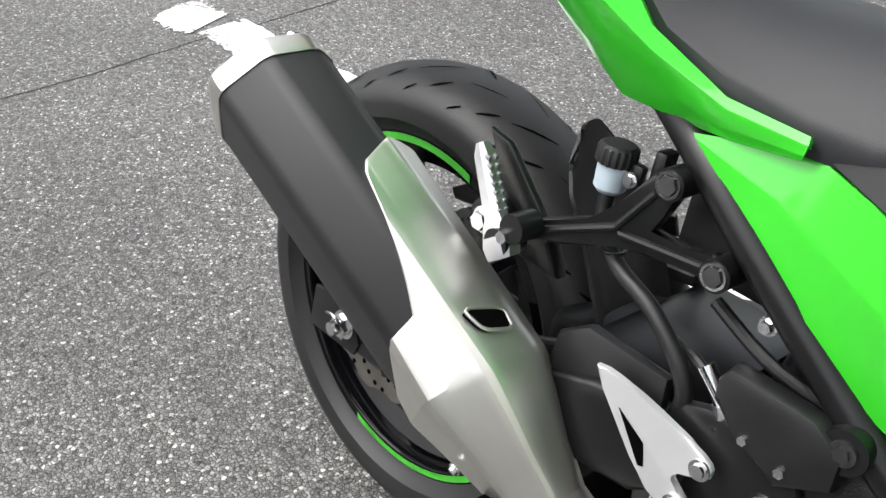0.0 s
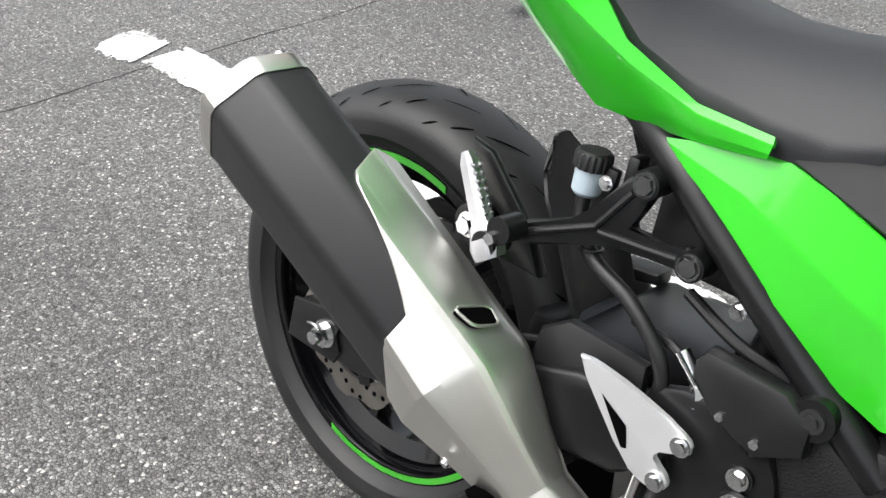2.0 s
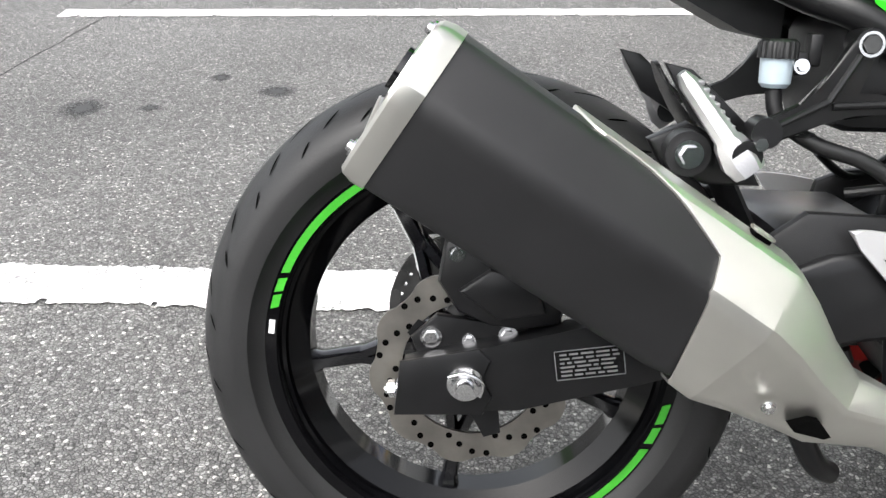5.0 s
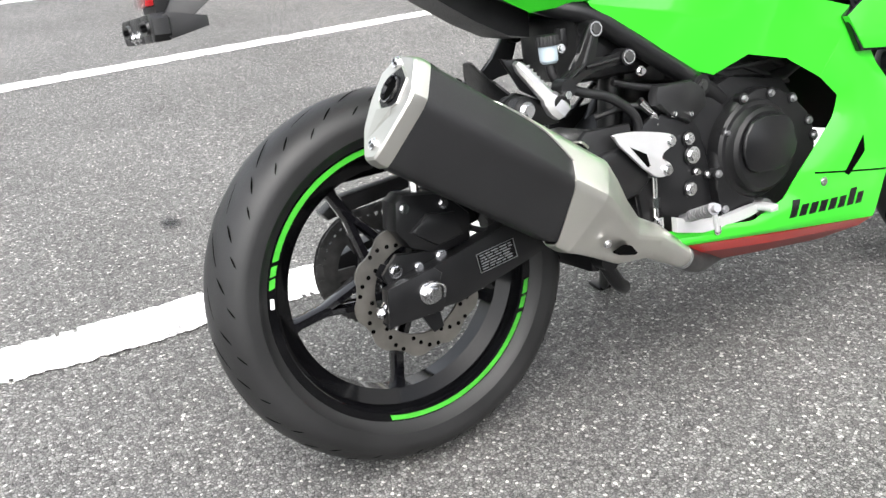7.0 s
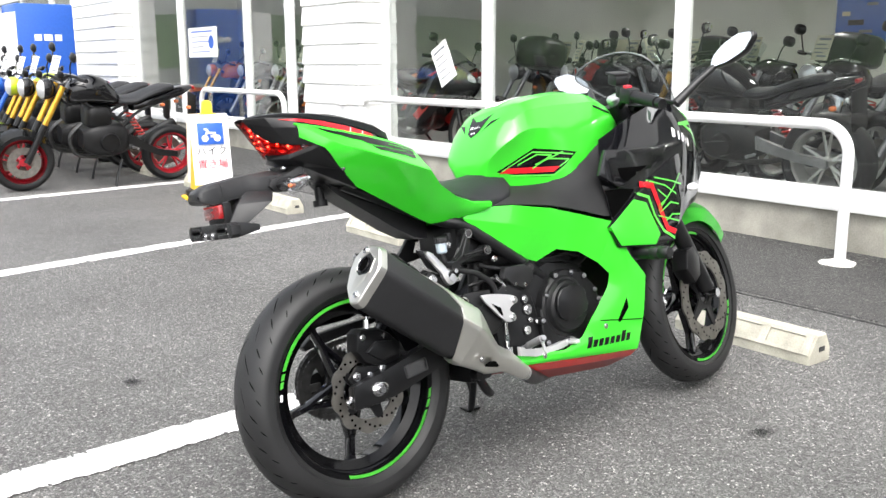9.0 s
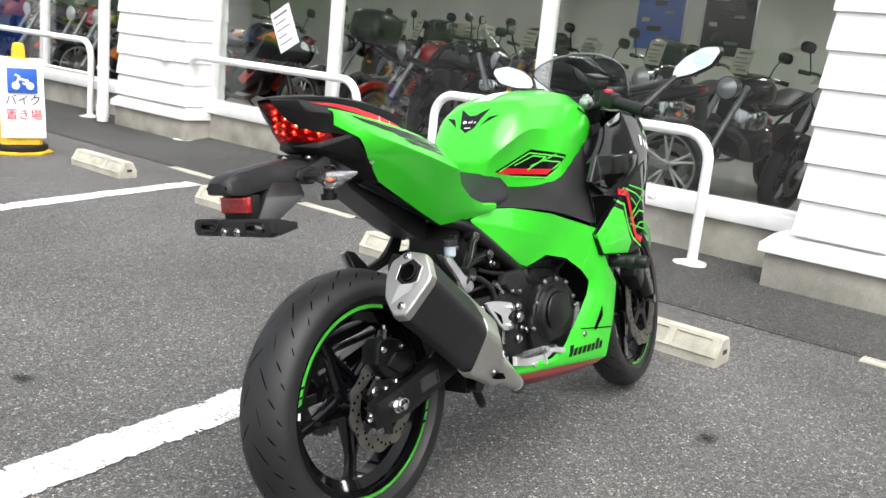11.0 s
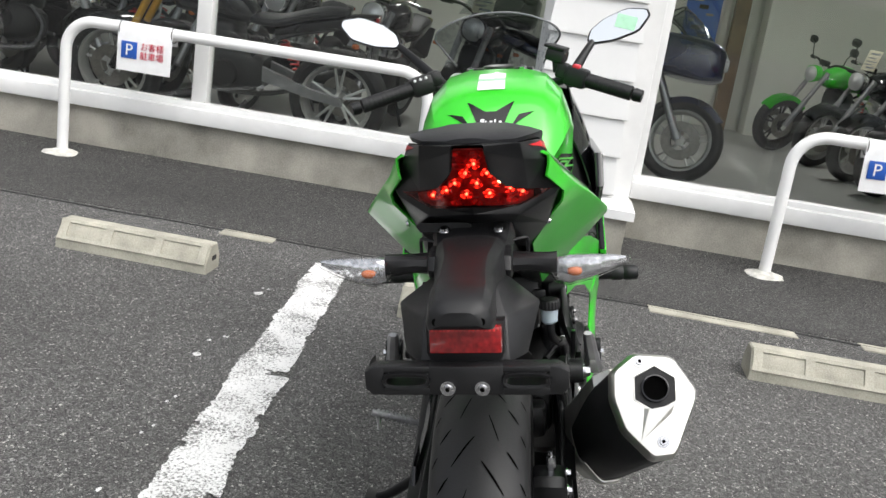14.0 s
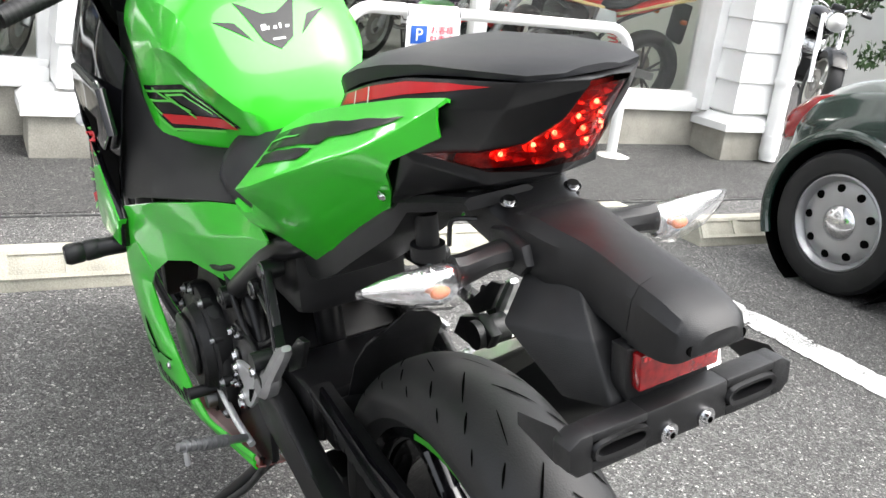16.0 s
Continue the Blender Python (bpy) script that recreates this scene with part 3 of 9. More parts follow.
def parking_sign(y, z0, tilt):
    """A printed sheet folded over the top rail and tied there."""
    x = 3.455 + 0.045 * y
    ob = thing("parking_sign", pose(x, y, 0, 0, 0, SLANT) @ pose(0, 0, 0.73, tilt, 0, 0), "white parking sign, blue square and red lettering, tied to rail", "sign", "parking signs")
    bm = bmesh.new()
    W, H = 0.30, 0.215
    prof = [(0.034, -0.06), (0.036, 0.0), (0.028, 0.026), (0.0, 0.037), (-0.028, 0.026), (-0.037, 0.0), (-0.039, -H * 0.5), (-0.041, -H)]
    loft(bm, [[(px + o, y_, pz) for px, pz in prof] + [(px * 0.93 + o, y_, pz * 0.97) for px, pz in prof[::-1]] for y_, o in ((-W / 2, 0.0), (-W / 6, -0.002), (W / 6, -0.001), (W / 2, 0.001))])
    part("sheet", bm, SIGN_WHITE, ob)
    bm = bmesh.new()
    box(bm, (-0.043, 0.082, -0.105), (0.002, 0.088, 0.088), 0.001)
    sq = part("blue_square", bm, BLUE, ob)
    words("P", 0.085, Matrix.Translation((-0.0455, 0.082, -0.107)) @ FACE_ROAD, ob, SIGN_WHITE)
    words("お客様", 0.044, Matrix.Translation((-0.0445, -0.045, -0.082)) @ FACE_ROAD, ob, SIGN_RED)
    words("駐車場", 0.044, Matrix.Translation((-0.0445, -0.045, -0.13)) @ FACE_ROAD, ob, SIGN_RED)
    for yy in (-W / 2 + 0.006, W / 2 - 0.006):
        bm = bmesh.new()
        tube(bm, [(0.041 * math.cos(a), yy, 0.041 * math.sin(a)) for a in (2 * math.pi * k / 16 for k in range(16))], 0.0022, 6, 1, closed=True)
        part("tie", bm, GREY_PLASTIC, ob)
    return ob


parking_sign(2.10, 0.5, 0)
parking_sign(-1.72, 0.5, -2)

# ---- bollard sign for the motorcycle corner ----
YELLOW = material("yellow moulded plastic", (0.78, 0.46, 0.02), 0.45, var=0.1, scale=12, bump=0.1, bump_scale=90)
ob = thing("bollard_sign", pose(2.03, 5.1, 0, 0, 0, -12), "yellow plastic bollard sign with white motorcycle parking sheet", "sign stand")
bm = bmesh.new()
prism(bm, [(0.24 * math.cos(a) if abs(math.cos(a)) < 0.8 else 0.22 * math.copysign(1, math.cos(a)), 0.22 * math.sin(a)) for a in (2 * math.pi * (k + 0.5) / 8 for k in range(8))], 0.0, 0.02, 0.006, plane="xy")
part("foot_plate", bm, YELLOW, ob)
bm = bmesh.new()
prism(bm, [(0.2 * math.cos(a), 0.18 * math.sin(a)) for a in (2 * math.pi * (k + 0.5) / 12 for k in range(12))], 0.018, 0.07, 0.012, plane="xy")
part("weight", bm, RUBBER, ob, "black rubber weight ring")
bm = bmesh.new()
loft(bm, [[(w * sx, d * sy, z) for sx, sy in ((-1, -0.8), (-0.8, -1), (0.8, -1), (1, -0.8), (1, 0.8), (0.8, 1), (-0.8, 1), (-1, 0.8))] for w, d, z in ((0.14, 0.125, 0.06), (0.135, 0.105, 0.2), (0.12, 0.05, 0.62), (0.09, 0.035, 0.665), (0.04, 0.035, 0.672), (0.036, 0.032, 0.74), (0.03, 0.027, 0.765), (0.015, 0.014, 0.772))])
part("shell", bm, YELLOW, ob)
for s, nm in ((-1, "sheet"), (1, "sheet")):
    bm = bmesh.new()
    loft(bm, [[(-0.15, s * (y + 0.004), z), (0.15, s * (y + 0.004), z), (0.15, s * (y + 0.0065), z), (-0.15, s * (y + 0.0065), z)] for y, z in ((0.132, 0.12), (0.1, 0.33), (0.068, 0.5), (0.045, 0.65), (0.02, 0.668))])
    sheet = part(nm, bm, SIGN_WHITE, ob, "white printed sheet")
lean = Matrix.Rotation(radians(-8.5), 4, "X")
front = Matrix.Translation((0, -0.1, 0.36)) @ lean
bm = bmesh.new()
box(bm, (0, -0.0135, 0.155), (0.2, 0.003, 0.17), 0.001)
bmesh.ops.transform(bm, matrix=front, verts=bm.verts[:])
part("blue_panel", bm, BLUE, ob)
bm = bmesh.new()
for x in (-0.045, 0.05):
    bmesh.ops.create_cone(bm, cap_ends=True, segments=18, radius1=0.027, radius2=0.027, depth=0.002, matrix=pose(x, -0.0165, 0.12, 90))
for p in (((-0.045, 0.125), (-0.02, 0.18)), ((-0.03, 0.165), (0.04, 0.155)), ((0.05, 0.12), (0.02, 0.16)), ((-0.02, 0.18), (-0.05, 0.195)), ((0.0, 0.135), (0.05, 0.13))):
    cyl(bm, (p[0][0], -0.0165, p[0][1]), (p[1][0], -0.0165, p[1][1]), 0.009, seg=8)
bmesh.ops.transform(bm, matrix=front, verts=bm.verts[:])
part("motorcycle_pictogram", bm, SIGN_WHITE, ob)
FACE_MINUS_Y = Matrix(((1, 0, 0, 0), (0, 0, -1, 0), (0, 1, 0, 0), (0, 0, 0, 1)))
words("バイク", 0.082, front @ Matrix.Translation((0, -0.0175, 0.015)) @ FACE_MINUS_Y, ob, GREY_PLASTIC)
words("置き場", 0.082, front @ Matrix.Translation((0, -0.0205, -0.085)) @ FACE_MINUS_Y, ob, SIGN_RED)

# ---- shop front ----
SIDING = material("white painted lap siding", (0.78, 0.78, 0.77), 0.5, var=0.05, scale=3, bump=0.15, bump_scale=50)
FRAME = material("white aluminium window frame", (0.76, 0.76, 0.75), 0.4, var=0.06, scale=6)
PANE = glass_material("shop window glass", (0.93, 0.95, 0.94), 0.0, 0.08)
FLOOR = material("grey showroom floor tiles", (0.30, 0.30, 0.29), 0.35, var=0.18, scale=1.5, bump=0.1, bump_scale=40)
INNER = material("pale showroom wall", (0.68, 0.69, 0.63), 0.8, var=0.1, scale=1.2, bump=0.1, bump_scale=60)
CEIL = material("showroom ceiling boards", (0.66, 0.66, 0.63), 0.85, var=0.08, scale=3)
ROOF = material("roof metal", (0.12, 0.13, 0.14), 0.5, 0.4, var=0.2, scale=3)


def wall_part(name, c, s, mat, label, bevel=0.0):
    bm = bmesh.new()
    box(bm, c, s, bevel)
    ob = finish(name, bm, mat, smooth=False)
    ob.matrix_basis = ROW
    return tagged(ob, label, "wall", kind="structure")


Y_END = -4.20
Y_IN = -4.52  # the room runs on behind the end pier
wall_part("wall_base", (0.02, (Y_END + 24) / 2, 0.10), (0.2, 24 - Y_END, 0.31), CONCRETE, "low grey concrete base wall under the shop windows", 0.006)
# upper wall out of view, heightened to block sky and darken the ground
wall_part("shading_wall_head", (0.06, (Y_END + 24) / 2, 4.4), (0.2, 24 - Y_END, 4.0), SIDING, "unseen white wall above the shop windows, heightened to shade the lot")
wall_part("wall_back", (7.0, (Y_IN + 24) / 2, 1.7), (0.15, 24 - Y_IN, 3.4), INNER, "pale green-grey back wall of the showroom")
wall_part("wall_south", (3.54, Y_IN, 1.7), (6.8, 0.15, 3.4), INNER, "end wall of the showroom")
wall_part("wall_north", (3.5, 24, 1.7), (7.0, 0.15, 3.4), INNER, "far end wall of the showroom")
wall_part("floor", (3.56, (Y_IN + 24) / 2, 0.05), (6.85, 23.8 - Y_IN, 0.1), FLOOR, "smooth grey showroom floor")
wall_part("ceiling", (3.5, (Y_IN + 24) / 2, 2.85), (6.8, 23.8 - Y_IN, 0.06), CEIL, "white boarded showroom ceiling")
# roof out of view, raised with the wall to block more sky
wall_part("roof", (3.2, (Y_END + 24) / 2, 6.46), (8.2, 24.6 - Y_END, 0.12), ROOF, "unseen dark metal roof with a shallow eave, raised to shade the lot")


def pilaster(y0, y1, front, back, base_y0, base_y1, base_front, trim_side=0):
    """A boxed-out pier clad in lap siding, on a concrete plinth with a sloped sill."""
    ob = thing("siding_pier", ROW, "white lap-sided pier on a concrete plinth with a sloped sill board", "pier", "siding piers", "structure")
    bm = bmesh.new()
    box(bm, ((front + back) / 2 + 0.012, (y0 + y1) / 2, 1.78), (back - front - 0.02, y1 - y0 - 0.03, 3.0))
    part("core", bm, SIDING, ob)
    bm = bmesh.new()
    box(bm, ((base_front + back) / 2, (base_y0 + base_y1) / 2, 0.085), (back - base_front, base_y1 - base_y0, 0.21), 0.004)
    part("plinth", bm, CONCRETE, ob, "grey concrete plinth")
    bm = bmesh.new()
    k = 0.05
    loft(bm, [[(base_front - 0.03 + i, base_y0 - 0.03 + i, z), (back, base_y0 - 0.03 + i, z), (back, base_y1 + 0.03 - i, z), (base_front - 0.03 + i, base_y1 + 0.03 - i, z)] for i, z in ((0, 0.19), (0, 0.235), (0.012, 0.245), (k, 0.285))])
    part("sill_board", bm, FRAME, ob, "white sloped sill board")
    return ob


def boards(ob, y0, y1, front, back):
    """Each lap board bows out at its foot."""
    bm = bmesh.new()
    h, t = 0.186, 0.018
    def ring(e, z):
        return [(back, y0 - e, z), (front - e, y0 - e, z), (front - e, y1 + e, z), (back, y1 + e, z)]
    loft(bm, [ring(t - 0.004, 0.0), ring(t, 0.003), ring(t, 0.012), ring(0.002, h + 0.01)], caps=True)
    me = bpy.data.meshes.new("board")
    bmesh.ops.recalc_face_normals(bm, faces=bm.faces[:])
    bm.to_mesh(me)
    bm.free()
    me.materials.append(SIDING)
    for k in range(12):
        b = new("board", me)
        b.parent = ob
        b.location = (0, 0, 0.300 + k * h)


PIERS = []
for args in ((-0.42, 0.0, -0.36, 0.1, -0.53, 0.13, -0.38), (5.32, 6.34, -0.32, 0.1, 5.28, 6.38, -0.33), (-4.20, -3.82, -0.36, 0.1, -4.22, -3.78, -0.37), (12.3, 14.6, -0.3, 0.1, 12.2, 14.7, -0.31)):
    PIERS.append((pilaster(*args), args))
# smooth jamb beside the middle pier
wall_part("trim", (-0.09, -0.475, 1.42), (0.30, 0.105, 2.28), FRAME, "smooth white corner jamb of the pier", 0.004)
wall_part("trim", (-0.105, -3.775, 1.42), (0.13, 0.075, 2.28), FRAME, "smooth white corner jamb of the pier", 0.004)


def downpipe(x, y):
    ob = thing("downpipe", ROW @ pose(x, y, 0), "white plastic rainwater downpipe with collars", "downpipe", "downpipes", "structure")
    bm = bmesh.new()
    cyl(bm, (0, 0, 0.02), (0, 0, 3.2), 0.052, seg=24)
    part("pipe", bm, WHITE_PAINT, ob)
    for z in (0.06, 0.5, 1.6):
        bm = bmesh.new()
        cyl(bm, (0, 0, z), (0, 0, z + 0.12 if z < 0.1 else z + 0.03), 0.06, seg=24)
        part("collar", bm, WHITE_PAINT, ob)


downpipe(-0.39, 6.49)
downpipe(-0.42, -4.13)
bm = bmesh.new()
box(bm, (-0.36, 5.58, 0.72), (0.07, 0.075, 0.11), 0.012)
ob = finish("outlet_box", bm, FRAME)
ob.matrix_basis = ROW
tagged(ob, "small white weatherproof outlet box on the siding", "outlet")


def window(name, y0, y1, mullions):
    ob = thing(name, ROW, "large shop window in a white aluminium frame", "window", "shop windows", "structure")
    bm = bmesh.new()
    box(bm, (-0.06, (y0 + y1) / 2, 0.30), (0.12, y1 - y0, 0.085), 0.006)
    box(bm, (-0.035, (y0 + y1) / 2, 0.355), (0.07, y1 - y0, 0.035), 0.004)
    part("window_sill", bm, FRAME, ob)
    bm = bmesh.new()
    box(bm, (-0.01, (y0 + y1) / 2, 2.4), (0.09, y1 - y0, 0.09), 0.004)
    part("window_head", bm, FRAME, ob)
    edges = [y0, *mullions, y1]
    for y in edges:
        bm = bmesh.new()
        box(bm, (-0.01, y, 1.36), (0.08, 0.085, 2.03), 0.006)
        part("mullion", bm, FRAME, ob)
    for a, b in zip(edges, edges[1:]):
        bm = bmesh.new()
        box(bm, (0.0, (a + b) / 2, 1.36), (0.006, b - a - 0.08, 2.0))
        p = part("pane", bm, PANE, ob)
        p.visible_shadow = False
    return ob


window("window_1", -3.78, -0.54, (-2.15,))
window("window_2", 0.02, 5.32, (1.88, 3.82))
window("window_3", 6.4, 12.2, (8.3, 10.4))
window("window_4", 14.7, 23.8, (17, 19.3, 21.6))


# ---- the green motorcycle, leaning on its side stand; built upright: x ahead, y left, z up ----
from mathutils.bvhtree import BVHTree

BIKE = pose(0, -0.030, 0) @ Matrix.Rotation(radians(-10.8), 4, "X")
bike = thing("motorcycle", BIKE, "lime green and black sports motorcycle leaning on its side stand", "motorcycle")


def both(name, bm, mat, parent, label=""):
    """The part on the right and its twin on the left."""
    twin = mirrored(bm)
    return part(name, bm, mat, parent, label), part(name, twin, mat, parent, label)


def rounded(pts, times=2, cut=0.2):
    """Cuts the corners of a closed outline."""
    for _ in range(times):
        out = []
        for i, p in enumerate(pts):
            q = pts[(i + 1) % len(pts)]
            out.append(tuple(a * (1 - cut) + b * cut for a, b in zip(p, q)))
            out.append(tuple(a * cut + b * (1 - cut) for a, b in zip(p, q)))
        pts = out
    return pts


def skin(objects):
    """A ray target made of some parts."""
    verts, polys = [], []
    for o in objects:
        k = len(verts)
        verts += [v.co.copy() for v in o.data.vertices]
        polys += [[k + i for i in p.vertices] for p in o.data.polygons]
    return BVHTree.FromPolygons(verts, polys)


def decal(name, outline, target, mat, parent, way=(0, 1, 0), cuts=4, lift=0.0012):
    """A film laid onto bodywork: the outline, in the two axes across the way, is pressed onto the target along it."""
    way = Vector(way)
    axis = max(range(3), key=lambda i: abs(way[i]))
    bm = bmesh.new()
    vs = []
    for a, b in outline:
        p = [a, b]
        p.insert(axis, 0.0)
        vs.append(bm.verts.new(p))
    bm.faces.new(vs)
    bmesh.ops.triangulate(bm, faces=bm.faces[:])
    for _ in range(cuts):
        long = [e for e in bm.edges if e.calc_length() > 0.012]
        if not long:
            break
        bmesh.ops.subdivide_edges(bm, edges=long, cuts=1, use_grid_fill=False)
        bmesh.ops.triangulate(bm, faces=bm.faces[:])
    last = None
    for v in bm.verts:
        start = v.co - way * 2
        hit, nrm, _, _ = target.ray_cast(start, way)
        if hit is not None:
            if nrm.dot(way) > 0:
                nrm = -nrm
            v.co = hit + nrm * lift
            last = v.co[axis]
            v.tag = True
    for v in [v for v in bm.verts if not v.tag]:
        bm.verts.remove(v)
    return part(name, bm, mat, parent)


def ribbon(name, line, width, target, mat, parent, way=(0, 1, 0)):
    """A pinstripe of a given width along a bent line."""
    pts = [Vector((*p, 0)) for p in line]
    for a, b in zip(pts, pts[1:]):
        d = (b - a).normalized()
        s = Vector((-d.y, d.x, 0)) * width / 2
        a, b = a - d * width * 0.4, b + d * width * 0.4
        decal(name, [q[:2] for q in (a + s, b + s, b - s, a - s)], target, mat, parent, way, lift=0.0026)


# -- wheels --
def wheel(name, centre, R, width, rim_r, label, steer=None):
    m = Matrix.Translation(centre)
    if steer is not None:
        m = steer @ m
    w = holder(name, bike, m, label)
    h = width / 2
    bm = bmesh.new()
    crown = [(R - (R - rim_r) * 0.56 * (1 - math.cos(a)), h * math.sin(a)) for a in (math.pi / 2 * k / 16 for k in range(-16, 17))]
    side = [(R * 0.80, h * 0.97), (rim_r + 0.012, h * 0.86), (rim_r + 0.002, h * 0.76), (rim_r - 0.006, h * 0.70)]
    prof = crown + side + [(r, -y) for r, y in side[::-1]]
    lathe(bm, prof, 112)
    part("tyre", bm, TREAD, w, "black road tyre with slanted grooves")
    # slanted grooves: flat near-black strips on the crown, painting in the shade of cuts
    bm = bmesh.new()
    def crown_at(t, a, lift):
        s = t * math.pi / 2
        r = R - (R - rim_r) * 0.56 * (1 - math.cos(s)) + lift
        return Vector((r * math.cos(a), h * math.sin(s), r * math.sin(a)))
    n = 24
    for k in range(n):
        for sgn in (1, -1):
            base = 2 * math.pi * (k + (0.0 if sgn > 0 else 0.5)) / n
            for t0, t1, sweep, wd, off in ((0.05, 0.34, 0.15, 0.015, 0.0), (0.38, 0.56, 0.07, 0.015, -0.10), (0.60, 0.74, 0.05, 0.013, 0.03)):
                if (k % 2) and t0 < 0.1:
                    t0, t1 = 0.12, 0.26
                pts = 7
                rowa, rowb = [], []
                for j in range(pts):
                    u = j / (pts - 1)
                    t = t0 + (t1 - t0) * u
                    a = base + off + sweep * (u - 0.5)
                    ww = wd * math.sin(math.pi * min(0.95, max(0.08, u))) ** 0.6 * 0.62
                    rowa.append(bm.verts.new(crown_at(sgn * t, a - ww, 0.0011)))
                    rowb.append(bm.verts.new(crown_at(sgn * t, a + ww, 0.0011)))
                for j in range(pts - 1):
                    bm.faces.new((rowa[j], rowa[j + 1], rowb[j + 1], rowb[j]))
    tagged(part("tread_groove_shade", bm, RECESS_SHADE, w), kind="stuff")
    # raised moulding rings and letter blocks on the sidewall
    bm = bmesh.new()
    for s in (1, -1):
        for k in range(46):
            if k % 23 > 13:
                continue
            a = 2 * math.pi * k / 46
            rr = R * 0.835
            box(bm, (rr * math.cos(a), s * (h * 0.965), rr * math.sin(a)), (0.010, 0.0016, 0.010), 0.0, Matrix.Rotation(-a, 4, "Y"))
    tagged(part("sidewall_moulding", bm, RUBBER, w), kind="stuff")
    # rim
    bm = bmesh.new()
    k = h * 0.76
    prof = [(rim_r + 0.006, k - 0.006), (rim_r + 0.004, k), (rim_r - 0.0105, k), (rim_r - 0.0125, k - 0.003), (rim_r - 0.0135, k - 0.012), (rim_r - 0.0175, k - 0.013), (rim_r - 0.0190, k - 0.022), (rim_r - 0.030, k - 0.032), (rim_r - 0.034, 0.0)]
    prof = prof + [(r, -y) for r, y in prof[-2::-1]]
    inner = [(r - 0.004 if abs(y) < k - 0.001 else r - 0.001, y * 0.97) for r, y in prof[::-1]]
    lathe(bm, prof + [(rim_r - 0.04, -k + 0.034), (rim_r - 0.04, k - 0.034)], 112)
    part("rim", bm, RIM_BLACK, w, "gloss black cast rim")
    # lime stripes with broken ends on both flanks
    for s in (1, -1):
        for a0, a1 in ((72, 156.5), (158.3, 162.4), (163.4, 167.4), (252.5, 331.5), (333.5, 339.0), (340.2, 346.5)):
            bm = bmesh.new()
            n = max(2, int((a1 - a0) / 2))
            rows = []
            for j in range(n + 1):
                a = radians(a0 + (a1 - a0) * j / n)
                tilt = radians(1.2)
                rows.append([bm.verts.new((r * math.cos(a + o), s * (k + 0.0015), r * math.sin(a + o))) for r, o in ((rim_r - 0.0090, 0), (rim_r - 0.0008, tilt))])
            for p, q in zip(rows, rows[1:]):
                bm.faces.new((p[0], p[1], q[1], q[0]))
            bmesh.ops.solidify(bm, geom=bm.faces[:], thickness=0.0008)
            part("rim_stripe", bm, GRAPHIC_GREEN, w)
        bm = bmesh.new()
        for a in (173.8,):
            box(bm, ((rim_r - 0.005) * math.cos(radians(a)), s * (k + 0.001), (rim_r - 0.005) * math.sin(radians(a))), (0.006, 0.001, 0.015), 0, Matrix.Rotation(radians(-a), 4, "Y"))
        part("rim_stripe", bm, WHITE, w)
    # five spokes, forked at the hub
    bm = bmesh.new()
    cyl(bm, (0, -0.05, 0), (0, 0.05, 0), 0.042, seg=28)
    cyl(bm, (0, -0.062, 0), (0, 0.062, 0), 0.026, seg=24)
    part("hub", bm, GLOSS_BLACK, w)
    for j in range(5):
        a = radians(47 + 72 * j)
        d, s = Vector((math.cos(a), 0, math.sin(a))), Vector((-math.sin(a), 0, math.cos(a)))
        bm = bmesh.new()
        r1 = rim_r - 0.03
        rings = []
        for r, off, half, thick in ((r1, 0, 0.015, 0.020), (r1 - 0.02, 0, 0.009, 0.015), (r1 * 0.62, 0, 0.010, 0.014)):
            c = d * r
            rings.append([c + s * (half * x + off) + Vector((0, thick * y, 0)) for x, y in ((-1, -0.5), (-0.6, -1), (0.6, -1), (1, -0.5), (1, 0.5), (0.6, 1), (-0.6, 1), (-1, 0.5))])
        loft(bm, rings)
        for o in (-1, 1):
            rings = []
            for r, off, half, thick in ((r1 * 0.66, 0.003, 0.007, 0.013), (0.036, 0.024, 0.009, 0.022)):
                c = d * r
                rings.append([c + s * (half * x + off * o) + Vector((0, thick * y, 0)) for x, y in ((-1, -0.5), (-0.6, -1), (0.6, -1), (1, -0.5), (1, 0.5), (0.6, 1), (-0.6, 1), (-1, 0.5))])
            loft(bm, rings)
        part("spoke", bm, GLOSS_BLACK, w)
    return w


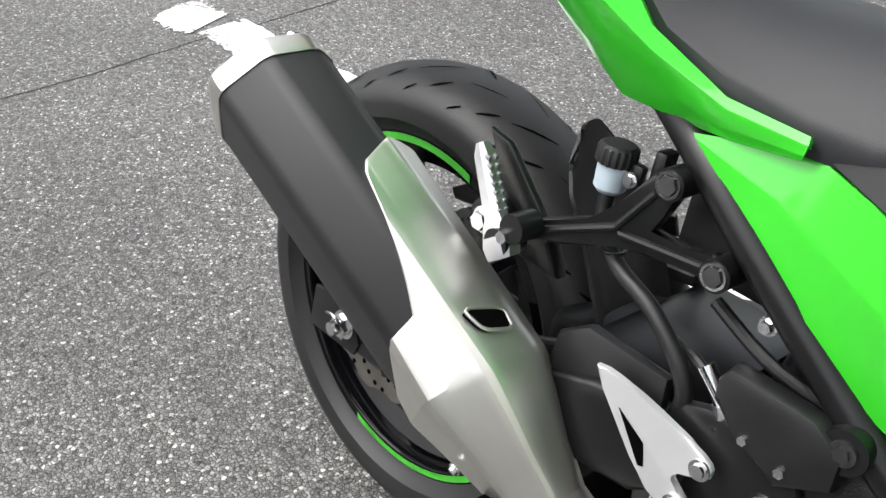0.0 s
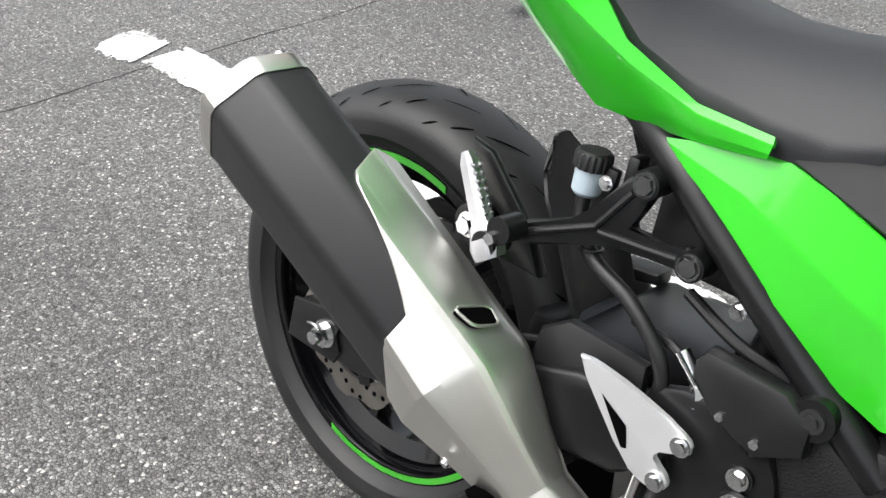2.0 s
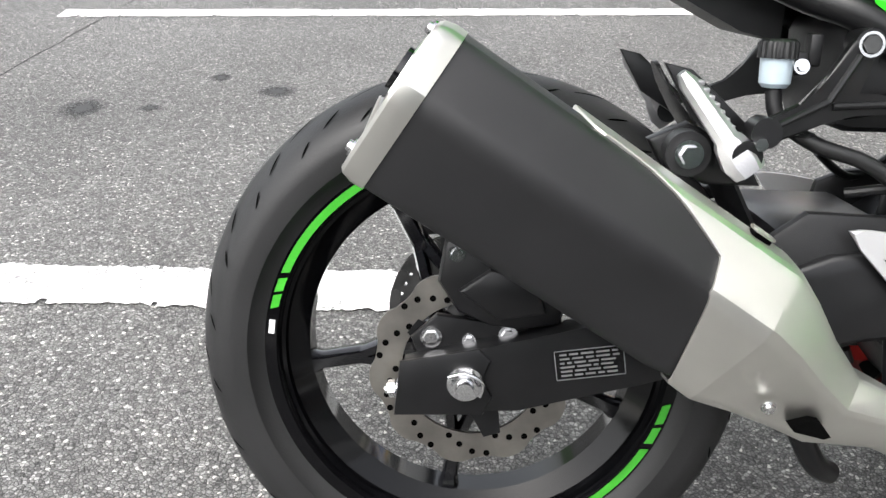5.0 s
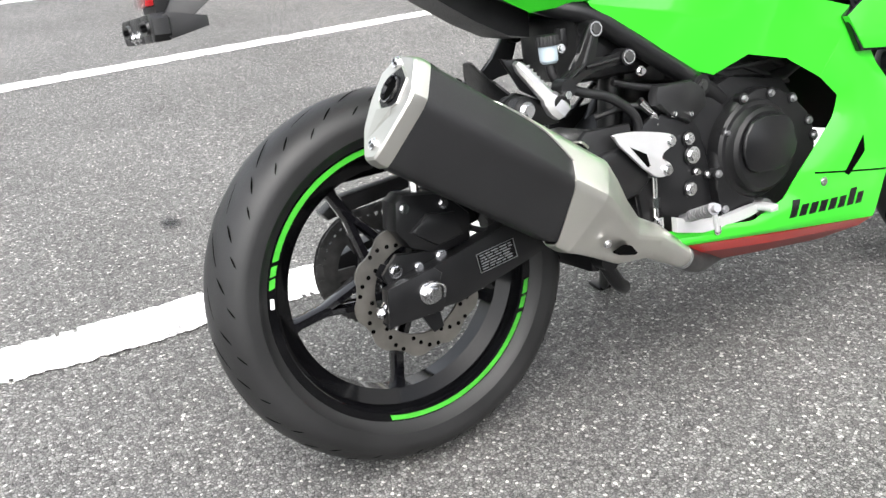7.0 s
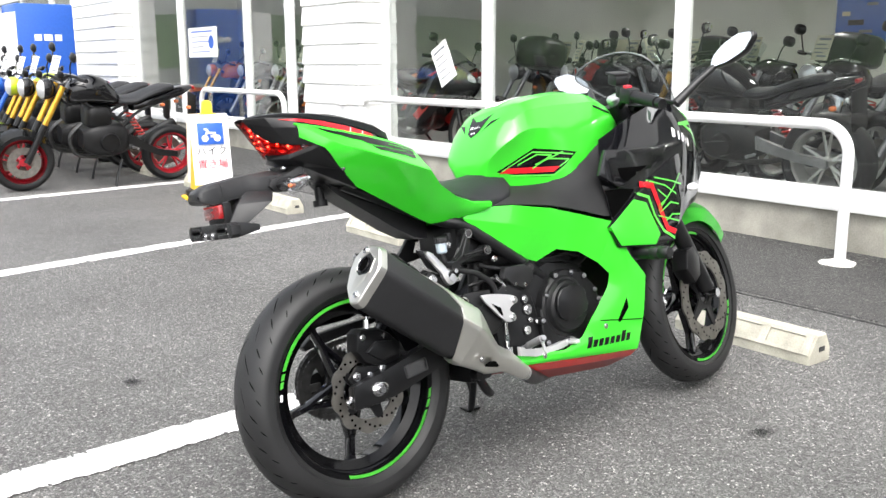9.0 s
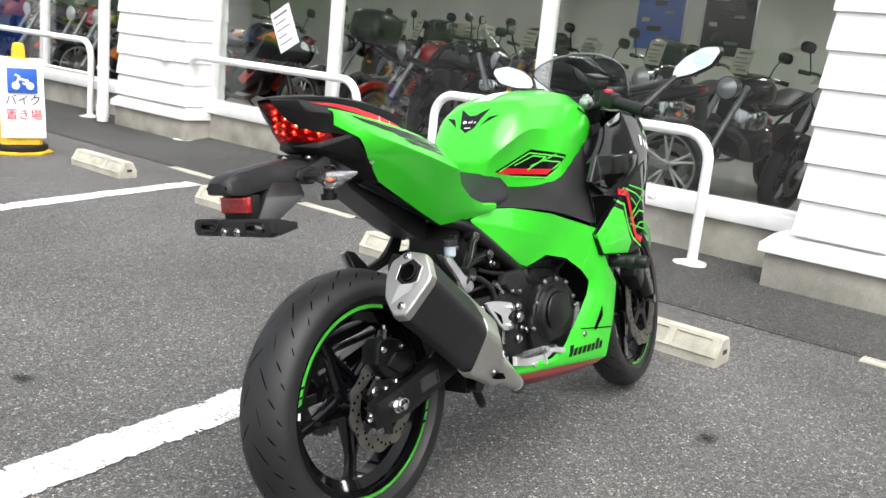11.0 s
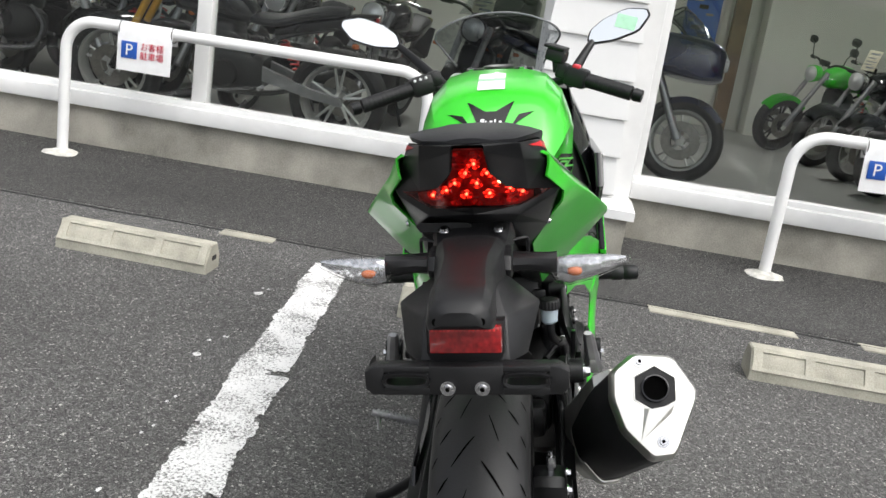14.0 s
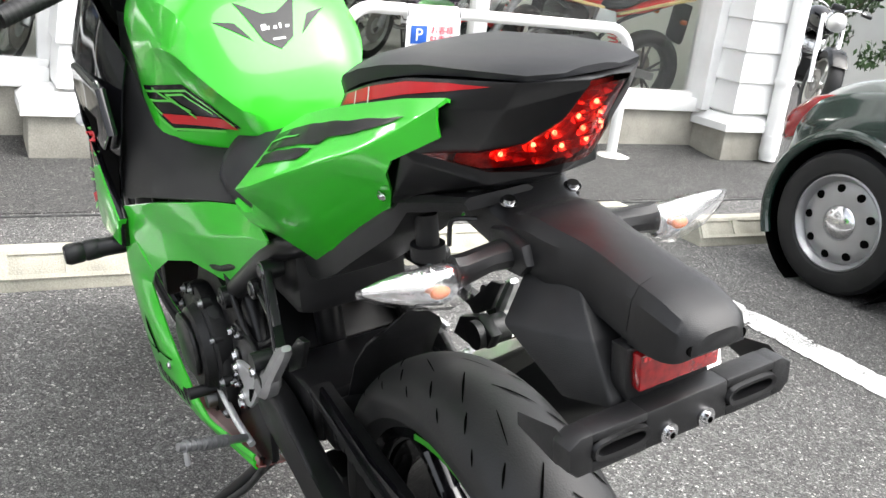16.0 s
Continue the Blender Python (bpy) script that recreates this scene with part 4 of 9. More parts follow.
def brake_disc(w, y, r, waves=10):
    """A petal disc on a black carrier; dark studs paint in the shade of drilled holes."""
    bm = bmesh.new()
    n = waves * 16
    out, inn = [], []
    for k in range(n):
        a = 2 * math.pi * k / n
        rr = r + 0.0035 * math.copysign(abs(math.sin(waves * a)) ** 0.6, math.sin(waves * a))
        out.append((rr * math.cos(a), rr * math.sin(a)))
        ri = r * 0.70
        inn.append((ri * math.cos(a), ri * math.sin(a)))
    for yy in (y - 0.0022, y + 0.0022):
        vo, vi = [[bm.verts.new((p[0], yy, p[1])) for p in ring] for ring in (out, inn)]
        for k in range(n):
            bm.faces.new((vo[k], vo[(k + 1) % n], vi[(k + 1) % n], vi[k]))
    bm.verts.ensure_lookup_table()
    for o in (0, n):
        for k in range(n):
            bm.faces.new((bm.verts[o + k], bm.verts[o + (k + 1) % n], bm.verts[2 * n + o + (k + 1) % n], bm.verts[2 * n + o + k]))
    disc = part("brake_disc", bm, DISC, w, "drilled petal brake disc")
    bm = bmesh.new()
    for k in range(waves * 4):
        a = 2 * math.pi * (k + 0.25) / (waves * 4)
        rr = r * (0.76, 0.83, 0.90, 0.95)[k % 4] if k % 4 < 3 else r * 0.93
        c = Vector((rr * math.cos(a), 0, rr * math.sin(a)))
        cyl(bm, c + Vector((0, y - 0.0027, 0)), c + Vector((0, y + 0.0027, 0)), 0.0034, seg=8)
    tagged(part("disc_hole", bm, RECESS_SHADE, w), kind="stuff")
    bm = bmesh.new()
    for k in range(5):
        a = 2 * math.pi * k / 5
        c, s = math.cos(a), math.sin(a)
        loft(bm, [[Vector((rr * c - q * s, y + t, rr * s + q * c)) for q, t in ((-hw, -0.003), (hw, -0.003), (hw, 0.003), (-hw, 0.003))] for rr, hw in ((0.028, 0.018), (r * 0.74, 0.009))])
    lathe(bm, [(0.03, y - 0.003), (0.045, y - 0.003), (0.045, y + 0.003), (0.03, y + 0.003)], 40)
    part("disc_carrier", bm, SATIN_BLACK, w)


REAR = (0.016, 0.0, 0.297)
rear_wheel = wheel("rear_wheel", REAR, 0.293, 0.135, 0.217, "rear wheel with black cast rim and lime stripe")
brake_disc(rear_wheel, -0.088, 0.101)
# rear sprocket and its teeth, on the left
bm = bmesh.new()
n = 41
out = []
for k in range(n * 4):
    a = 2 * math.pi * k / (n * 4)
    rr = 0.089 + (0.0055 if k % 4 in (1, 2) else -0.003)
    out.append((rr * math.cos(a), rr * math.sin(a)))
inn = [(0.062 * math.cos(2 * math.pi * k / (n * 4)), 0.062 * math.sin(2 * math.pi * k / (n * 4))) for k in range(n * 4)]
rows = [[bm.verts.new((p[0], y, p[1])) for p in ring] for ring, y in ((out, 0.078), (out, 0.084), (inn, 0.084), (inn, 0.078))]
for i in range(4):
    for k in range(n * 4):
        bm.faces.new((rows[i][k], rows[i][(k + 1) % (n * 4)], rows[(i + 1) % 4][(k + 1) % (n * 4)], rows[(i + 1) % 4][k]))
part("sprocket", bm, DARK_STEEL, rear_wheel, "dark steel chain sprocket")
for k in range(6):
    a = 2 * math.pi * k / 6
    bm = bmesh.new()
    box(bm, (0.05 * math.cos(a), 0.081, 0.05 * math.sin(a)), (0.04, 0.006, 0.02), 0.002, Matrix.Rotation(-a, 4, "Y"))
    part("sprocket_arm", bm, DARK_STEEL, rear_wheel)

RAKE = Matrix.Translation((1.372, 0, 0.302)) @ Matrix.Rotation(radians(-24.5), 4, "Y")
STEER = RAKE @ Matrix.Rotation(radians(8.5), 4, "Z") @ RAKE.inverted()
front_wheel = wheel("front_wheel", (1.370, 0.0, 0.295), 0.286, 0.106, 0.217, "front wheel with black cast rim and lime stripe", STEER)
brake_disc(front_wheel, -0.068, 0.148, 12)

# -- swingarm, axle, rear brake, chain --
swing = holder("swingarm", bike, label="black box-section swingarm")
for s in (-1, 1):
    bm = bmesh.new()
    y0, y1 = s * 0.104, s * 0.136
    prism(bm, [(-0.055, 0.268), (-0.05, 0.318), (0.03, 0.338), (0.12, 0.362), (0.22, 0.388), (0.34, 0.44), (0.43, 0.45), (0.45, 0.40), (0.40, 0.36), (0.30, 0.345), (0.18, 0.308), (0.06, 0.272)], min(y0, y1), max(y0, y1), 0.006)
    part("arm", bm, SATIN_BLACK, swing)
    bm = bmesh.new()
    prism(bm, [(-0.058, 0.266), (-0.053, 0.321), (0.022, 0.337), (0.034, 0.325), (0.024, 0.308), (0.036, 0.29), (0.028, 0.27)], s * 0.136 - 0.003, s * 0.136 + 0.003, 0.0015)
    part("axle_plate", bm, SATIN_BLACK, swing)
    bm = bmesh.new()
    cyl(bm, (0.010, s * 0.138, 0.303), (0.010, s * 0.143, 0.303), 0.0175, seg=28)
    cyl(bm, (0.010, s * 0.143, 0.303), (0.010, s * 0.153, 0.303), 0.013, seg=6)
    cyl(bm, (0.010, s * 0.153, 0.303), (0.010, s * 0.162, 0.303), 0.009, 0.008, seg=18)
    tube(bm, [(-0.006, s * 0.156, 0.315), (0.01, s * 0.159, 0.320), (0.026, s * 0.157, 0.311), (0.024, s * 0.156, 0.296)], 0.0017, 8, 4)
    part("axle_nut", bm, CHROME, swing, "bright castle nut with split pin")
    bm = bmesh.new()
    cyl(bm, (-0.045, s * 0.12, 0.288), (-0.068, s * 0.12, 0.284), 0.005, seg=12)
    cyl(bm, (-0.058, s * 0.12, 0.286), (-0.065, s * 0.12, 0.285), 0.009, seg=6)
    part("chain_adjuster", bm, CHROME, swing)
bm = bmesh.new()
box(bm, (0.36, 0, 0.415), (0.13, 0.20, 0.085), 0.015)
box(bm, (0.27, 0, 0.415), (0.05, 0.18, 0.06), 0.012)
part("cross_beam", bm, SATIN_BLACK, swing)
bm = bmesh.new()
prism(bm, [(0.275, 0.37), (0.285, 0.455), (0.315, 0.478), (0.40, 0.476), (0.41, 0.37), (0.36, 0.345)], -0.128, -0.113, 0.006)
part("chain_side_cover", bm, PLASTIC, swing)
bm = bmesh.new()
bolt(bm, (0.347, -0.128, 0.415), (0, -1, 0), 0.007, 0.006)
part("cover_bolt", bm, CHROME, swing)
# warning label with unreadable print
bm = bmesh.new()
rot = Matrix.Rotation(radians(-9), 4, "Y")
box(bm, (0.127, -0.1368, 0.328), (0.066, 0.0012, 0.030), 0.0, rot)
part("label_plate", bm, GRAPHIC_BLACK, swing)
bm = bmesh.new()
for r in range(6):
    x = -0.028
    while x < 0.024:
        w = random.uniform(0.004, 0.014)
        c = Vector((0.127, -0.138, 0.328)) + rot @ Vector((x + w / 2, 0, 0.0105 - 0.0042 * r))
        box(bm, c, (min(w, 0.028 - x), 0.0008, 0.0017), 0.0, rot)
        x += w + 0.0025
for dx, dz, sx, sz in ((0, 0.0145, 0.065, 0.0008), (0, -0.0145, 0.065, 0.0008), (-0.0325, 0, 0.0008, 0.029), (0.0325, 0, 0.0008, 0.029)):
    box(bm, Vector((0.127, -0.138, 0.328)) + rot @ Vector((dx, 0, dz)), (sx, 0.0008, sz), 0.0, rot)
tagged(part("label_print", bm, ALUMINIUM, swing), kind="stuff")

caliper = holder("rear_brake_caliper", bike, label="black rear brake caliper above the disc")
bm = bmesh.new()
prism(bm, [(-0.02, 0.395), (-0.014, 0.435), (0.0, 0.445), (0.05, 0.438), (0.075, 0.425), (0.105, 0.395), (0.10, 0.355), (0.06, 0.348), (0.03, 0.352), (0.0, 0.365)], -0.118, -0.066, 0.009)
part("body", bm, SATIN_BLACK, caliper)
bm = bmesh.new()
prism(bm, [(0.0, 0.39), (0.03, 0.412), (0.075, 0.405), (0.085, 0.37), (0.04, 0.362)], -0.128, -0.116, 0.005)
part("cover", bm, SATIN_BLACK, caliper)
bm = bmesh.new()
prism(bm, [(-0.03, 0.30), (-0.045, 0.335), (-0.02, 0.36), (0.04, 0.352), (0.075, 0.35), (0.06, 0.325), (0.02, 0.315)], -0.108, -0.100, 0.002)
part("bracket", bm, SATIN_BLACK, caliper)
for p, r in (((-0.002, -0.118, 0.425), 0.006), ((0.06, -0.118, 0.42), 0.006), ((-0.025, -0.108, 0.337), 0.008), ((0.05, -0.108, 0.342), 0.007), ((-0.048, -0.117, 0.290), 0.008), ((0.012, -0.108, 0.335), 0.005)):
    bm = bmesh.new()
    bolt(bm, p, (0, -1, 0), r, 0.007)
    part("bolt", bm, CHROME, caliper)
bm = bmesh.new()
cyl(bm, (0.028, -0.095, 0.44), (0.03, -0.095, 0.462), 0.007, seg=6)
cyl(bm, (0.03, -0.095, 0.45), (0.032, -0.095, 0.47), 0.004, seg=12)
part("bleed_nipple", bm, CHROME, caliper)
bm = bmesh.new()
tube(bm, [(0.09, -0.1, 0.38), (0.14, -0.112, 0.36), (0.19, -0.115, 0.39), (0.27, -0.115, 0.43), (0.33, -0.11, 0.45)], 0.005, 10)
tube(bm, [(0.0, -0.1, 0.35), (0.03, -0.106, 0.33), (0.08, -0.11, 0.335), (0.12, -0.115, 0.36)], 0.003, 8)
part("brake_hose", bm, PLASTIC, caliper)

# chain: side plates as a run of links round both sprockets
chain = holder("chain", bike, label="oiled steel drive chain")
path = [(0.010 + 0.088 * math.cos(a), 0.303 + 0.088 * math.sin(a)) for a in (radians(90 + 180 * k / 14) for k in range(15))]
path += [(0.47 + 0.035 * math.cos(a), 0.40 + 0.035 * math.sin(a)) for a in (radians(-90 + 180 * k / 8) for k in range(9))]
ring = resample([Vector((x, 0.081, z)) for x, z in path + path[:1]], 100)
bm = bmesh.new()
for i, (p, q) in enumerate(zip(ring, ring[1:])):
    d = q - p
    rot = Matrix.Rotation(-math.atan2(d.z, d.x), 4, "Y")
    for y in (-0.006, 0.006):
        box(bm, (p + q) / 2 + Vector((0, y * (1 if i % 2 else 0.75), 0)), (0.0165, 0.0018, 0.012), 0.0, rot)
    cyl(bm, p + Vector((0, -0.007, 0)), p + Vector((0, 0.007, 0)), 0.0042, seg=8)
tagged(part("chain_run", bm, DARK_STEEL, chain), kind="stuff")
bm = bmesh.new()
prism(bm, [(-0.06, 0.405), (-0.03, 0.425), (0.12, 0.44), (0.30, 0.468), (0.30, 0.452), (0.12, 0.42), (0.0, 0.402), (-0.05, 0.392)], 0.066, 0.098, 0.004)
part("chain_guard", bm, PLASTIC, bike, "black plastic chain guard")
bm = bmesh.new()
prism(bm, [(-0.045, 0.452), (-0.03, 0.475), (0.10, 0.47), (0.24, 0.50), (0.25, 0.478), (0.10, 0.445), (0.0, 0.44)], 0.098, 0.104, 0.002)
part("chain_guard", bm, GLOSS_BLACK, bike)

# -- muffler --
muffler = holder("muffler", bike, label="matte black muffler with satin steel heat shield")
AX, UP = Vector((0.839, 0, -0.545)), Vector((0.545, 0, 0.839))
M0 = Vector((-0.048, -0.229, 0.580))
SECTION = rounded([(-0.050, 0.044), (-0.020, 0.069), (0.033, 0.065), (0.065, 0.014), (0.030, -0.071), (0.0, -0.075), (-0.037, -0.037), (-0.051, 0.006)], 2, 0.1)
SPLAY = 0.15  # the muffler stands out towards its tip


def ring_at(s, k=1.0, ky=None, shift=(0, 0, 0)):
    c = M0 + AX * s + Vector((0, SPLAY * s, 0)) + Vector(shift)
    return [c + Vector((0, -a * (ky or k), 0)) + UP * (h * k) for a, h in SECTION]


bm = bmesh.new()
loft(bm, [ring_at(0.008, 0.97), ring_at(0.012, 1.0), ring_at(0.30, 1.0), ring_at(0.34, 0.93)])
part("body", bm, MATTE_BLACK, muffler, angle=70)
bm = bmesh.new()
loft(bm, [ring_at(0.015, 1.02), ring_at(0.004, 1.022), ring_at(-0.005, 0.985), ring_at(-0.008, 0.94), ring_at(-0.0085, 0.80), ring_at(-0.0085, 0.5, 0.45), ring_at(-0.0085, 0.1)], caps=True)
cap = part("end_cap", bm, SATIN_STEEL, muffler, "pale satin steel end cap", 24)
back = -AX
hole = M0 + UP * 0.019 + Vector((0, -0.007, 0))
bm = bmesh.new()
u, v = Vector((0, -1, 0)), UP
def hexagon(r, depth, turn=0.5):
    return [hole + back * depth + (u * math.cos(a + turn) + v * math.sin(a + turn)) * r for a in (2 * math.pi * k / 6 for k in range(6))]


loft(bm, [hexagon(0.0335, 0.0080), hexagon(0.0328, 0.0098), hexagon(0.0312, 0.0099), hexagon(0.0302, 0.0088)], caps=False)
part("outlet_rim", bm, SATIN_STEEL, muffler)
bm = bmesh.new()
loft(bm, [hexagon(0.0304, 0.0086), hexagon(0.0304, 0.0091)])
part("outlet_recess", bm, ENGINE, muffler)
# flat black disc in place of the shade inside the bore
bm = bmesh.new()
cyl(bm, hole + back * 0.0092, hole + back * 0.0106, 0.0150, seg=28)
part("outlet_bore", bm, RECESS_SHADE, muffler)
bm = bmesh.new()
loft(bm, [[hole + back * d + (u * math.cos(a) + v * math.sin(a)) * r for a in (2 * math.pi * k / 28 for k in range(28))] for r, d in ((0.0190, 0.0085), (0.0185, 0.0150), (0.0165, 0.0152), (0.0150, 0.0100))], caps=False)
part("outlet_pipe", bm, GLOSS_BLACK, muffler, "dark tailpipe stub")
bm = bmesh.new()
# a wedge that falls away to one side of a sharp crest
tip = hole - UP * 0.072 + u * -0.022
crest = [hole - UP * 0.029 + u * -0.010 + back * 0.0150, hole - UP * 0.022 + u * 0.024 + back * 0.0125]
foot = [hole - UP * 0.026 + u * -0.016 + back * 0.0080, hole - UP * 0.034 + u * 0.020 + back * 0.0080]
vs = [bm.verts.new(p) for p in (tip + back * 0.0080, crest[0], crest[1], foot[0], foot[1])]
for f in ((0, 1, 3), (0, 4, 2, 1), (1, 2, 4, 3), (0, 3, 4)):
    bm.faces.new([vs[k] for k in f])
part("cap_ridge", bm, SATIN_STEEL, muffler)
for p in (UP * 0.056 + u * -0.012, UP * -0.052 + u * 0.014):
    bm = bmesh.new()
    c = M0 + p
    cyl(bm, c + back * 0.004, c + back * 0.0105, 0.0085, 0.0080, seg=20)
    cyl(bm, c + back * 0.0105, c + back * 0.0140, 0.0052, 0.0046, seg=16)
    part("cap_bolt", bm, CHROME, muffler)
    bm = bmesh.new()
    cyl(bm, c + back * 0.0136, c + back * 0.0142, 0.0026, seg=6)
    part("bolt_socket", bm, RECESS_SHADE, muffler)
# heat shield: collar, long tongue on the upper inner edge, and the taper into the pipe
FINE = [q[:2] for q in resample([(*q, 0) for q in SECTION + SECTION[:1]], 120)[:-1]]


def shield_start(a, h):
    """Where along the muffler the shield begins: a long tongue on the upper inner edge."""
    if a < -0.03 and h < 0.044:
        return float(np.interp(h, (-0.02, 0.010, 0.030, 0.044), (0.325, 0.31, 0.22, 0.135)))
    if h > 0.014:
        return float(np.interp(a, (-0.051, -0.037, -0.024, 0.012, 0.020, 0.033, 0.043, 0.048, 0.066), (0.136, 0.126, 0.120, 0.138, 0.150, 0.212, 0.260, 0.281, 0.289)))
    return 0.289 + 0.42 * (0.014 - h)


def ring_of(s, k, ky=None, lift=0.0):
    c = M0 + AX * s + Vector((0, SPLAY * s, 0)) + UP * lift
    return [c + Vector((0, -a * (ky or k), 0)) + UP * (h * k) for a, h in FINE]


def round_ring(c, d, r):
    d = Vector(d).normalized()
    up = (Vector((0, 0, 1)) - d * d.z).normalized()
    sd = d.cross(up)
    sd = sd if sd.y < 0 else -sd
    return [Vector(c) + sd * (math.cos(t) * r) + up * (math.sin(t) * r) for t in (math.atan2(h, a) for a, h in FINE)]


def proud(a, h):
    """The tongue's inner edge stands up, so that its face lies level."""
    return 0.5 * max(0.0, -0.016 - a) if h > 0.03 else 0.0


starts = [shield_start(a, h) for a, h in FINE]
def start_ring(k, ds=0.0):
    return [M0 + AX * (s + ds) + Vector((0, SPLAY * (s + ds) - a * k, 0)) + UP * (h * k + (proud(a, h) if k > 1.03 else 0)) for (a, h), s in zip(FINE, starts)]


ridge = ring_of(0.350, 1.06, 1.14)
lead = start_ring(1.045, 0.004)
bm = bmesh.new()
rings = [start_ring(1.005), start_ring(1.035, 0.0005), lead]
rings += [[p.lerp(q, t) for p, q in zip(lead, ridge)] for t in (0.3, 0.6, 0.85)]
rings += [ridge, ring_of(0.357, 1.045, 1.12), ring_of(0.390, 0.90, 0.98, -0.003), ring_of(0.430, 0.72, 0.78, -0.010), ring_of(0.475, 0.57, 0.61, -0.016)]
rings.append([p.lerp(q, 0.5) for p, q in zip(ring_of(0.535, 0.42, 0.46), round_ring(M0 + AX * 0.535 + Vector((0, 0.08, 0)), (0.85, 0.2, -0.48), 0.028))])
rings.append(round_ring((0.475, -0.136, 0.242), (0.9, 0.25, -0.3), 0.021))
loft(bm, rings, caps=False)
part("heat_shield", bm, STEEL, muffler, "brushed steel heat shield with a long tongue", 13)
# black plug stands in for the shade inside the slot
bm = bmesh.new()
slot = rounded([(0.298, 0.028), (0.309, -0.013), (0.330, -0.008), (0.322, 0.021)], 2, 0.16)
loft(bm, [[M0 + AX * s + Vector((0, SPLAY * s - a, 0)) + UP * h for s, a in slot] for h in (0.066, 0.0762)])
part("shield_slot", bm, RECESS_SHADE, muffler)
bm = bmesh.new()
tube(bm, [M0 + AX * s + Vector((0, SPLAY * s - a, 0)) + UP * 0.0755 for s, a in slot], 0.0018, 8, 1, True)
part("slot_lip", bm, STEEL, muffler)
bm = bmesh.new()
prism(bm, rounded([(0.290, 0.300), (0.318, 0.312), (0.335, 0.290)], 1), -0.206, -0.17, 0.0)
part("shield_slot", bm, RECESS_SHADE, muffler)
bm = bmesh.new()
bolt(bm, (0.272, -0.212, 0.324), (0.0, -1, -0.5), 0.005, 0.005, False)
part("shield_rivet", bm, CHROME, muffler)
bm = bmesh.new()
tube(bm, [(0.47, -0.142, 0.242), (0.53, -0.11, 0.215), (0.60, -0.07, 0.205), (0.72, -0.05, 0.21)], 0.021, 16)
part("exhaust_pipe", bm, DARK_STEEL, muffler)
bm = bmesh.new()
cyl(bm, (0.197, -0.150, 0.531), (0.197, -0.10, 0.531), 0.020, seg=24)
part("mount_bush", bm, PLASTIC, muffler)
bm = bmesh.new()
bolt(bm, (0.197, -0.150, 0.531), (0, -1, 0), 0.0095, 0.012)
part("mount_bolt", bm, CHROME, muffler)
bm = bmesh.new()
prism(bm, [(0.165, 0.54), (0.20, 0.556), (0.25, 0.535), (0.27, 0.50), (0.22, 0.50), (0.18, 0.515)], -0.128, -0.11, 0.004)
part("mount_lug", bm, SATIN_BLACK, muffler)

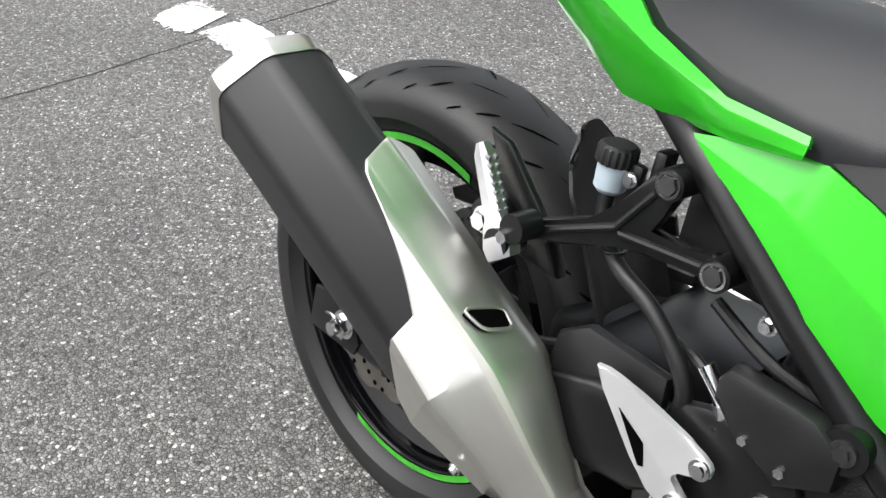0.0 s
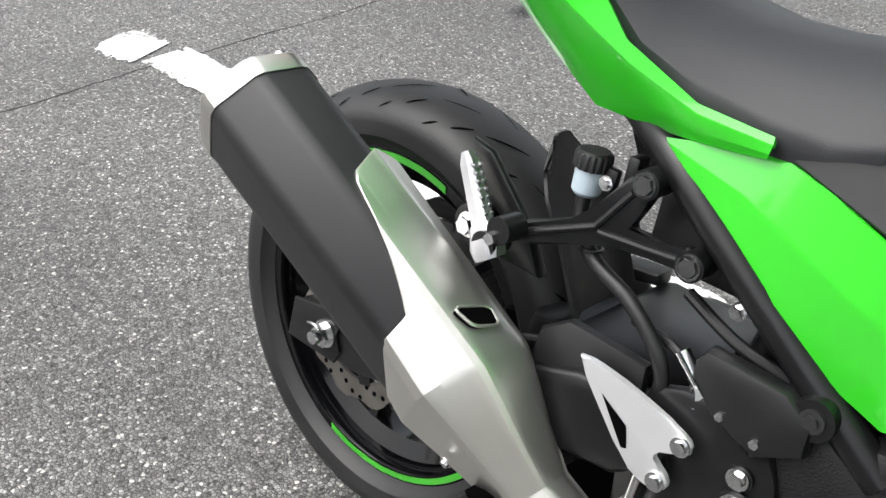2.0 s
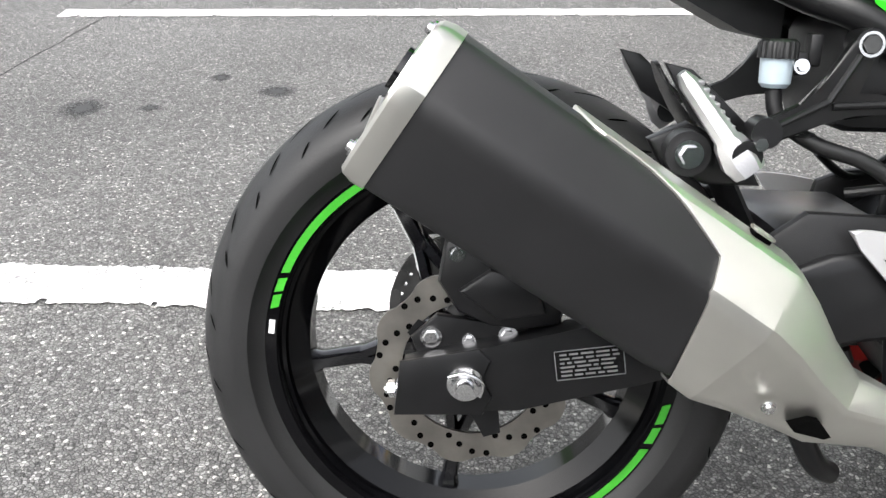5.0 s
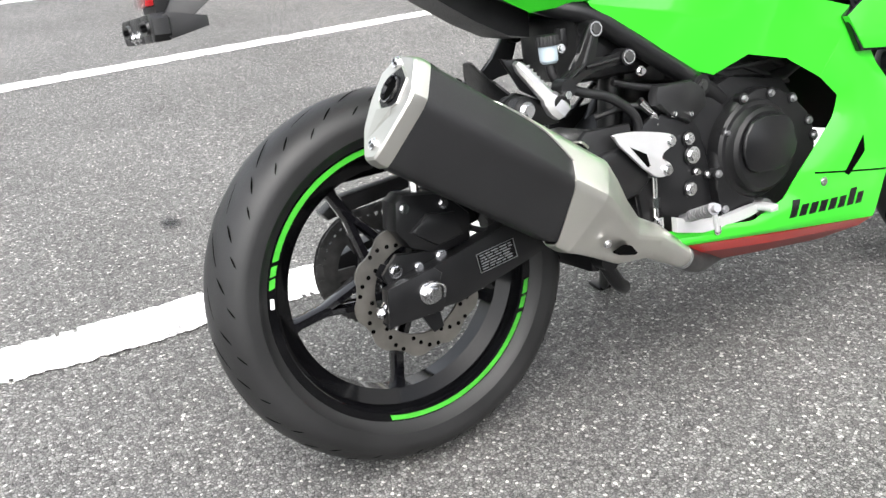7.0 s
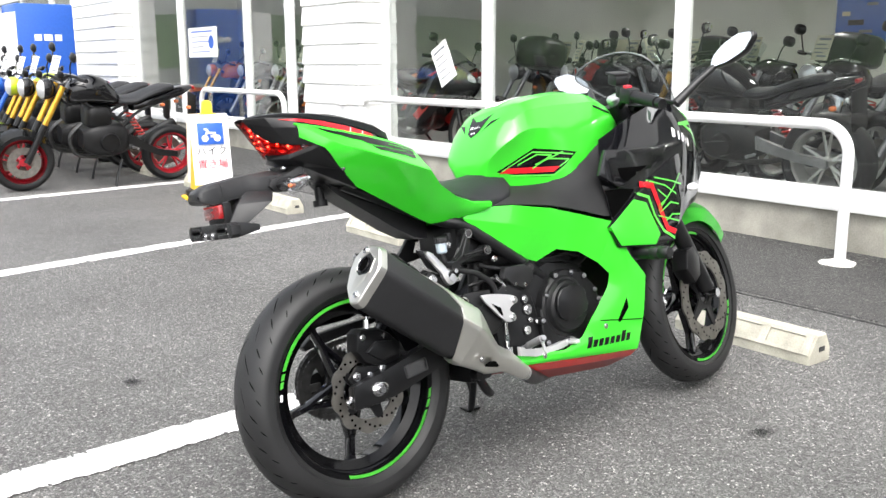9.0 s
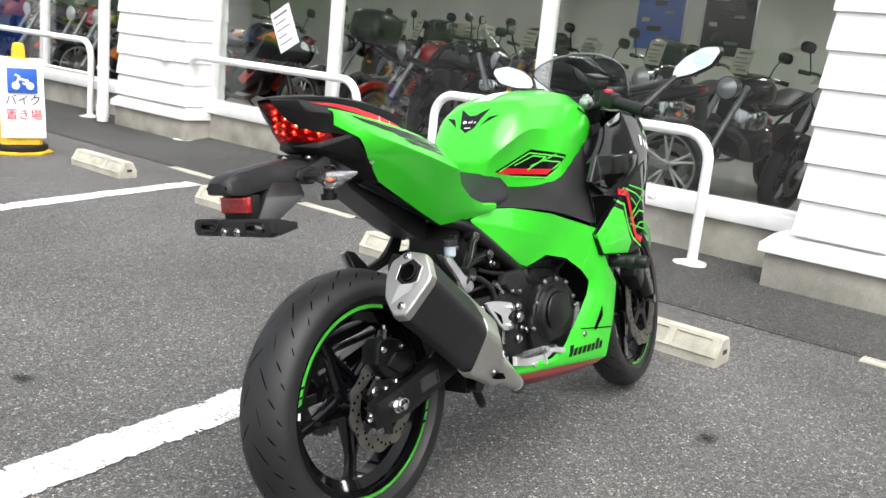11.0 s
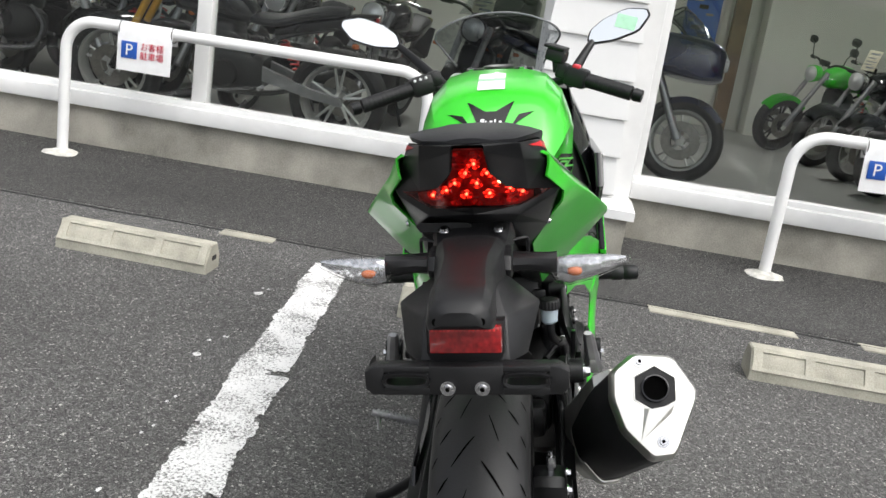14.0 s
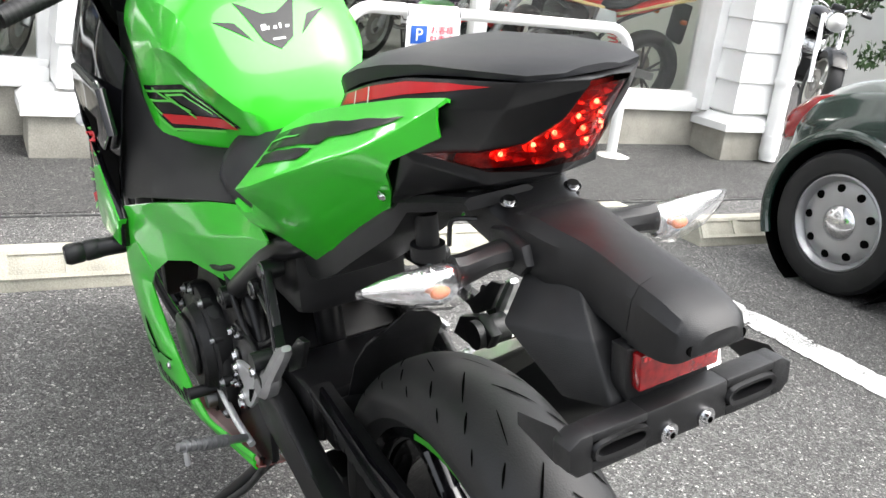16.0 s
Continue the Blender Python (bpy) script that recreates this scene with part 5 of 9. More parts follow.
# -- passenger foot peg hangers --
for s in (-1, 1):
    hg = holder("footpeg_hanger", bike, label="black cast passenger footpeg hanger")
    # one forked casting, swept outwards to the pivot, with a raised web along each arm
    def swept_out(x, y, z):
        return x, s * (y + float(np.interp(x, (0.25, 0.30, 0.36, 0.42), (0.028, 0.014, 0.0, -0.004)))), z
    bm = bmesh.new()
    prism(bm, [(0.240, 0.548), (0.256, 0.560), (0.296, 0.573), (0.312, 0.594), (0.334, 0.629), (0.345, 0.640), (0.358, 0.634), (0.360, 0.620), (0.350, 0.604), (0.342, 0.583), (0.373, 0.581), (0.398, 0.591), (0.414, 0.588), (0.418, 0.574), (0.406, 0.566), (0.367, 0.570), (0.346, 0.563), (0.319, 0.563), (0.264, 0.538), (0.244, 0.536)], 0.110, 0.122, 0.003, "xz", swept_out)
    part("bracket", bm, SATIN_BLACK, hg)
    bm = bmesh.new()
    for a, b in (((0.262, 0.552), (0.318, 0.578)), ((0.318, 0.578), (0.342, 0.618)), ((0.322, 0.574), (0.398, 0.578))):
        pa, pb = (Vector(swept_out(q[0], 0.1225, q[1])) for q in (a, b))
        tube(bm, [pa, pb], 0.0034, 8, 1)
    part("web", bm, SATIN_BLACK, hg)
    for x, z in ((0.350, 0.628), (0.408, 0.578)):
        bm = bmesh.new()
        cyl(bm, (x, s * 0.098, z), (x, s * 0.1265, z), 0.0135, seg=24)
        part("boss", bm, SATIN_BLACK, hg)
        bm = bmesh.new()
        lathe(bm, [(0.0088, 0.0), (0.0112, 0.0), (0.0112, 0.0016), (0.0088, 0.0016)], 24, True, (x, s * 0.1265 if s > 0 else s * 0.1265 - 0.0016, z))
        part("washer", bm, CHROME, hg)
        bm = bmesh.new()
        cyl(bm, (x, s * 0.1265, z), (x, s * 0.1300, z), 0.0085, seg=6)
        part("bolt", bm, DARK_STEEL, hg)
    bm = bmesh.new()
    for z in (-0.010, 0.010):
        cyl(bm, (0.246 + z * 0.7, s * 0.155, 0.545 + z), (0.246 + z * 0.7, s * 0.182, 0.545 + z), 0.013, seg=16)
    part("pivot", bm, SATIN_BLACK, hg)
    bm = bmesh.new()
    cyl(bm, (0.248, s * 0.182, 0.546), (0.248, s * 0.187, 0.546), 0.006, seg=6)
    part("pivot_bolt", bm, CHROME, hg)
    root, tip = Vector((0.244, s * 0.172, 0.521)), Vector((0.183, s * 0.158, 0.601))
    d = (tip - root).normalized()
    sd = Vector((d.z, 0, -d.x)).normalized()
    bm = bmesh.new()
    rings = []
    for t, w, h in ((0, 0.014, 0.013), (0.12, 0.017, 0.014), (0.3, 0.013, 0.011), (0.34, 0.010, 0.010), (0.9, 0.008, 0.009), (1.0, 0.004, 0.006)):
        c = root.lerp(tip, t)
        rings.append([c + sd * w * x + Vector((0, h * y, 0)) for x, y in ((-1, -0.5), (-0.5, -1), (0.5, -1), (1, -0.5), (1, 0.5), (0.5, 1), (-0.5, 1), (-1, 0.5))])
    loft(bm, rings)
    for k in range(7):
        c = root.lerp(tip, 0.40 + 0.075 * k)
        for o in (-1, 1):
            box(bm, c + sd * 0.008 + Vector((0, o * 0.004, 0)), (0.006, 0.004, 0.004), 0.001)
    part("footpeg", bm, ALUMINIUM, hg, "folded aluminium footpeg with teeth")
    bm = bmesh.new()
    prism(bm, [(0.172, 0.608), (0.197, 0.603), (0.262, 0.545), (0.245, 0.532), (0.20, 0.56)], s * 0.135 - 0.004, s * 0.135 + 0.004, 0.002)
    part("peg_stop", bm, SATIN_BLACK, hg)

# -- brake fluid reservoir --
rv = holder("brake_reservoir", bike, label="milky brake fluid reservoir with black screw cap")
C = Vector((0.280, -0.098, 0.600))
bm = bmesh.new()
cyl(bm, C + Vector((0, 0, -0.012)), C + Vector((0, 0, 0.016)), 0.0185, 0.0195, seg=26)
cyl(bm, C + Vector((0, 0, -0.017)), C + Vector((0, 0, -0.012)), 0.014, 0.0185, seg=26)
bmesh.ops.scale(bm, vec=(0.76, 0.76, 0.8), space=Matrix.Translation(-C), verts=bm.verts[:])
part("cup", bm, RESERVOIR, rv)
bm = bmesh.new()
def knurled(r, h, deep):
    return [C + Vector(((r - deep * (k % 4 > 1)) * math.cos(math.pi * k / 36), (r - deep * (k % 4 > 1)) * math.sin(math.pi * k / 36), h)) for k in range(72)]


loft(bm, [knurled(0.0238, 0.016, 0.0016), knurled(0.0238, 0.032, 0.0016), knurled(0.0222, 0.0345, 0.0006), knurled(0.0185, 0.037, 0)])
bmesh.ops.scale(bm, vec=(0.76, 0.76, 0.8), space=Matrix.Translation(-C), verts=bm.verts[:])
part("cap", bm, PLASTIC, rv, "ribbed black screw cap")
bm = bmesh.new()
box(bm, C + Vector((0.019, 0.004, 0.008)), (0.018, 0.010, 0.022), 0.003)
box(bm, C + Vector((0.036, 0.016, 0.02)), (0.012, 0.02, 0.03), 0.003)
part("bracket", bm, PLASTIC, rv)
bm = bmesh.new()
bolt(bm, C + Vector((0.021, -0.004, 0.006)), (0, -1, 0.1), 0.0052, 0.005)
part("bolt", bm, CHROME, rv)
bm = bmesh.new()
tube(bm, [C + Vector((0, 0, -0.016)), (0.286, -0.102, 0.560), (0.318, -0.115, 0.538), (0.362, -0.122, 0.524), (0.400, -0.126, 0.498), (0.416, -0.126, 0.472), (0.413, -0.122, 0.448), (0.402, -0.118, 0.415)], 0.0075, 12)
part("hose", bm, PLASTIC, rv)
bm = bmesh.new()
tube(bm, [(0.306 + 0.011 * math.cos(a), -0.109 + 0.011 * math.sin(a), 0.546) for a in (2 * math.pi * k / 10 for k in range(10))], 0.002, 6, 1, True)
part("hose_clip", bm, SATIN_BLACK, rv)

# -- tail --
def hexring(x, w1, zt, w2, zm, w3, zb, crown=0.0):
    return [(x, -w1, zt), (x, 0, zt + crown), (x, w1, zt), (x, w2, zm), (x, w3, zb), (x, 0, zb), (x, -w3, zb), (x, -w2, zm)]


def lamp_x(y, z):
    return -0.186 + 0.72 * (0.952 - z) + 8.6 * y * y


def lens_point(y, z):
    return (lamp_x(y, z), y, z)


# faceted cowl: one half, then its mirror image; the lamp's opening stays free
COWL = {
    "a0": (-0.187, 0.019, 0.9565), "a1": (-0.150, 0.060, 0.954), "a2": (-0.085, 0.081, 0.949), "a3": (-0.02, 0.086, 0.940), "a4": (0.06, 0.086, 0.921), "a5": (0.13, 0.084, 0.898),
    "b0": (-0.184, 0.0195, 0.9495), "b1": (-0.136, 0.063, 0.930), "b2": (-0.082, 0.091, 0.925), "b3": (-0.03, 0.093, 0.918), "b4": (0.06, 0.097, 0.893), "b5": (0.13, 0.100, 0.868),
    "c0": lens_point(0.0185, 0.9475), "c1": lens_point(0.022, 0.922), "c2": lens_point(0.041, 0.899), "c3": lens_point(0.068, 0.890), "c4": lens_point(0.097, 0.8815), "c5": (-0.043, 0.110, 0.884),
    "d3": lens_point(0.056, 0.868), "d2": lens_point(0.0, 0.873),
    "e4": (-0.050, 0.102, 0.874), "e3": (-0.100, 0.057, 0.857), "e2": (-0.124, 0.0, 0.862),
    "f3": (-0.066, 0.045, 0.840), "f2": (-0.082, 0.0, 0.842),
    "g0": (0.017, 0.092, 0.820), "g1": (0.070, 0.064, 0.774), "h2": (0.075, 0.0, 0.772), "m0": (-0.187, 0.0, 0.9575), "m5": (0.13, 0.0, 0.905),
}
FACETS = "m0 a0 a1 m5|a1 a2 a3 m5|a3 a4 a5 m5|a0 b0 b1 a1|a1 b1 b2 a2|a2 b2 b3 a3|a3 b3 b4 a4|a4 b4 b5 a5|b0 c0 c1|b0 c1 c2 b1|b1 c2 c3|b1 c3 b2|b2 c3 c4 c5|b2 c5 b3|b3 c5 g0|b3 g0 b4|b4 g0 g1 b5|c4 d3 e3 e4|d3 d2 e2 e3|c5 c4 e4|c5 e4 g0|e4 e3 g0|e3 f3 g0|f3 g1 g0|e3 e2 f2 f3|f3 f2 h2 g1|m5 a5 b5 g1 h2"
bm = bmesh.new()
for side in (1, -1):
    vs = {k: bm.verts.new((x, side * y - 0.005, z)) for k, (x, y, z) in COWL.items()}
    for f in FACETS.split("|"):
        ring = [vs[k] for k in f.split()]
        bm.faces.new(ring if side > 0 else ring[::-1])
bmesh.ops.remove_doubles(bm, verts=bm.verts[:], dist=0.00005)
soft = [e for e in bm.edges if len(e.link_faces) == 2 and e.calc_face_angle(0) > 0.12]
bmesh.ops.bevel(bm, geom=soft, offset=0.0016, segments=2, affect="EDGES", profile=0.5, clamp_overlap=True)
tail = part("tail_cowl", bm, SATIN_BLACK, bike, "black faceted tail cowl under the pillion seat", 25)
bm = bmesh.new()
loft(bm, [[(x, y + 0.036, z) for x, y, z in hexring(*r)] for r in ((-0.09, 0.03, 0.846, 0.036, 0.842, 0.03, 0.834), (0.02, 0.04, 0.82, 0.044, 0.812, 0.036, 0.800), (0.05, 0.042, 0.80, 0.046, 0.785, 0.040, 0.767), (0.15, 0.044, 0.765, 0.046, 0.73, 0.042, 0.703), (0.215, 0.044, 0.735, 0.046, 0.70, 0.042, 0.661), (0.27, 0.044, 0.71, 0.046, 0.67, 0.042, 0.633), (0.31, 0.042, 0.68, 0.044, 0.65, 0.04, 0.625))])
part("inner_fender", bm, PLASTIC, bike, "black plastic inner fender")
bm = bmesh.new()
panel(bm, [[(x + 0.012, 0.5 * w - 0.012, z - 0.014 * cut), (x + 0.002, 0.3 * w - 0.012, z - 0.003 * cut), (x, -0.012, z), (x + 0.002, -0.3 * w - 0.012, z - 0.003 * cut), (x + 0.012, -0.5 * w - 0.012, z - 0.014 * cut)] for x, w, z, cut in ((0.184, 0.050, 0.602, 1.0), (0.190, 0.086, 0.590, 1.4), (0.208, 0.112, 0.556, 0.5), (0.240, 0.120, 0.508, 0), (0.288, 0.118, 0.420, 0))], 14, 4, 0, 0.004)
part("mud_flap", bm, PLASTIC, bike, "black splash guard ahead of the rear tyre")

# tail lamp
def grid_between(top, bottom, ys, lift, m=6):
    bm = bmesh.new()
    rows = []
    for y in ys:
        a, b = top(abs(y)), bottom(abs(y))
        rows.append([bm.verts.new((lamp_x(y, a + (b - a) * j / m) - lift, y, a + (b - a) * j / m)) for j in range(m + 1)])
    for p, q in zip(rows, rows[1:]):
        for j in range(m):
            bm.faces.new((p[j], p[j + 1], q[j + 1], q[j]))
    bmesh.ops.solidify(bm, geom=bm.faces[:], thickness=0.004)
    return bm


def lamp_top(y):
    return float(np.interp(y, (0, 0.018, 0.0195, 0.022, 0.030, 0.041, 0.068, 0.097), (0.9515, 0.951, 0.942, 0.922, 0.9085, 0.899, 0.890, 0.8817)))


def lamp_bottom(y):
    return float(np.interp(y, (0, 0.056, 0.097), (0.873, 0.868, 0.8813)))


YS = sorted([0.097 * k / 44 for k in range(-44, 45)] + [0.0181, -0.0181, 0.0196, -0.0196])
lamp = holder("tail_lamp", bike, Matrix.Translation((0, -0.005, 0)), label="lit arrow-shaped red tail lamp")
part("housing", grid_between(lambda y: lamp_top(y) + 0.002, lambda y: lamp_bottom(y) - 0.002, YS, -0.017), GLOSS_BLACK, lamp)
part("lens", grid_between(lamp_top, lamp_bottom, YS, 0.0005), RED_LENS, lamp, "moulded deep red lens")
# bright cups behind the lens, each a small faceted bowl
DIODES = ((-0.0055, 0.9315), (0.0055, 0.9195), (-0.020, 0.9185), (-0.007, 0.9055), (0.0195, 0.9055), (-0.033, 0.9045), (0.0065, 0.8905), (-0.0215, 0.8905), (0.0315, 0.8945), (-0.0455, 0.8945), (0.0505, 0.8855), (-0.0605, 0.8865))
bm = bmesh.new()
cells = random.Random(5)
for y, z in DIODES + ((0.040, 0.884), (-0.009, 0.9435), (0.010, 0.942), (-0.034, 0.883), (0.020, 0.880), (-0.007, 0.881), (0.012, 0.931), (-0.048, 0.880)):
    for k in range(7):
        a = 2 * math.pi * k / 7 + cells.random()
        b = a + 0.8
        q = [(y + r * math.cos(t), z + 0.8 * r * math.sin(t)) for r, t in ((0.0085, a), (0.0085, b), (0.002, b), (0.002, a))]
        q = [(u, min(max(w, lamp_bottom(abs(u)) + 0.001), lamp_top(abs(u)) - 0.001)) for u, w in q]
        bm.faces.new([bm.verts.new((lamp_x(u, w) + d, u, w)) for (u, w), d in zip(q, (0.004, 0.006, 0.013, 0.013))])
part("reflector", bm, LAMP_CUP, lamp, "faceted red reflector cups", 1)
part("backing", grid_between(lambda y: lamp_top(y), lambda y: lamp_bottom(y), [y * 0.76 for y in YS], -0.0135), LAMP_BACK, lamp)
for y, z in DIODES:
    bm = bmesh.new()
    bmesh.ops.create_uvsphere(bm, u_segments=12, v_segments=8, radius=0.0021, matrix=Matrix.Translation((lamp_x(y, z) + 0.0075, y, z)))
    part("diode", bm, LED, lamp)

def skin_of(bm, stations, soft_at=None):
    """Bodywork on the right side through stations of points, with straight facets; one crease may be softened."""
    k = len(stations[0])
    lines = [[Vector((st[j][0], -st[j][1], st[j][2])) for st in stations] for j in range(k)]
    rows = []
    for j, line in enumerate(lines):
        if j == soft_at:
            for other, t in ((lines[j - 1], 0.10), (lines[j - 1], 0.04)):
                rows.append([a.lerp(b, t) for a, b in zip(line, other)])
            rows.append([a.lerp((b + c) / 2, 0.012) for a, b, c in zip(line, lines[j - 1], lines[j + 1])])
            for t in (0.04, 0.10):
                rows.append([a.lerp(b, t) for a, b in zip(line, lines[j + 1])])
        else:
            rows.append(line)
    vs = [[bm.verts.new(q) for q in r] for r in rows]
    for a, b in zip(vs, vs[1:]):
        for i in range(len(a) - 1):
            bm.faces.new((a[i], a[i + 1], b[i + 1], b[i]))
    bmesh.ops.recalc_face_normals(bm, faces=bm.faces[:])
    bmesh.ops.solidify(bm, geom=bm.faces[:], thickness=0.003)


# green side panels of the tail: each station from the seat over the ridge and the flank to the tucked-in lower edge
STATIONS = (
    ((-0.092, 0.084, 0.934), (-0.092, 0.088, 0.936), (-0.089, 0.096, 0.930), (-0.087, 0.096, 0.917), (-0.086, 0.093, 0.902)),
    ((-0.03, 0.084, 0.921), (-0.03, 0.095, 0.925), (-0.038, 0.114, 0.899), (-0.037, 0.116, 0.886), (-0.036, 0.115, 0.874)),
    ((0.02, 0.084, 0.907), (0.02, 0.101, 0.913), (0.0, 0.132, 0.877), (-0.012, 0.122, 0.864), (-0.022, 0.114, 0.858)),
    ((0.075, 0.084, 0.892), (0.075, 0.106, 0.900), (0.06, 0.152, 0.854), (0.034, 0.118, 0.838), (0.008, 0.096, 0.829)),
    ((0.12, 0.084, 0.878), (0.12, 0.110, 0.888), (0.11, 0.170, 0.833), (0.088, 0.118, 0.806), (0.064, 0.072, 0.7785)),
    ((0.165, 0.082, 0.855), (0.165, 0.114, 0.874), (0.158, 0.185, 0.812), (0.145, 0.130, 0.772), (0.130, 0.075, 0.740)),
    ((0.205, 0.086, 0.822), (0.206, 0.124, 0.853), (0.206, 0.188, 0.795), (0.208, 0.132, 0.734), (0.205, 0.081, 0.695)),
    ((0.25, 0.10, 0.77), (0.25, 0.122, 0.782), (0.256, 0.156, 0.757), (0.268, 0.122, 0.704), (0.262, 0.084, 0.6645)),
    ((0.30, 0.112, 0.730), (0.30, 0.125, 0.737), (0.315, 0.140, 0.724), (0.325, 0.118, 0.692), (0.332, 0.092, 0.667)),
    ((0.375, 0.112, 0.700), (0.375, 0.125, 0.708), (0.38, 0.131, 0.702), (0.382, 0.127, 0.688), (0.382, 0.114, 0.676)),
    ((0.440, 0.108, 0.692), (0.440, 0.1205, 0.703), (0.442, 0.125, 0.698), (0.441, 0.124, 0.690), (0.438, 0.118, 0.684)),
)


def on_facet(x, u):
    """Plan point on the upper facet: u runs from the seat edge to the ridge."""
    ends = []
    for j in (1, 2):
        ends.append(float(np.interp(x, [st[j][0] for st in STATIONS], [st[j][1] for st in STATIONS])))
    return x, ends[0] + (ends[1] - ends[0]) * u


bm = bmesh.new()
skin_of(bm, STATIONS, soft_at=2)
tail_r, tail_l = both("tail_side_panel", bm, GREEN, bike, "glossy lime green tail side panel")
for o in (tail_r, tail_l):
    o.data.transform(Matrix.Translation((0, -0.003, 0)))
TAIL_R, TAIL_L = skin([tail_r]), skin([tail_l])
for s, tgt in ((1, TAIL_R), (-1, TAIL_L)):
    for out, paint in (([(-0.048, 0.45), (0.060, 0.20), (0.203, 0.10), (0.192, 0.42), (0.072, 0.56), (0.060, 0.48), (0.0, 0.47)], GRAPHIC_BLACK), ([(0.192, 0.46), (0.080, 0.61), (0.094, 0.76), (0.186, 0.66)], GRAPHIC_BLACK)):
        decal("decal", [(x, -s * y) for x, y in (on_facet(*q) for q in out)], tgt, paint, bike, (0, 0, -1))
    for line in (((0.130, 0.30), (0.197, 0.24)), ((0.160, 0.13), (0.172, 0.40))):
        (x0, u0), (x1, u1) = line
        quad = [on_facet(x0, u0), on_facet(x1, u1), on_facet(x1 + 0.002, u1 + 0.022), on_facet(x0 + 0.002, u0 + 0.022)]
        decal("pinstripe", [(x, -s * y) for x, y in quad], tgt, GREEN, bike, (0, 0, -1), lift=0.002)
    bm = bmesh.new()
    bolt(bm, (0.020, -s * 0.0965, 0.823), (0, -s, -0.3), 0.004, 0.004, False)
    part("panel_screw", bm, CHROME, bike)
TAIL = skin([tail])
for s in (1, -1):
    decal("decal", [(-0.125, 0.9475), (-0.085, 0.9455), (-0.02, 0.9365), (0.06, 0.9175), (0.115, 0.900), (0.120, 0.888), (0.06, 0.9045), (-0.02, 0.9255), (-0.07, 0.936)], TAIL, GRAPHIC_RED, bike, (0, s, 0))
    for x in (0.055, 0.088):
        decal("pinstripe", [(x, 0.918 - 0.3 * (x - 0.055)), (x + 0.003, 0.918 - 0.3 * (x - 0.055)), (x - 0.006, 0.900 - 0.3 * (x - 0.055)), (x - 0.009, 0.900 - 0.3 * (x - 0.055))], TAIL, WHITE, bike, (0, s, 0), lift=0.0022)

# seats
def saddle(name, rows, label, mat=VINYL, shift=0.0):
    """rows: x, half width, edge height, crown height, underside height."""
    bm = bmesh.new()
    rings = []
    for x, w, ze, zc, zb in rows:
        ring = []
        for t in (-1, -0.96, -0.8, -0.45, 0, 0.45, 0.8, 0.96, 1):
            ring.append((x, w * t - shift, zc - (zc - ze) * abs(t) ** 3))
        ring += [(x, w * 0.96 - shift, zb), (x, -shift, zb), (x, -w * 0.96 - shift, zb)]
        rings.append(ring)
    loft(bm, rings)
    return part(name, bm, mat, bike, label, 50)


saddle("pillion_seat", ((-0.166, 0.026, 0.959, 0.962, 0.956), (-0.155, 0.055, 0.959, 0.965, 0.954), (-0.11, 0.076, 0.959, 0.967, 0.953), (-0.04, 0.085, 0.954, 0.964, 0.945), (0.03, 0.087, 0.943, 0.959, 0.931), (0.09, 0.086, 0.929, 0.944, 0.915), (0.135, 0.082, 0.915, 0.933, 0.899), (0.17, 0.070, 0.901, 0.916, 0.886), (0.190, 0.050, 0.886, 0.895, 0.874)), "thin black vinyl pillion seat pad", shift=0.005)
saddle("rider_seat", ((0.15, 0.078, 0.872, 0.890, 0.82), (0.19, 0.092, 0.840, 0.860, 0.78), (0.23, 0.106, 0.800, 0.826, 0.74), (0.27, 0.117, 0.765, 0.799, 0.72), (0.31, 0.123, 0.738, 0.778, 0.70), (0.37, 0.119, 0.716, 0.770, 0.69), (0.43, 0.118, 0.706, 0.773, 0.685), (0.48, 0.122, 0.706, 0.780, 0.688), (0.515, 0.119, 0.716, 0.784, 0.69), (0.535, 0.104, 0.735, 0.782, 0.70), (0.545, 0.08, 0.750, 0.78, 0.72)), "black textured vinyl rider seat")

# tank
bm = bmesh.new()
rings = []
for x, zt, w, zw, yl, zb in ((0.478, 0.800, 0.050, 0.788, 0.046, 0.765), (0.487, 0.835, 0.084, 0.810, 0.058, 0.756), (0.505, 0.868, 0.108, 0.834, 0.064, 0.748), (0.538, 0.910, 0.128, 0.858, 0.072, 0.738), (0.575, 0.945, 0.141, 0.877, 0.082, 0.732), (0.62, 0.968, 0.149, 0.882, 0.103, 0.728), (0.70, 0.985, 0.156, 0.872, 0.148, 0.742), (0.76, 0.990, 0.158, 0.868, 0.153, 0.770), (0.80, 0.991, 0.155, 0.870, 0.150, 0.790), (0.88, 0.982, 0.144, 0.890, 0.138, 0.83), (0.95, 0.958, 0.124, 0.892, 0.118, 0.85), (1.00, 0.920, 0.098, 0.882, 0.090, 0.85), (1.025, 0.885, 0.075, 0.868, 0.07, 0.85)):
    h = zt - zw
    half = [(0.0, zt), (0.40 * w, zt - 0.02 * h), (0.66 * w, zt - 0.11 * h), (0.86 * w, zt - 0.38 * h), (0.97 * w, zw + 0.2 * h), (w, zw), (w * 0.62 + yl * 0.38, zw - 0.28 * (zw - zb)), (w * 0.25 + yl * 0.75, zw - 0.64 * (zw - zb)), (yl, zb)]
    rings.append([(x, -y, z) for y, z in half] + [(x, y, z) for y, z in half[:0:-1]])
fine = [smooth_line([r[i] for r in rings], 3) for i in range(len(rings[0]))]
loft(bm, list(zip(*fine)))
tank = part("fuel_tank", bm, GREEN, bike, "glossy lime green fuel tank with graphic decals", 24)
TANK = skin([tank])
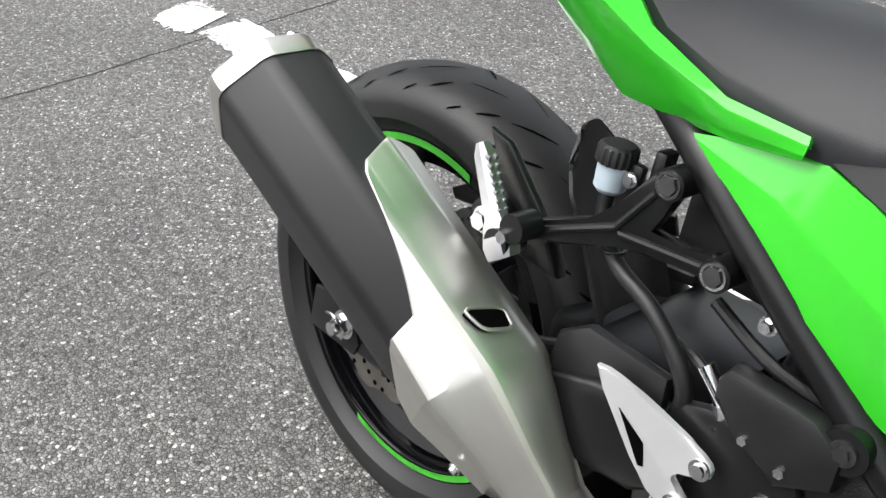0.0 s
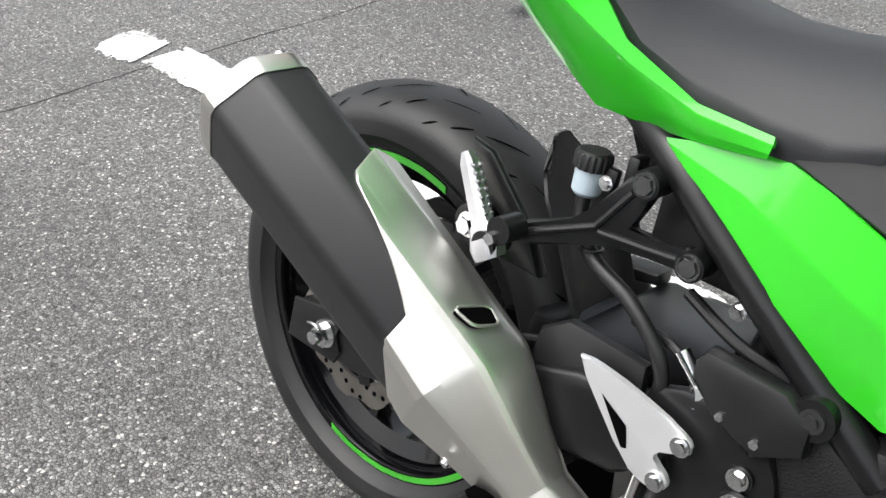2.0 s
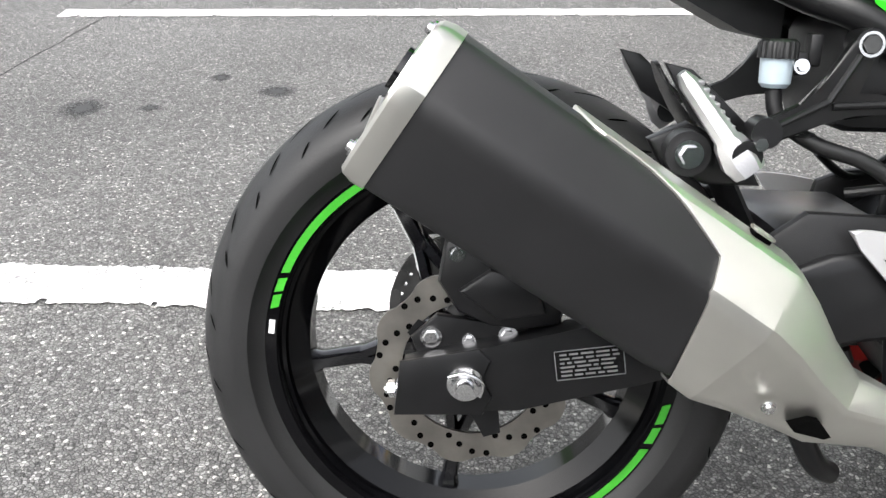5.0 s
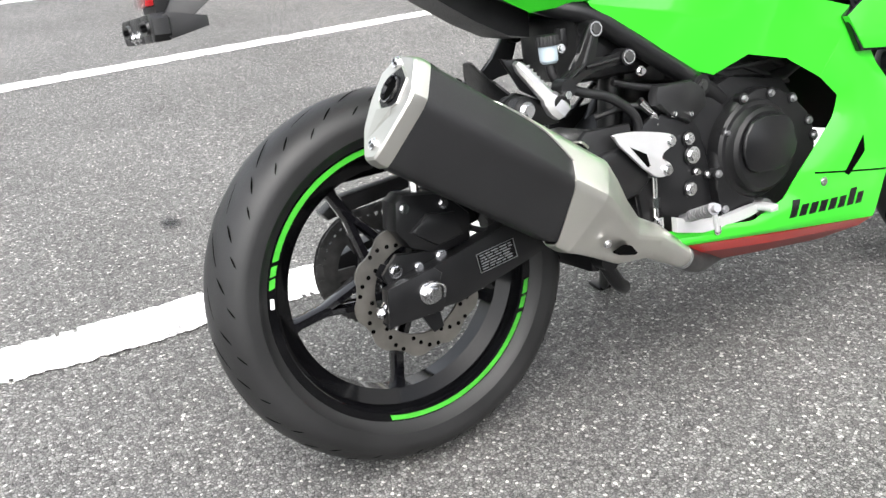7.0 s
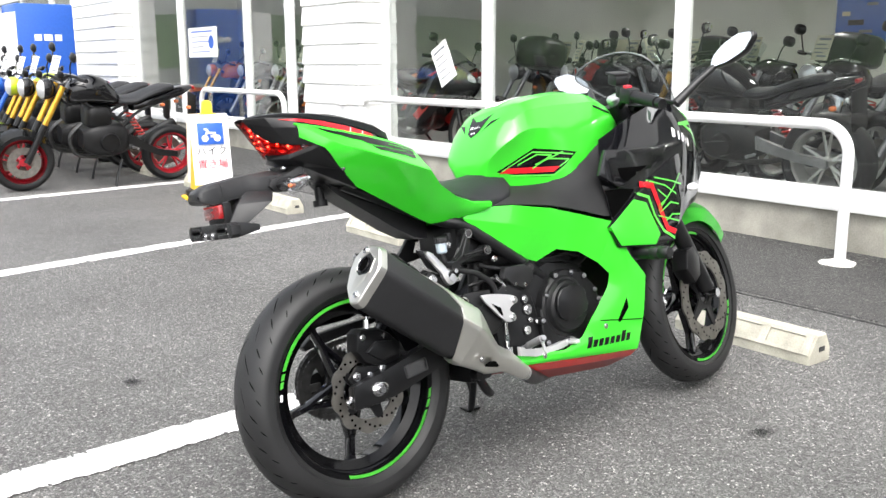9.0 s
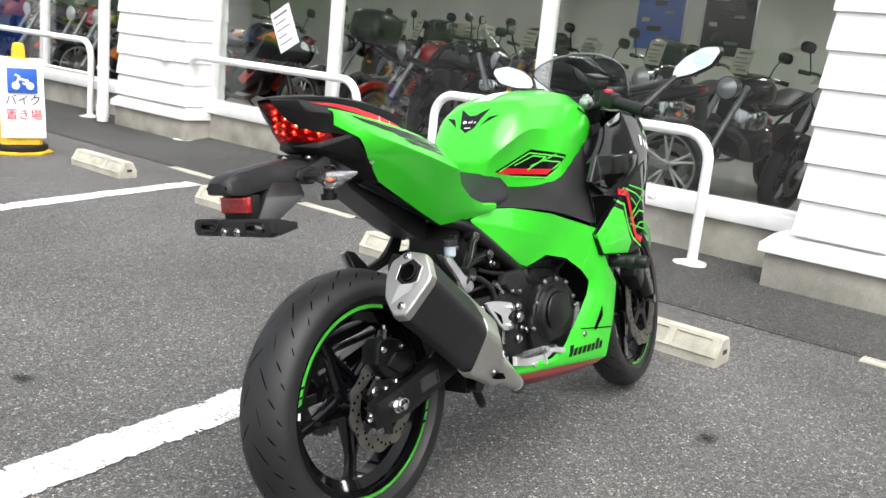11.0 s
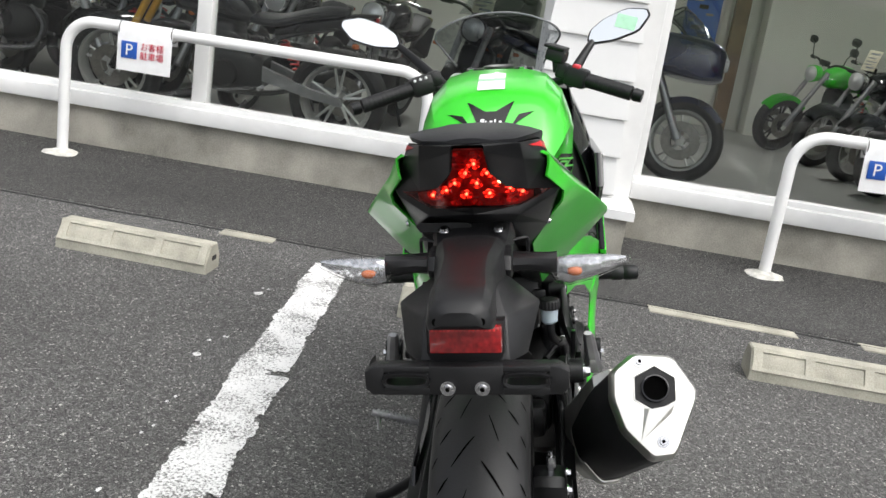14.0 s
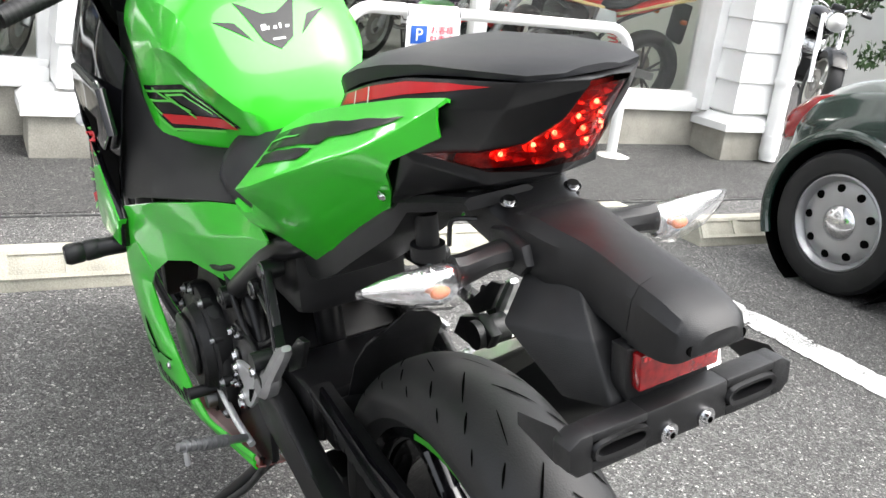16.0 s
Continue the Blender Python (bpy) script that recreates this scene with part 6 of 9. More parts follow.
for s in (1, -1):
    way = (0, s, 0)
    decal("decal", [(0.515, 0.776), (0.615, 0.829), (0.752, 0.808), (0.665, 0.748), (0.60, 0.757)], TANK, GRAPHIC_BLACK, bike, way)
    decal("decal", [(0.522, 0.772), (0.548, 0.784), (0.69, 0.773), (0.672, 0.760), (0.56, 0.768)], TANK, GRAPHIC_RED, bike, way, lift=0.0022)
    for line in (((0.53, 0.777), (0.612, 0.820), (0.735, 0.802)), ((0.575, 0.790), (0.625, 0.812), (0.665, 0.806), (0.618, 0.776)), ((0.625, 0.786), (0.70, 0.812)), ((0.56, 0.763), (0.672, 0.751), (0.70, 0.768)), ((0.69, 0.773), (0.718, 0.790), (0.655, 0.798))):
        ribbon("pinstripe", line, 0.0036, TANK, GRAPHIC_GREEN, bike, way)
    decal("decal", [(0.865, 0.938), (0.955, 0.915), (0.955, 0.909), (0.865, 0.930)], TANK, GRAPHIC_BLACK, bike, way)
# emblem field on the tank's rear slope, with plain bars for the script
down = (0, 0, -1)
decal("decal", [(0.570, 0.052), (0.550, 0.016), (0.550, -0.004), (0.570, -0.040), (0.522, -0.016), (0.512, 0.006), (0.522, 0.028)], TANK, GRAPHIC_BLACK, bike, down)
for s in (1, -1):
    decal("decal", [(0.553, 0.006 + s * 0.084), (0.545, 0.006 + s * 0.054), (0.523, 0.006 + s * 0.036)], TANK, GRAPHIC_BLACK, bike, down)
for k, (w, hh) in enumerate(((0.010, 0.010), (0.004, 0.006), (0.007, 0.005), (0.004, 0.009), (0.007, 0.005))):
    y = 0.026 - 0.0088 * k
    decal("script_bar", [(0.5315, y), (0.5315, y - w * 0.75), (0.5315 + hh * 0.6, y - w * 0.75 - 0.001), (0.5315 + hh * 0.6, y - 0.001)], TANK, WHITE, bike, down, lift=0.0022)
decal("script_bar", [(0.5225, 0.014), (0.5225, -0.004), (0.5205, -0.004), (0.5205, 0.014)], TANK, WHITE, bike, down, lift=0.0022)
for x0, x1, film in ((0.600, 0.643, WHITE), (0.646, 0.654, STICKER), (0.657, 0.700, WHITE)):
    decal("notice_sticker", [(x0, 0.034), (x1, 0.034), (x1, -0.020), (x0, -0.020)], TANK, film, bike, down, lift=0.0022)
bm = bmesh.new()
lathe(bm, [(0.0, 0.0), (0.034, 0.0), (0.036, -0.004), (0.034, -0.007), (0.02, -0.009), (0.0, -0.009)], 32, False)
bmesh.ops.transform(bm, matrix=Matrix.Translation((0.845, 0, 0.9885)) @ Matrix.Rotation(radians(90), 4, "X") @ Matrix.Rotation(radians(180), 4, "X"), verts=bm.verts[:])
part("filler_cap", bm, SATIN_BLACK, bike)

# dark covers between tank and side panels
bm = bmesh.new()
panel(bm, [
    [(0.50, -0.095, 0.725), (0.54, -0.072, 0.736), (0.60, -0.098, 0.732), (0.67, -0.134, 0.737), (0.765, -0.154, 0.776), (0.815, -0.152, 0.805), (0.86, -0.157, 0.835)],
    [(0.445, -0.108, 0.690), (0.50, -0.143, 0.686), (0.60, -0.186, 0.67), (0.70, -0.199, 0.645), (0.79, -0.208, 0.62), (0.84, -0.209, 0.64), (0.87, -0.195, 0.72)],
], 24, 6, 0.006, 0.003)
both("frame_cover", bm, GREY_PLASTIC, bike, "dark grey grained frame cover")

# green side covers and fairing legs
bm = bmesh.new()
skin_of(bm, (
    ((0.350, 0.113, 0.669), (0.352, 0.113, 0.666), (0.355, 0.111, 0.662)),
    ((0.438, 0.106, 0.688), (0.430, 0.119, 0.650), (0.420, 0.115, 0.617)),
    ((0.50, 0.142, 0.684), (0.49, 0.138, 0.635), (0.48, 0.119, 0.572)),
    ((0.545, 0.164, 0.674), (0.545, 0.151, 0.617), (0.54, 0.119, 0.538)),
    ((0.60, 0.186, 0.662), (0.60, 0.166, 0.608), (0.585, 0.119, 0.523)),
    ((0.66, 0.194, 0.645), (0.655, 0.178, 0.606), (0.628, 0.155, 0.550)),
    ((0.73, 0.205, 0.624), (0.715, 0.195, 0.586), (0.688, 0.178, 0.535)),
    ((0.80, 0.214, 0.603), (0.785, 0.212, 0.565), (0.748, 0.192, 0.495)),
), 1)
both("side_cover", bm, GREEN, bike, "glossy lime green side cover below the tank")
bm = bmesh.new()
panel(bm, [
    [(0.80, -0.214, 0.603), (0.86, -0.214, 0.50), (0.927, -0.206, 0.436), (0.905, -0.203, 0.33), (0.871, -0.195, 0.229), (0.65, -0.172, 0.246), (0.443, -0.148, 0.264)],
    [(0.776, -0.207, 0.55), (0.835, -0.212, 0.480), (0.842, -0.208, 0.42), (0.80, -0.204, 0.365), (0.745, -0.195, 0.288), (0.62, -0.178, 0.262), (0.443, -0.150, 0.278)],
    [(0.748, -0.192, 0.495), (0.788, -0.193, 0.458), (0.780, -0.190, 0.425), (0.742, -0.189, 0.385), (0.702, -0.186, 0.345), (0.668, -0.180, 0.303), (0.600, -0.174, 0.278), (0.444, -0.148, 0.292)],
], 36, 4, 0.003, 0.003, soft=False)
leg_r, leg_l = both("lower_cowl", bm, GREEN, bike, "glossy lime green lower cowl")
for s, o in ((1, leg_r), (-1, leg_l)):
    tgt = skin([o])
    for k in range(8):
        x0, z0, hh = 0.672 + 0.0208 * k, 0.2675 - 0.0006 * k, (0.030 if k in (0, 6) else 0.020)
        decal("name_bar", [(x0, z0), (x0 + 0.0155, z0), (x0 + 0.0155 + 0.30 * hh, z0 + hh), (x0 + 0.30 * hh, z0 + hh)], tgt, GRAPHIC_BLACK, bike, (0, s, 0))
    decal("decal", [(0.79, 0.325), (0.832, 0.385), (0.836, 0.355), (0.80, 0.318)], tgt, RECESS_SHADE, bike, (0, s, 0))
    decal("seam", [(0.727, 0.338), (0.905, 0.312), (0.905, 0.309), (0.727, 0.335)], tgt, RECESS_SHADE, bike, (0, s, 0))
    for x, z in ((0.53, 0.277), (0.745, 0.318)):
        hit, nrm, _, _ = tgt.ray_cast(Vector((x, -s * 1, z)), Vector((0, s, 0)))
        if hit is not None:
            bm = bmesh.new()
            bolt(bm, hit, (0, -s, 0), 0.006, 0.004, False)
            part("cowl_screw", bm, CHROME, bike)
bm = bmesh.new()
panel(bm, [
    [(0.873, -0.190, 0.227), (0.65, -0.168, 0.243), (0.45, -0.145, 0.262)],
    [(0.868, -0.165, 0.208), (0.65, -0.145, 0.222), (0.475, -0.125, 0.240)],
], 16, 2, 0, 0.003)
both("belly_trim", bm, RED, bike, "red lower edge of the cowl")
bm = bmesh.new()
panel(bm, [
    [(0.865, -0.165, 0.208), (0.65, -0.145, 0.222), (0.475, -0.125, 0.240)],
    [(0.84, -0.10, 0.178), (0.66, -0.09, 0.19), (0.52, -0.08, 0.205)],
], 16, 2, 0, 0.003)
both("belly_pan", bm, MAROON, bike)

# black upper fairing
bm = bmesh.new()
panel(bm, [
    [(0.845, -0.158, 0.835), (0.96, -0.168, 0.886), (1.07, -0.162, 0.922), (1.18, -0.150, 0.940), (1.31, -0.118, 0.895), (1.43, -0.062, 0.815), (1.485, -0.004, 0.77)],
    [(0.785, -0.196, 0.735), (0.90, -0.208, 0.765), (1.05, -0.212, 0.795), (1.19, -0.195, 0.805), (1.30, -0.150, 0.785), (1.43, -0.075, 0.71), (1.475, -0.004, 0.68)],
    [(0.800, -0.214, 0.604), (0.88, -0.219, 0.600), (0.98, -0.219, 0.590), (1.11, -0.198, 0.556), (1.20, -0.168, 0.60), (1.37, -0.085, 0.62), (1.43, -0.004, 0.62)],
], 30, 6, 0.003, 0.003, soft=False)
up_r, up_l = both("upper_fairing", bm, GLOSS_BLACK, bike, "gloss black upper fairing with green and red graphics")
def swept(x, y, z):
    """Follows the fairing's inward sweep towards the nose."""
    return x, y + math.copysign(1.15 * max(0.0, x - 1.0) ** 2, -y), z


bm = bmesh.new()
prism(bm, [(0.800, 0.802), (1.075, 0.800), (1.045, 0.762), (0.985, 0.737), (0.925, 0.737), (0.868, 0.699), (0.833, 0.693), (0.762, 0.733)], -0.2235, -0.204, 0.006, "xz", swept)
scoop_r, scoop_l = both("air_scoop", bm, GLOSS_BLACK, bike, "gloss black faceted air scoop")
bm = bmesh.new()
prism(bm, [(0.776, 0.590), (0.835, 0.628), (0.892, 0.667), (0.985, 0.713), (1.076, 0.753), (1.145, 0.775), (1.178, 0.70), (1.150, 0.645), (1.09, 0.569), (1.054, 0.520), (0.985, 0.513), (0.809, 0.528)], -0.2265, -0.212, 0.003, "xz", swept)
graphic_r, graphic_l = both("graphic_panel", bm, GLOSS_BLACK, bike, "gloss black side panel with green and red graphics")
bm = bmesh.new()
prism(bm, [(0.776, 0.588), (0.888, 0.655), (0.938, 0.642), (0.962, 0.590), (0.987, 0.545), (0.961, 0.517), (0.812, 0.532)], -0.2295, -0.214, 0.003)
patch_r, patch_l = both("fairing_panel", bm, GREEN, bike, "lime green fairing insert")
for s, o, g, c in ((1, up_r, graphic_r, scoop_r), (-1, up_l, graphic_l, scoop_l)):
    tgt, way = skin([o, g]), (0, s, 0)
    # dark films on the skin paint in the shade of the vents
    decal("vent_shade", [(0.758, 0.655), (0.785, 0.690), (0.850, 0.690), (0.905, 0.684), (0.872, 0.656), (0.806, 0.612)], skin([o]), RECESS_SHADE, bike, way)
    decal("vent_shade", [(0.835, 0.748), (0.965, 0.746), (0.915, 0.735), (0.868, 0.707), (0.843, 0.722)], skin([c]), RECESS_SHADE, bike, way)
    ribbon("stripe", ((0.935, 0.694), (0.978, 0.687), (1.003, 0.624), (1.029, 0.557), (1.070, 0.541)), 0.0175, tgt, GRAPHIC_RED, bike, way)
    for line, w in ((((0.905, 0.670), (0.956, 0.656), (0.976, 0.601), (1.008, 0.553), (1.052, 0.527)), 0.008), (((0.991, 0.710), (1.135, 0.680)), 0.0042), (((0.96, 0.703), (1.04, 0.682), (1.092, 0.653)), 0.0042), (((1.135, 0.712), (0.997, 0.612)), 0.0042), (((1.005, 0.672), (1.045, 0.645), (1.0, 0.624)), 0.0042), (((0.995, 0.597), (1.091, 0.572)), 0.0042), (((1.001, 0.605), (1.059, 0.631), (1.10, 0.622)), 0.0042), (((1.02, 0.575), (1.06, 0.595), (1.10, 0.592)), 0.0042)):
        ribbon("pinstripe", line, w, tgt, GRAPHIC_GREEN, bike, way)
    for k, (x, z) in enumerate(((1.138, 0.836), (1.166, 0.828), (1.184, 0.821), (1.205, 0.813), (1.222, 0.806))):
        w = 0.012 if k in (0, 2, 4) else 0.005
        decal("script_bar", [(x - 0.006, z - 0.013), (x + 0.5 * w - 0.004, z - 0.016), (x + w - 0.002, z - 0.012), (x + w + 0.007, z + 0.009), (x + 0.7 * w + 0.005, z + 0.012), (x + 0.005, z + (0.017 if k == 0 else 0.011))], tgt, WHITE, bike, way, cuts=2)
    decal("decal", [(1.250, 0.914), (1.270, 0.912), (1.352, 0.878), (1.360, 0.856), (1.328, 0.866)], tgt, GRAPHIC_GREEN, bike, way)
    decal("decal", [(1.190, 0.857), (1.196, 0.866), (1.330, 0.878), (1.345, 0.862), (1.250, 0.858)], tgt, GRAPHIC_GREEN, bike, way)
    decal("decal", [(1.225, 0.862), (1.250, 0.862), (1.318, 0.842), (1.352, 0.850), (1.372, 0.822), (1.366, 0.780), (1.325, 0.806), (1.300, 0.832)], tgt, GRAPHIC_GREEN, bike, way)
# nose, instrument cover and screen
bm = bmesh.new()
panel(bm, [
    [(1.06, 0.155, 0.925), (1.05, 0.0, 0.945), (1.06, -0.155, 0.925)],
    [(1.20, 0.150, 0.935), (1.22, 0.0, 0.965), (1.20, -0.150, 0.935)],
    [(1.33, 0.110, 0.885), (1.36, 0.0, 0.905), (1.33, -0.110, 0.885)],
    [(1.44, 0.055, 0.80), (1.485, 0.0, 0.77), (1.44, -0.055, 0.80)],
], 16, 4, 0, 0.003)
part("nose_cowl", bm, SATIN_BLACK, bike)
bm = bmesh.new()
prism(bm, [(-0.085, 0.950), (-0.072, 0.978), (0.072, 0.978), (0.085, 0.950), (0.06, 0.935), (-0.06, 0.935)], 1.095, 1.135, 0.008, "yz")
part("instrument_panel", bm, SATIN_BLACK, bike)
# windscreen: flared at the shoulders, drawn in where it meets the nose
def arch(half, n=6):
    """Mirrors one side's points about the screen's middle and smooths them."""
    mid = 0.016
    pts = [(x, mid + y, z) for x, y, z in half] + [(x, mid - y, z) for x, y, z in half[-2::-1]]
    return smooth_line(pts, n)


rear_edge = arch([(1.262, 0.116, 0.980), (1.198, 0.142, 1.022), (1.146, 0.157, 1.056), (1.130, 0.128, 1.084), (1.134, 0.064, 1.106), (1.138, 0.0, 1.112)])
front_edge = arch([(1.275, 0.118, 0.968), (1.300, 0.108, 0.950), (1.335, 0.090, 0.925), (1.365, 0.066, 0.900), (1.392, 0.034, 0.878), (1.402, 0.0, 0.870)])
bm = bmesh.new()
rows = []
for j in range(11):
    t = j / 10
    rows.append([bm.verts.new(Vector(p).lerp(Vector(q), t) + Vector((0.55, 0, 0.83)) * (0.030 * math.sin(math.pi * t) * (1 - abs(2 * k / (len(rear_edge) - 1) - 1) ** 2))) for k, (p, q) in enumerate(zip(rear_edge, front_edge))])
for p, q in zip(rows, rows[1:]):
    for k in range(len(p) - 1):
        bm.faces.new((p[k], p[k + 1], q[k + 1], q[k]))
bmesh.ops.solidify(bm, geom=bm.faces[:], thickness=0.003)
screen = part("windscreen", bm, SMOKED_SCREEN, bike, "lightly smoked clear windscreen")
screen.visible_shadow = False
bm = bmesh.new()
tube(bm, rear_edge, 0.0026, 8, 1)
part("screen_rim", bm, SCREEN_RIM, bike, "grey polished rim of the windscreen")
# front indicators and headlight corner
for s in (1, -1):
    bm = bmesh.new()
    bmesh.ops.create_uvsphere(bm, u_segments=16, v_segments=10, radius=1, matrix=Matrix.Translation((1.20, s * 0.200, 0.665)) @ Matrix.Diagonal((0.026, 0.012, 0.013, 1)))
    part("front_indicator", bm, CLEAR_LENS, bike)
    bm = bmesh.new()
    cyl(bm, (0.90, s * 0.20, 0.50), (0.912, s * 0.262, 0.498), 0.017, seg=20)
    part("slider_stem", bm, SATIN_BLACK, bike)
    bm = bmesh.new()
    lathe(bm, [(0.0, -0.034), (0.015, -0.034), (0.0185, -0.028), (0.0192, -0.004), (0.017, 0.0), (0.0192, 0.004), (0.0196, 0.026), (0.016, 0.033), (0.0, 0.033)], 28, False)
    bmesh.ops.transform(bm, matrix=Matrix.Translation((0.912, s * 0.278, 0.498)), verts=bm.verts[:])
    part("frame_slider", bm, PLASTIC, bike, "black crash protector bobbin")

# -- mirrors --
for s, c in ((-1, Vector((1.338, -0.304, 1.062))), (1, Vector((1.350, 0.378, 1.070)))):
    mr = holder("mirror", bike, label="black rear-view mirror with pale green sticker" if s < 0 else "black rear-view mirror")
    out = [(s * y, z) for y, z in ((-0.083, -0.028), (-0.072, -0.036), (-0.015, -0.031), (0.050, -0.012), (0.078, 0.020), (0.072, 0.034), (0.020, 0.038), (-0.040, 0.018), (-0.075, -0.006))]
    turn = Matrix.Translation(c) @ Matrix.Rotation(radians(s * 8), 4, "Z") @ Matrix.Rotation(radians(13), 4, "Y")
    bm = bmesh.new()
    smooth = rounded([(y, z * 1.22) for y, z in out], 2, 0.13)
    loft(bm, [[(x, y * k, z * k) for y, z in smooth] for x, k in ((-0.012, 0.99), (-0.008, 1.04), (0.006, 1.03), (0.022, 0.8), (0.032, 0.4))])
    bmesh.ops.transform(bm, matrix=turn, verts=bm.verts[:])
    part("shell", bm, SATIN_BLACK, mr)
    bm = bmesh.new()
    loft(bm, [[(x, y * 0.97, z * 0.95) for y, z in smooth] for x in (-0.0145, -0.0115)])
    bmesh.ops.transform(bm, matrix=turn, verts=bm.verts[:])
    part("glass", bm, MIRROR, mr)
    if s < 0:
        bm = bmesh.new()
        box(bm, (-0.0155, 0.018 * s, 0.008), (0.001, 0.054, 0.036), 0, Matrix.Rotation(radians(16), 4, "X"))
        bmesh.ops.transform(bm, matrix=turn, verts=bm.verts[:])
        part("sticker", bm, STICKER, mr)
    foot = Vector((1.215, s * 0.160, 0.925))
    inner = turn @ Vector((0.012, s * -0.062, -0.018))
    bm = bmesh.new()
    tube(bm, [foot, foot.lerp(inner, 0.5) + Vector((0, 0, 0.004)), inner], lambda t: 0.016 - 0.008 * t, 12)
    part("stalk", bm, SATIN_BLACK, mr)

# -- handlebars, turned with the fork --
bars = holder("handlebar", bike, label="black clip-on handlebars with rubber grips")
for s, end, inn in ((-1, Vector((0.938, -0.322, 0.908)), Vector((0.990, -0.148, 0.964))), (1, Vector((0.908, 0.351, 0.904)), Vector((0.985, 0.165, 0.957)))):
    d = (end - inn).normalized()
    L = (end - inn).length
    bm = bmesh.new()
    gu = d.orthogonal().normalized()
    gv = d.cross(gu)
    rings = []
    for k in range(int((L - 0.077) / 0.0055)):
        for e in (0.0, 0.0050):
            c = inn + d * (0.055 + 0.0055 * k + e)
            r = 0.0174 if k % 2 else 0.0170
            rings.append([c + (gu * math.cos(a) + gv * math.sin(a)) * r for a in (2 * math.pi * j / 20 for j in range(20))])
    loft(bm, rings)
    part("grip", bm, RUBBER, bars, "ribbed black rubber grip")
    bm = bmesh.new()
    cyl(bm, inn + d * (L - 0.022), inn + d * (L - 0.018), 0.014, seg=20)
    cyl(bm, inn + d * (L - 0.018), inn + d * L, 0.016, 0.0145, seg=20)
    part("bar_end", bm, SATIN_BLACK, bars)
    bm = bmesh.new()
    q = d.to_track_quat("X", "Z").to_matrix().to_4x4()
    box(bm, inn + d * 0.03, (0.055, 0.042, 0.046), 0.009, q)
    box(bm, inn + d * -0.005 + Vector((0, 0, 0.006)), (0.028, 0.034, 0.036), 0.006, q)
    part("switch_box", bm, PLASTIC, bars)
    bm = bmesh.new()
    if s < 0:
        box(bm, inn + d * 0.03 + Vector((-0.006, 0, 0.0245)), (0.018, 0.022, 0.010), 0.003, q)
        part("stop_switch", bm, RED_SWITCH, bars)
    else:
        for k in range(3):
            bmesh.ops.create_uvsphere(bm, u_segments=10, v_segments=6, radius=0.005, matrix=Matrix.Translation(inn + d * (0.016 + 0.014 * k) + Vector((-0.018, 0, 0.015))))
        tagged(part("switch_button", bm, SILVER, bars), kind="stuff")
    # lever and its perch
    bm = bmesh.new()
    fwd = Vector((1, 0, 0)) - d * d.x
    fwd.normalize()
    tube(bm, [inn + fwd * 0.03 + d * 0.0, inn + fwd * 0.06 + d * 0.04, inn + fwd * 0.055 + d * 0.10, inn + fwd * 0.06 + d * 0.165], lambda t: 0.008 - 0.002 * t, 10)
    part("lever", bm, SATIN_BLACK, bars)
    bm = bmesh.new()
    if s < 0:
        box(bm, inn + Vector((0.004, 0.018, 0.044)), (0.046, 0.050, 0.030), 0.007, q)
        box(bm, inn + Vector((0.004, 0.018, 0.062)), (0.050, 0.055, 0.008), 0.003, q)
        cyl(bm, inn + Vector((0.004, 0.016, 0.004)), inn + Vector((0.004, 0.018, 0.034)), 0.012, seg=16)
        part("front_reservoir", bm, PLASTIC, bars)
    # fork leg clamp, alloy stanchion and cap
    top = Vector((1.024, -0.076, 0.958)) if s < 0 else Vector((0.992, 0.107, 0.958))
    axle = STEER @ Vector((1.352, s * 0.090, 0.32))
    bm = bmesh.new()
    cyl(bm, top, top.lerp(axle, 0.52), 0.0205, seg=22)
    part("stanchion", bm, ALUMINIUM, bars)
    bm = bmesh.new()
    cyl(bm, top.lerp(axle, 0.46), axle, 0.027, 0.026, seg=22)
    cyl(bm, top.lerp(axle, 0.44), top.lerp(axle, 0.48), 0.030, seg=22)
    part("fork_leg", bm, SATIN_BLACK, bars)
    bm = bmesh.new()
    lathe(bm, [(0.0, 0.008), (0.009, 0.008), (0.010, 0.012), (0.0165, 0.010), (0.0195, 0.005), (0.0200, -0.004), (0.0, -0.004)], 28, False)
    bmesh.ops.transform(bm, matrix=Matrix.Translation(top) @ (top - axle).to_track_quat("Y", "Z").to_matrix().to_4x4(), verts=bm.verts[:])
    part("fork_cap", bm, SILVER, bars, "round silver fork cap")
    bm = bmesh.new()
    cyl(bm, top + Vector((0.06, -s * 0.030, 0.002)), top + Vector((0.055, -s * 0.030, 0.024)), 0.013, 0.011, seg=6)
    part("yoke_bolt", bm, CHROME, bars)
    bm = bmesh.new()
    cyl(bm, top.lerp(axle, 0.02), top.lerp(axle, 0.09), 0.030, seg=22)
    tube(bm, [top.lerp(axle, 0.05), inn + d * 0.02], 0.011, 14, 1)
    part("clamp", bm, SATIN_BLACK, bars)
bm = bmesh.new()
box(bm, STEER @ Vector((1.085, 0, 0.925)), (0.07, 0.23, 0.03), 0.012, Matrix.Rotation(radians(8.5), 4, "Z"))
part("top_yoke", bm, SATIN_BLACK, bars)
bm = bmesh.new()
cyl(bm, STEER @ Vector((1.372, -0.115, 0.30)), STEER @ Vector((1.372, 0.115, 0.30)), 0.012, seg=18)
cyl(bm, STEER @ Vector((1.372, -0.118, 0.30)), STEER @ Vector((1.372, -0.104, 0.30)), 0.016, seg=6)
part("front_axle", bm, CHROME, bike)
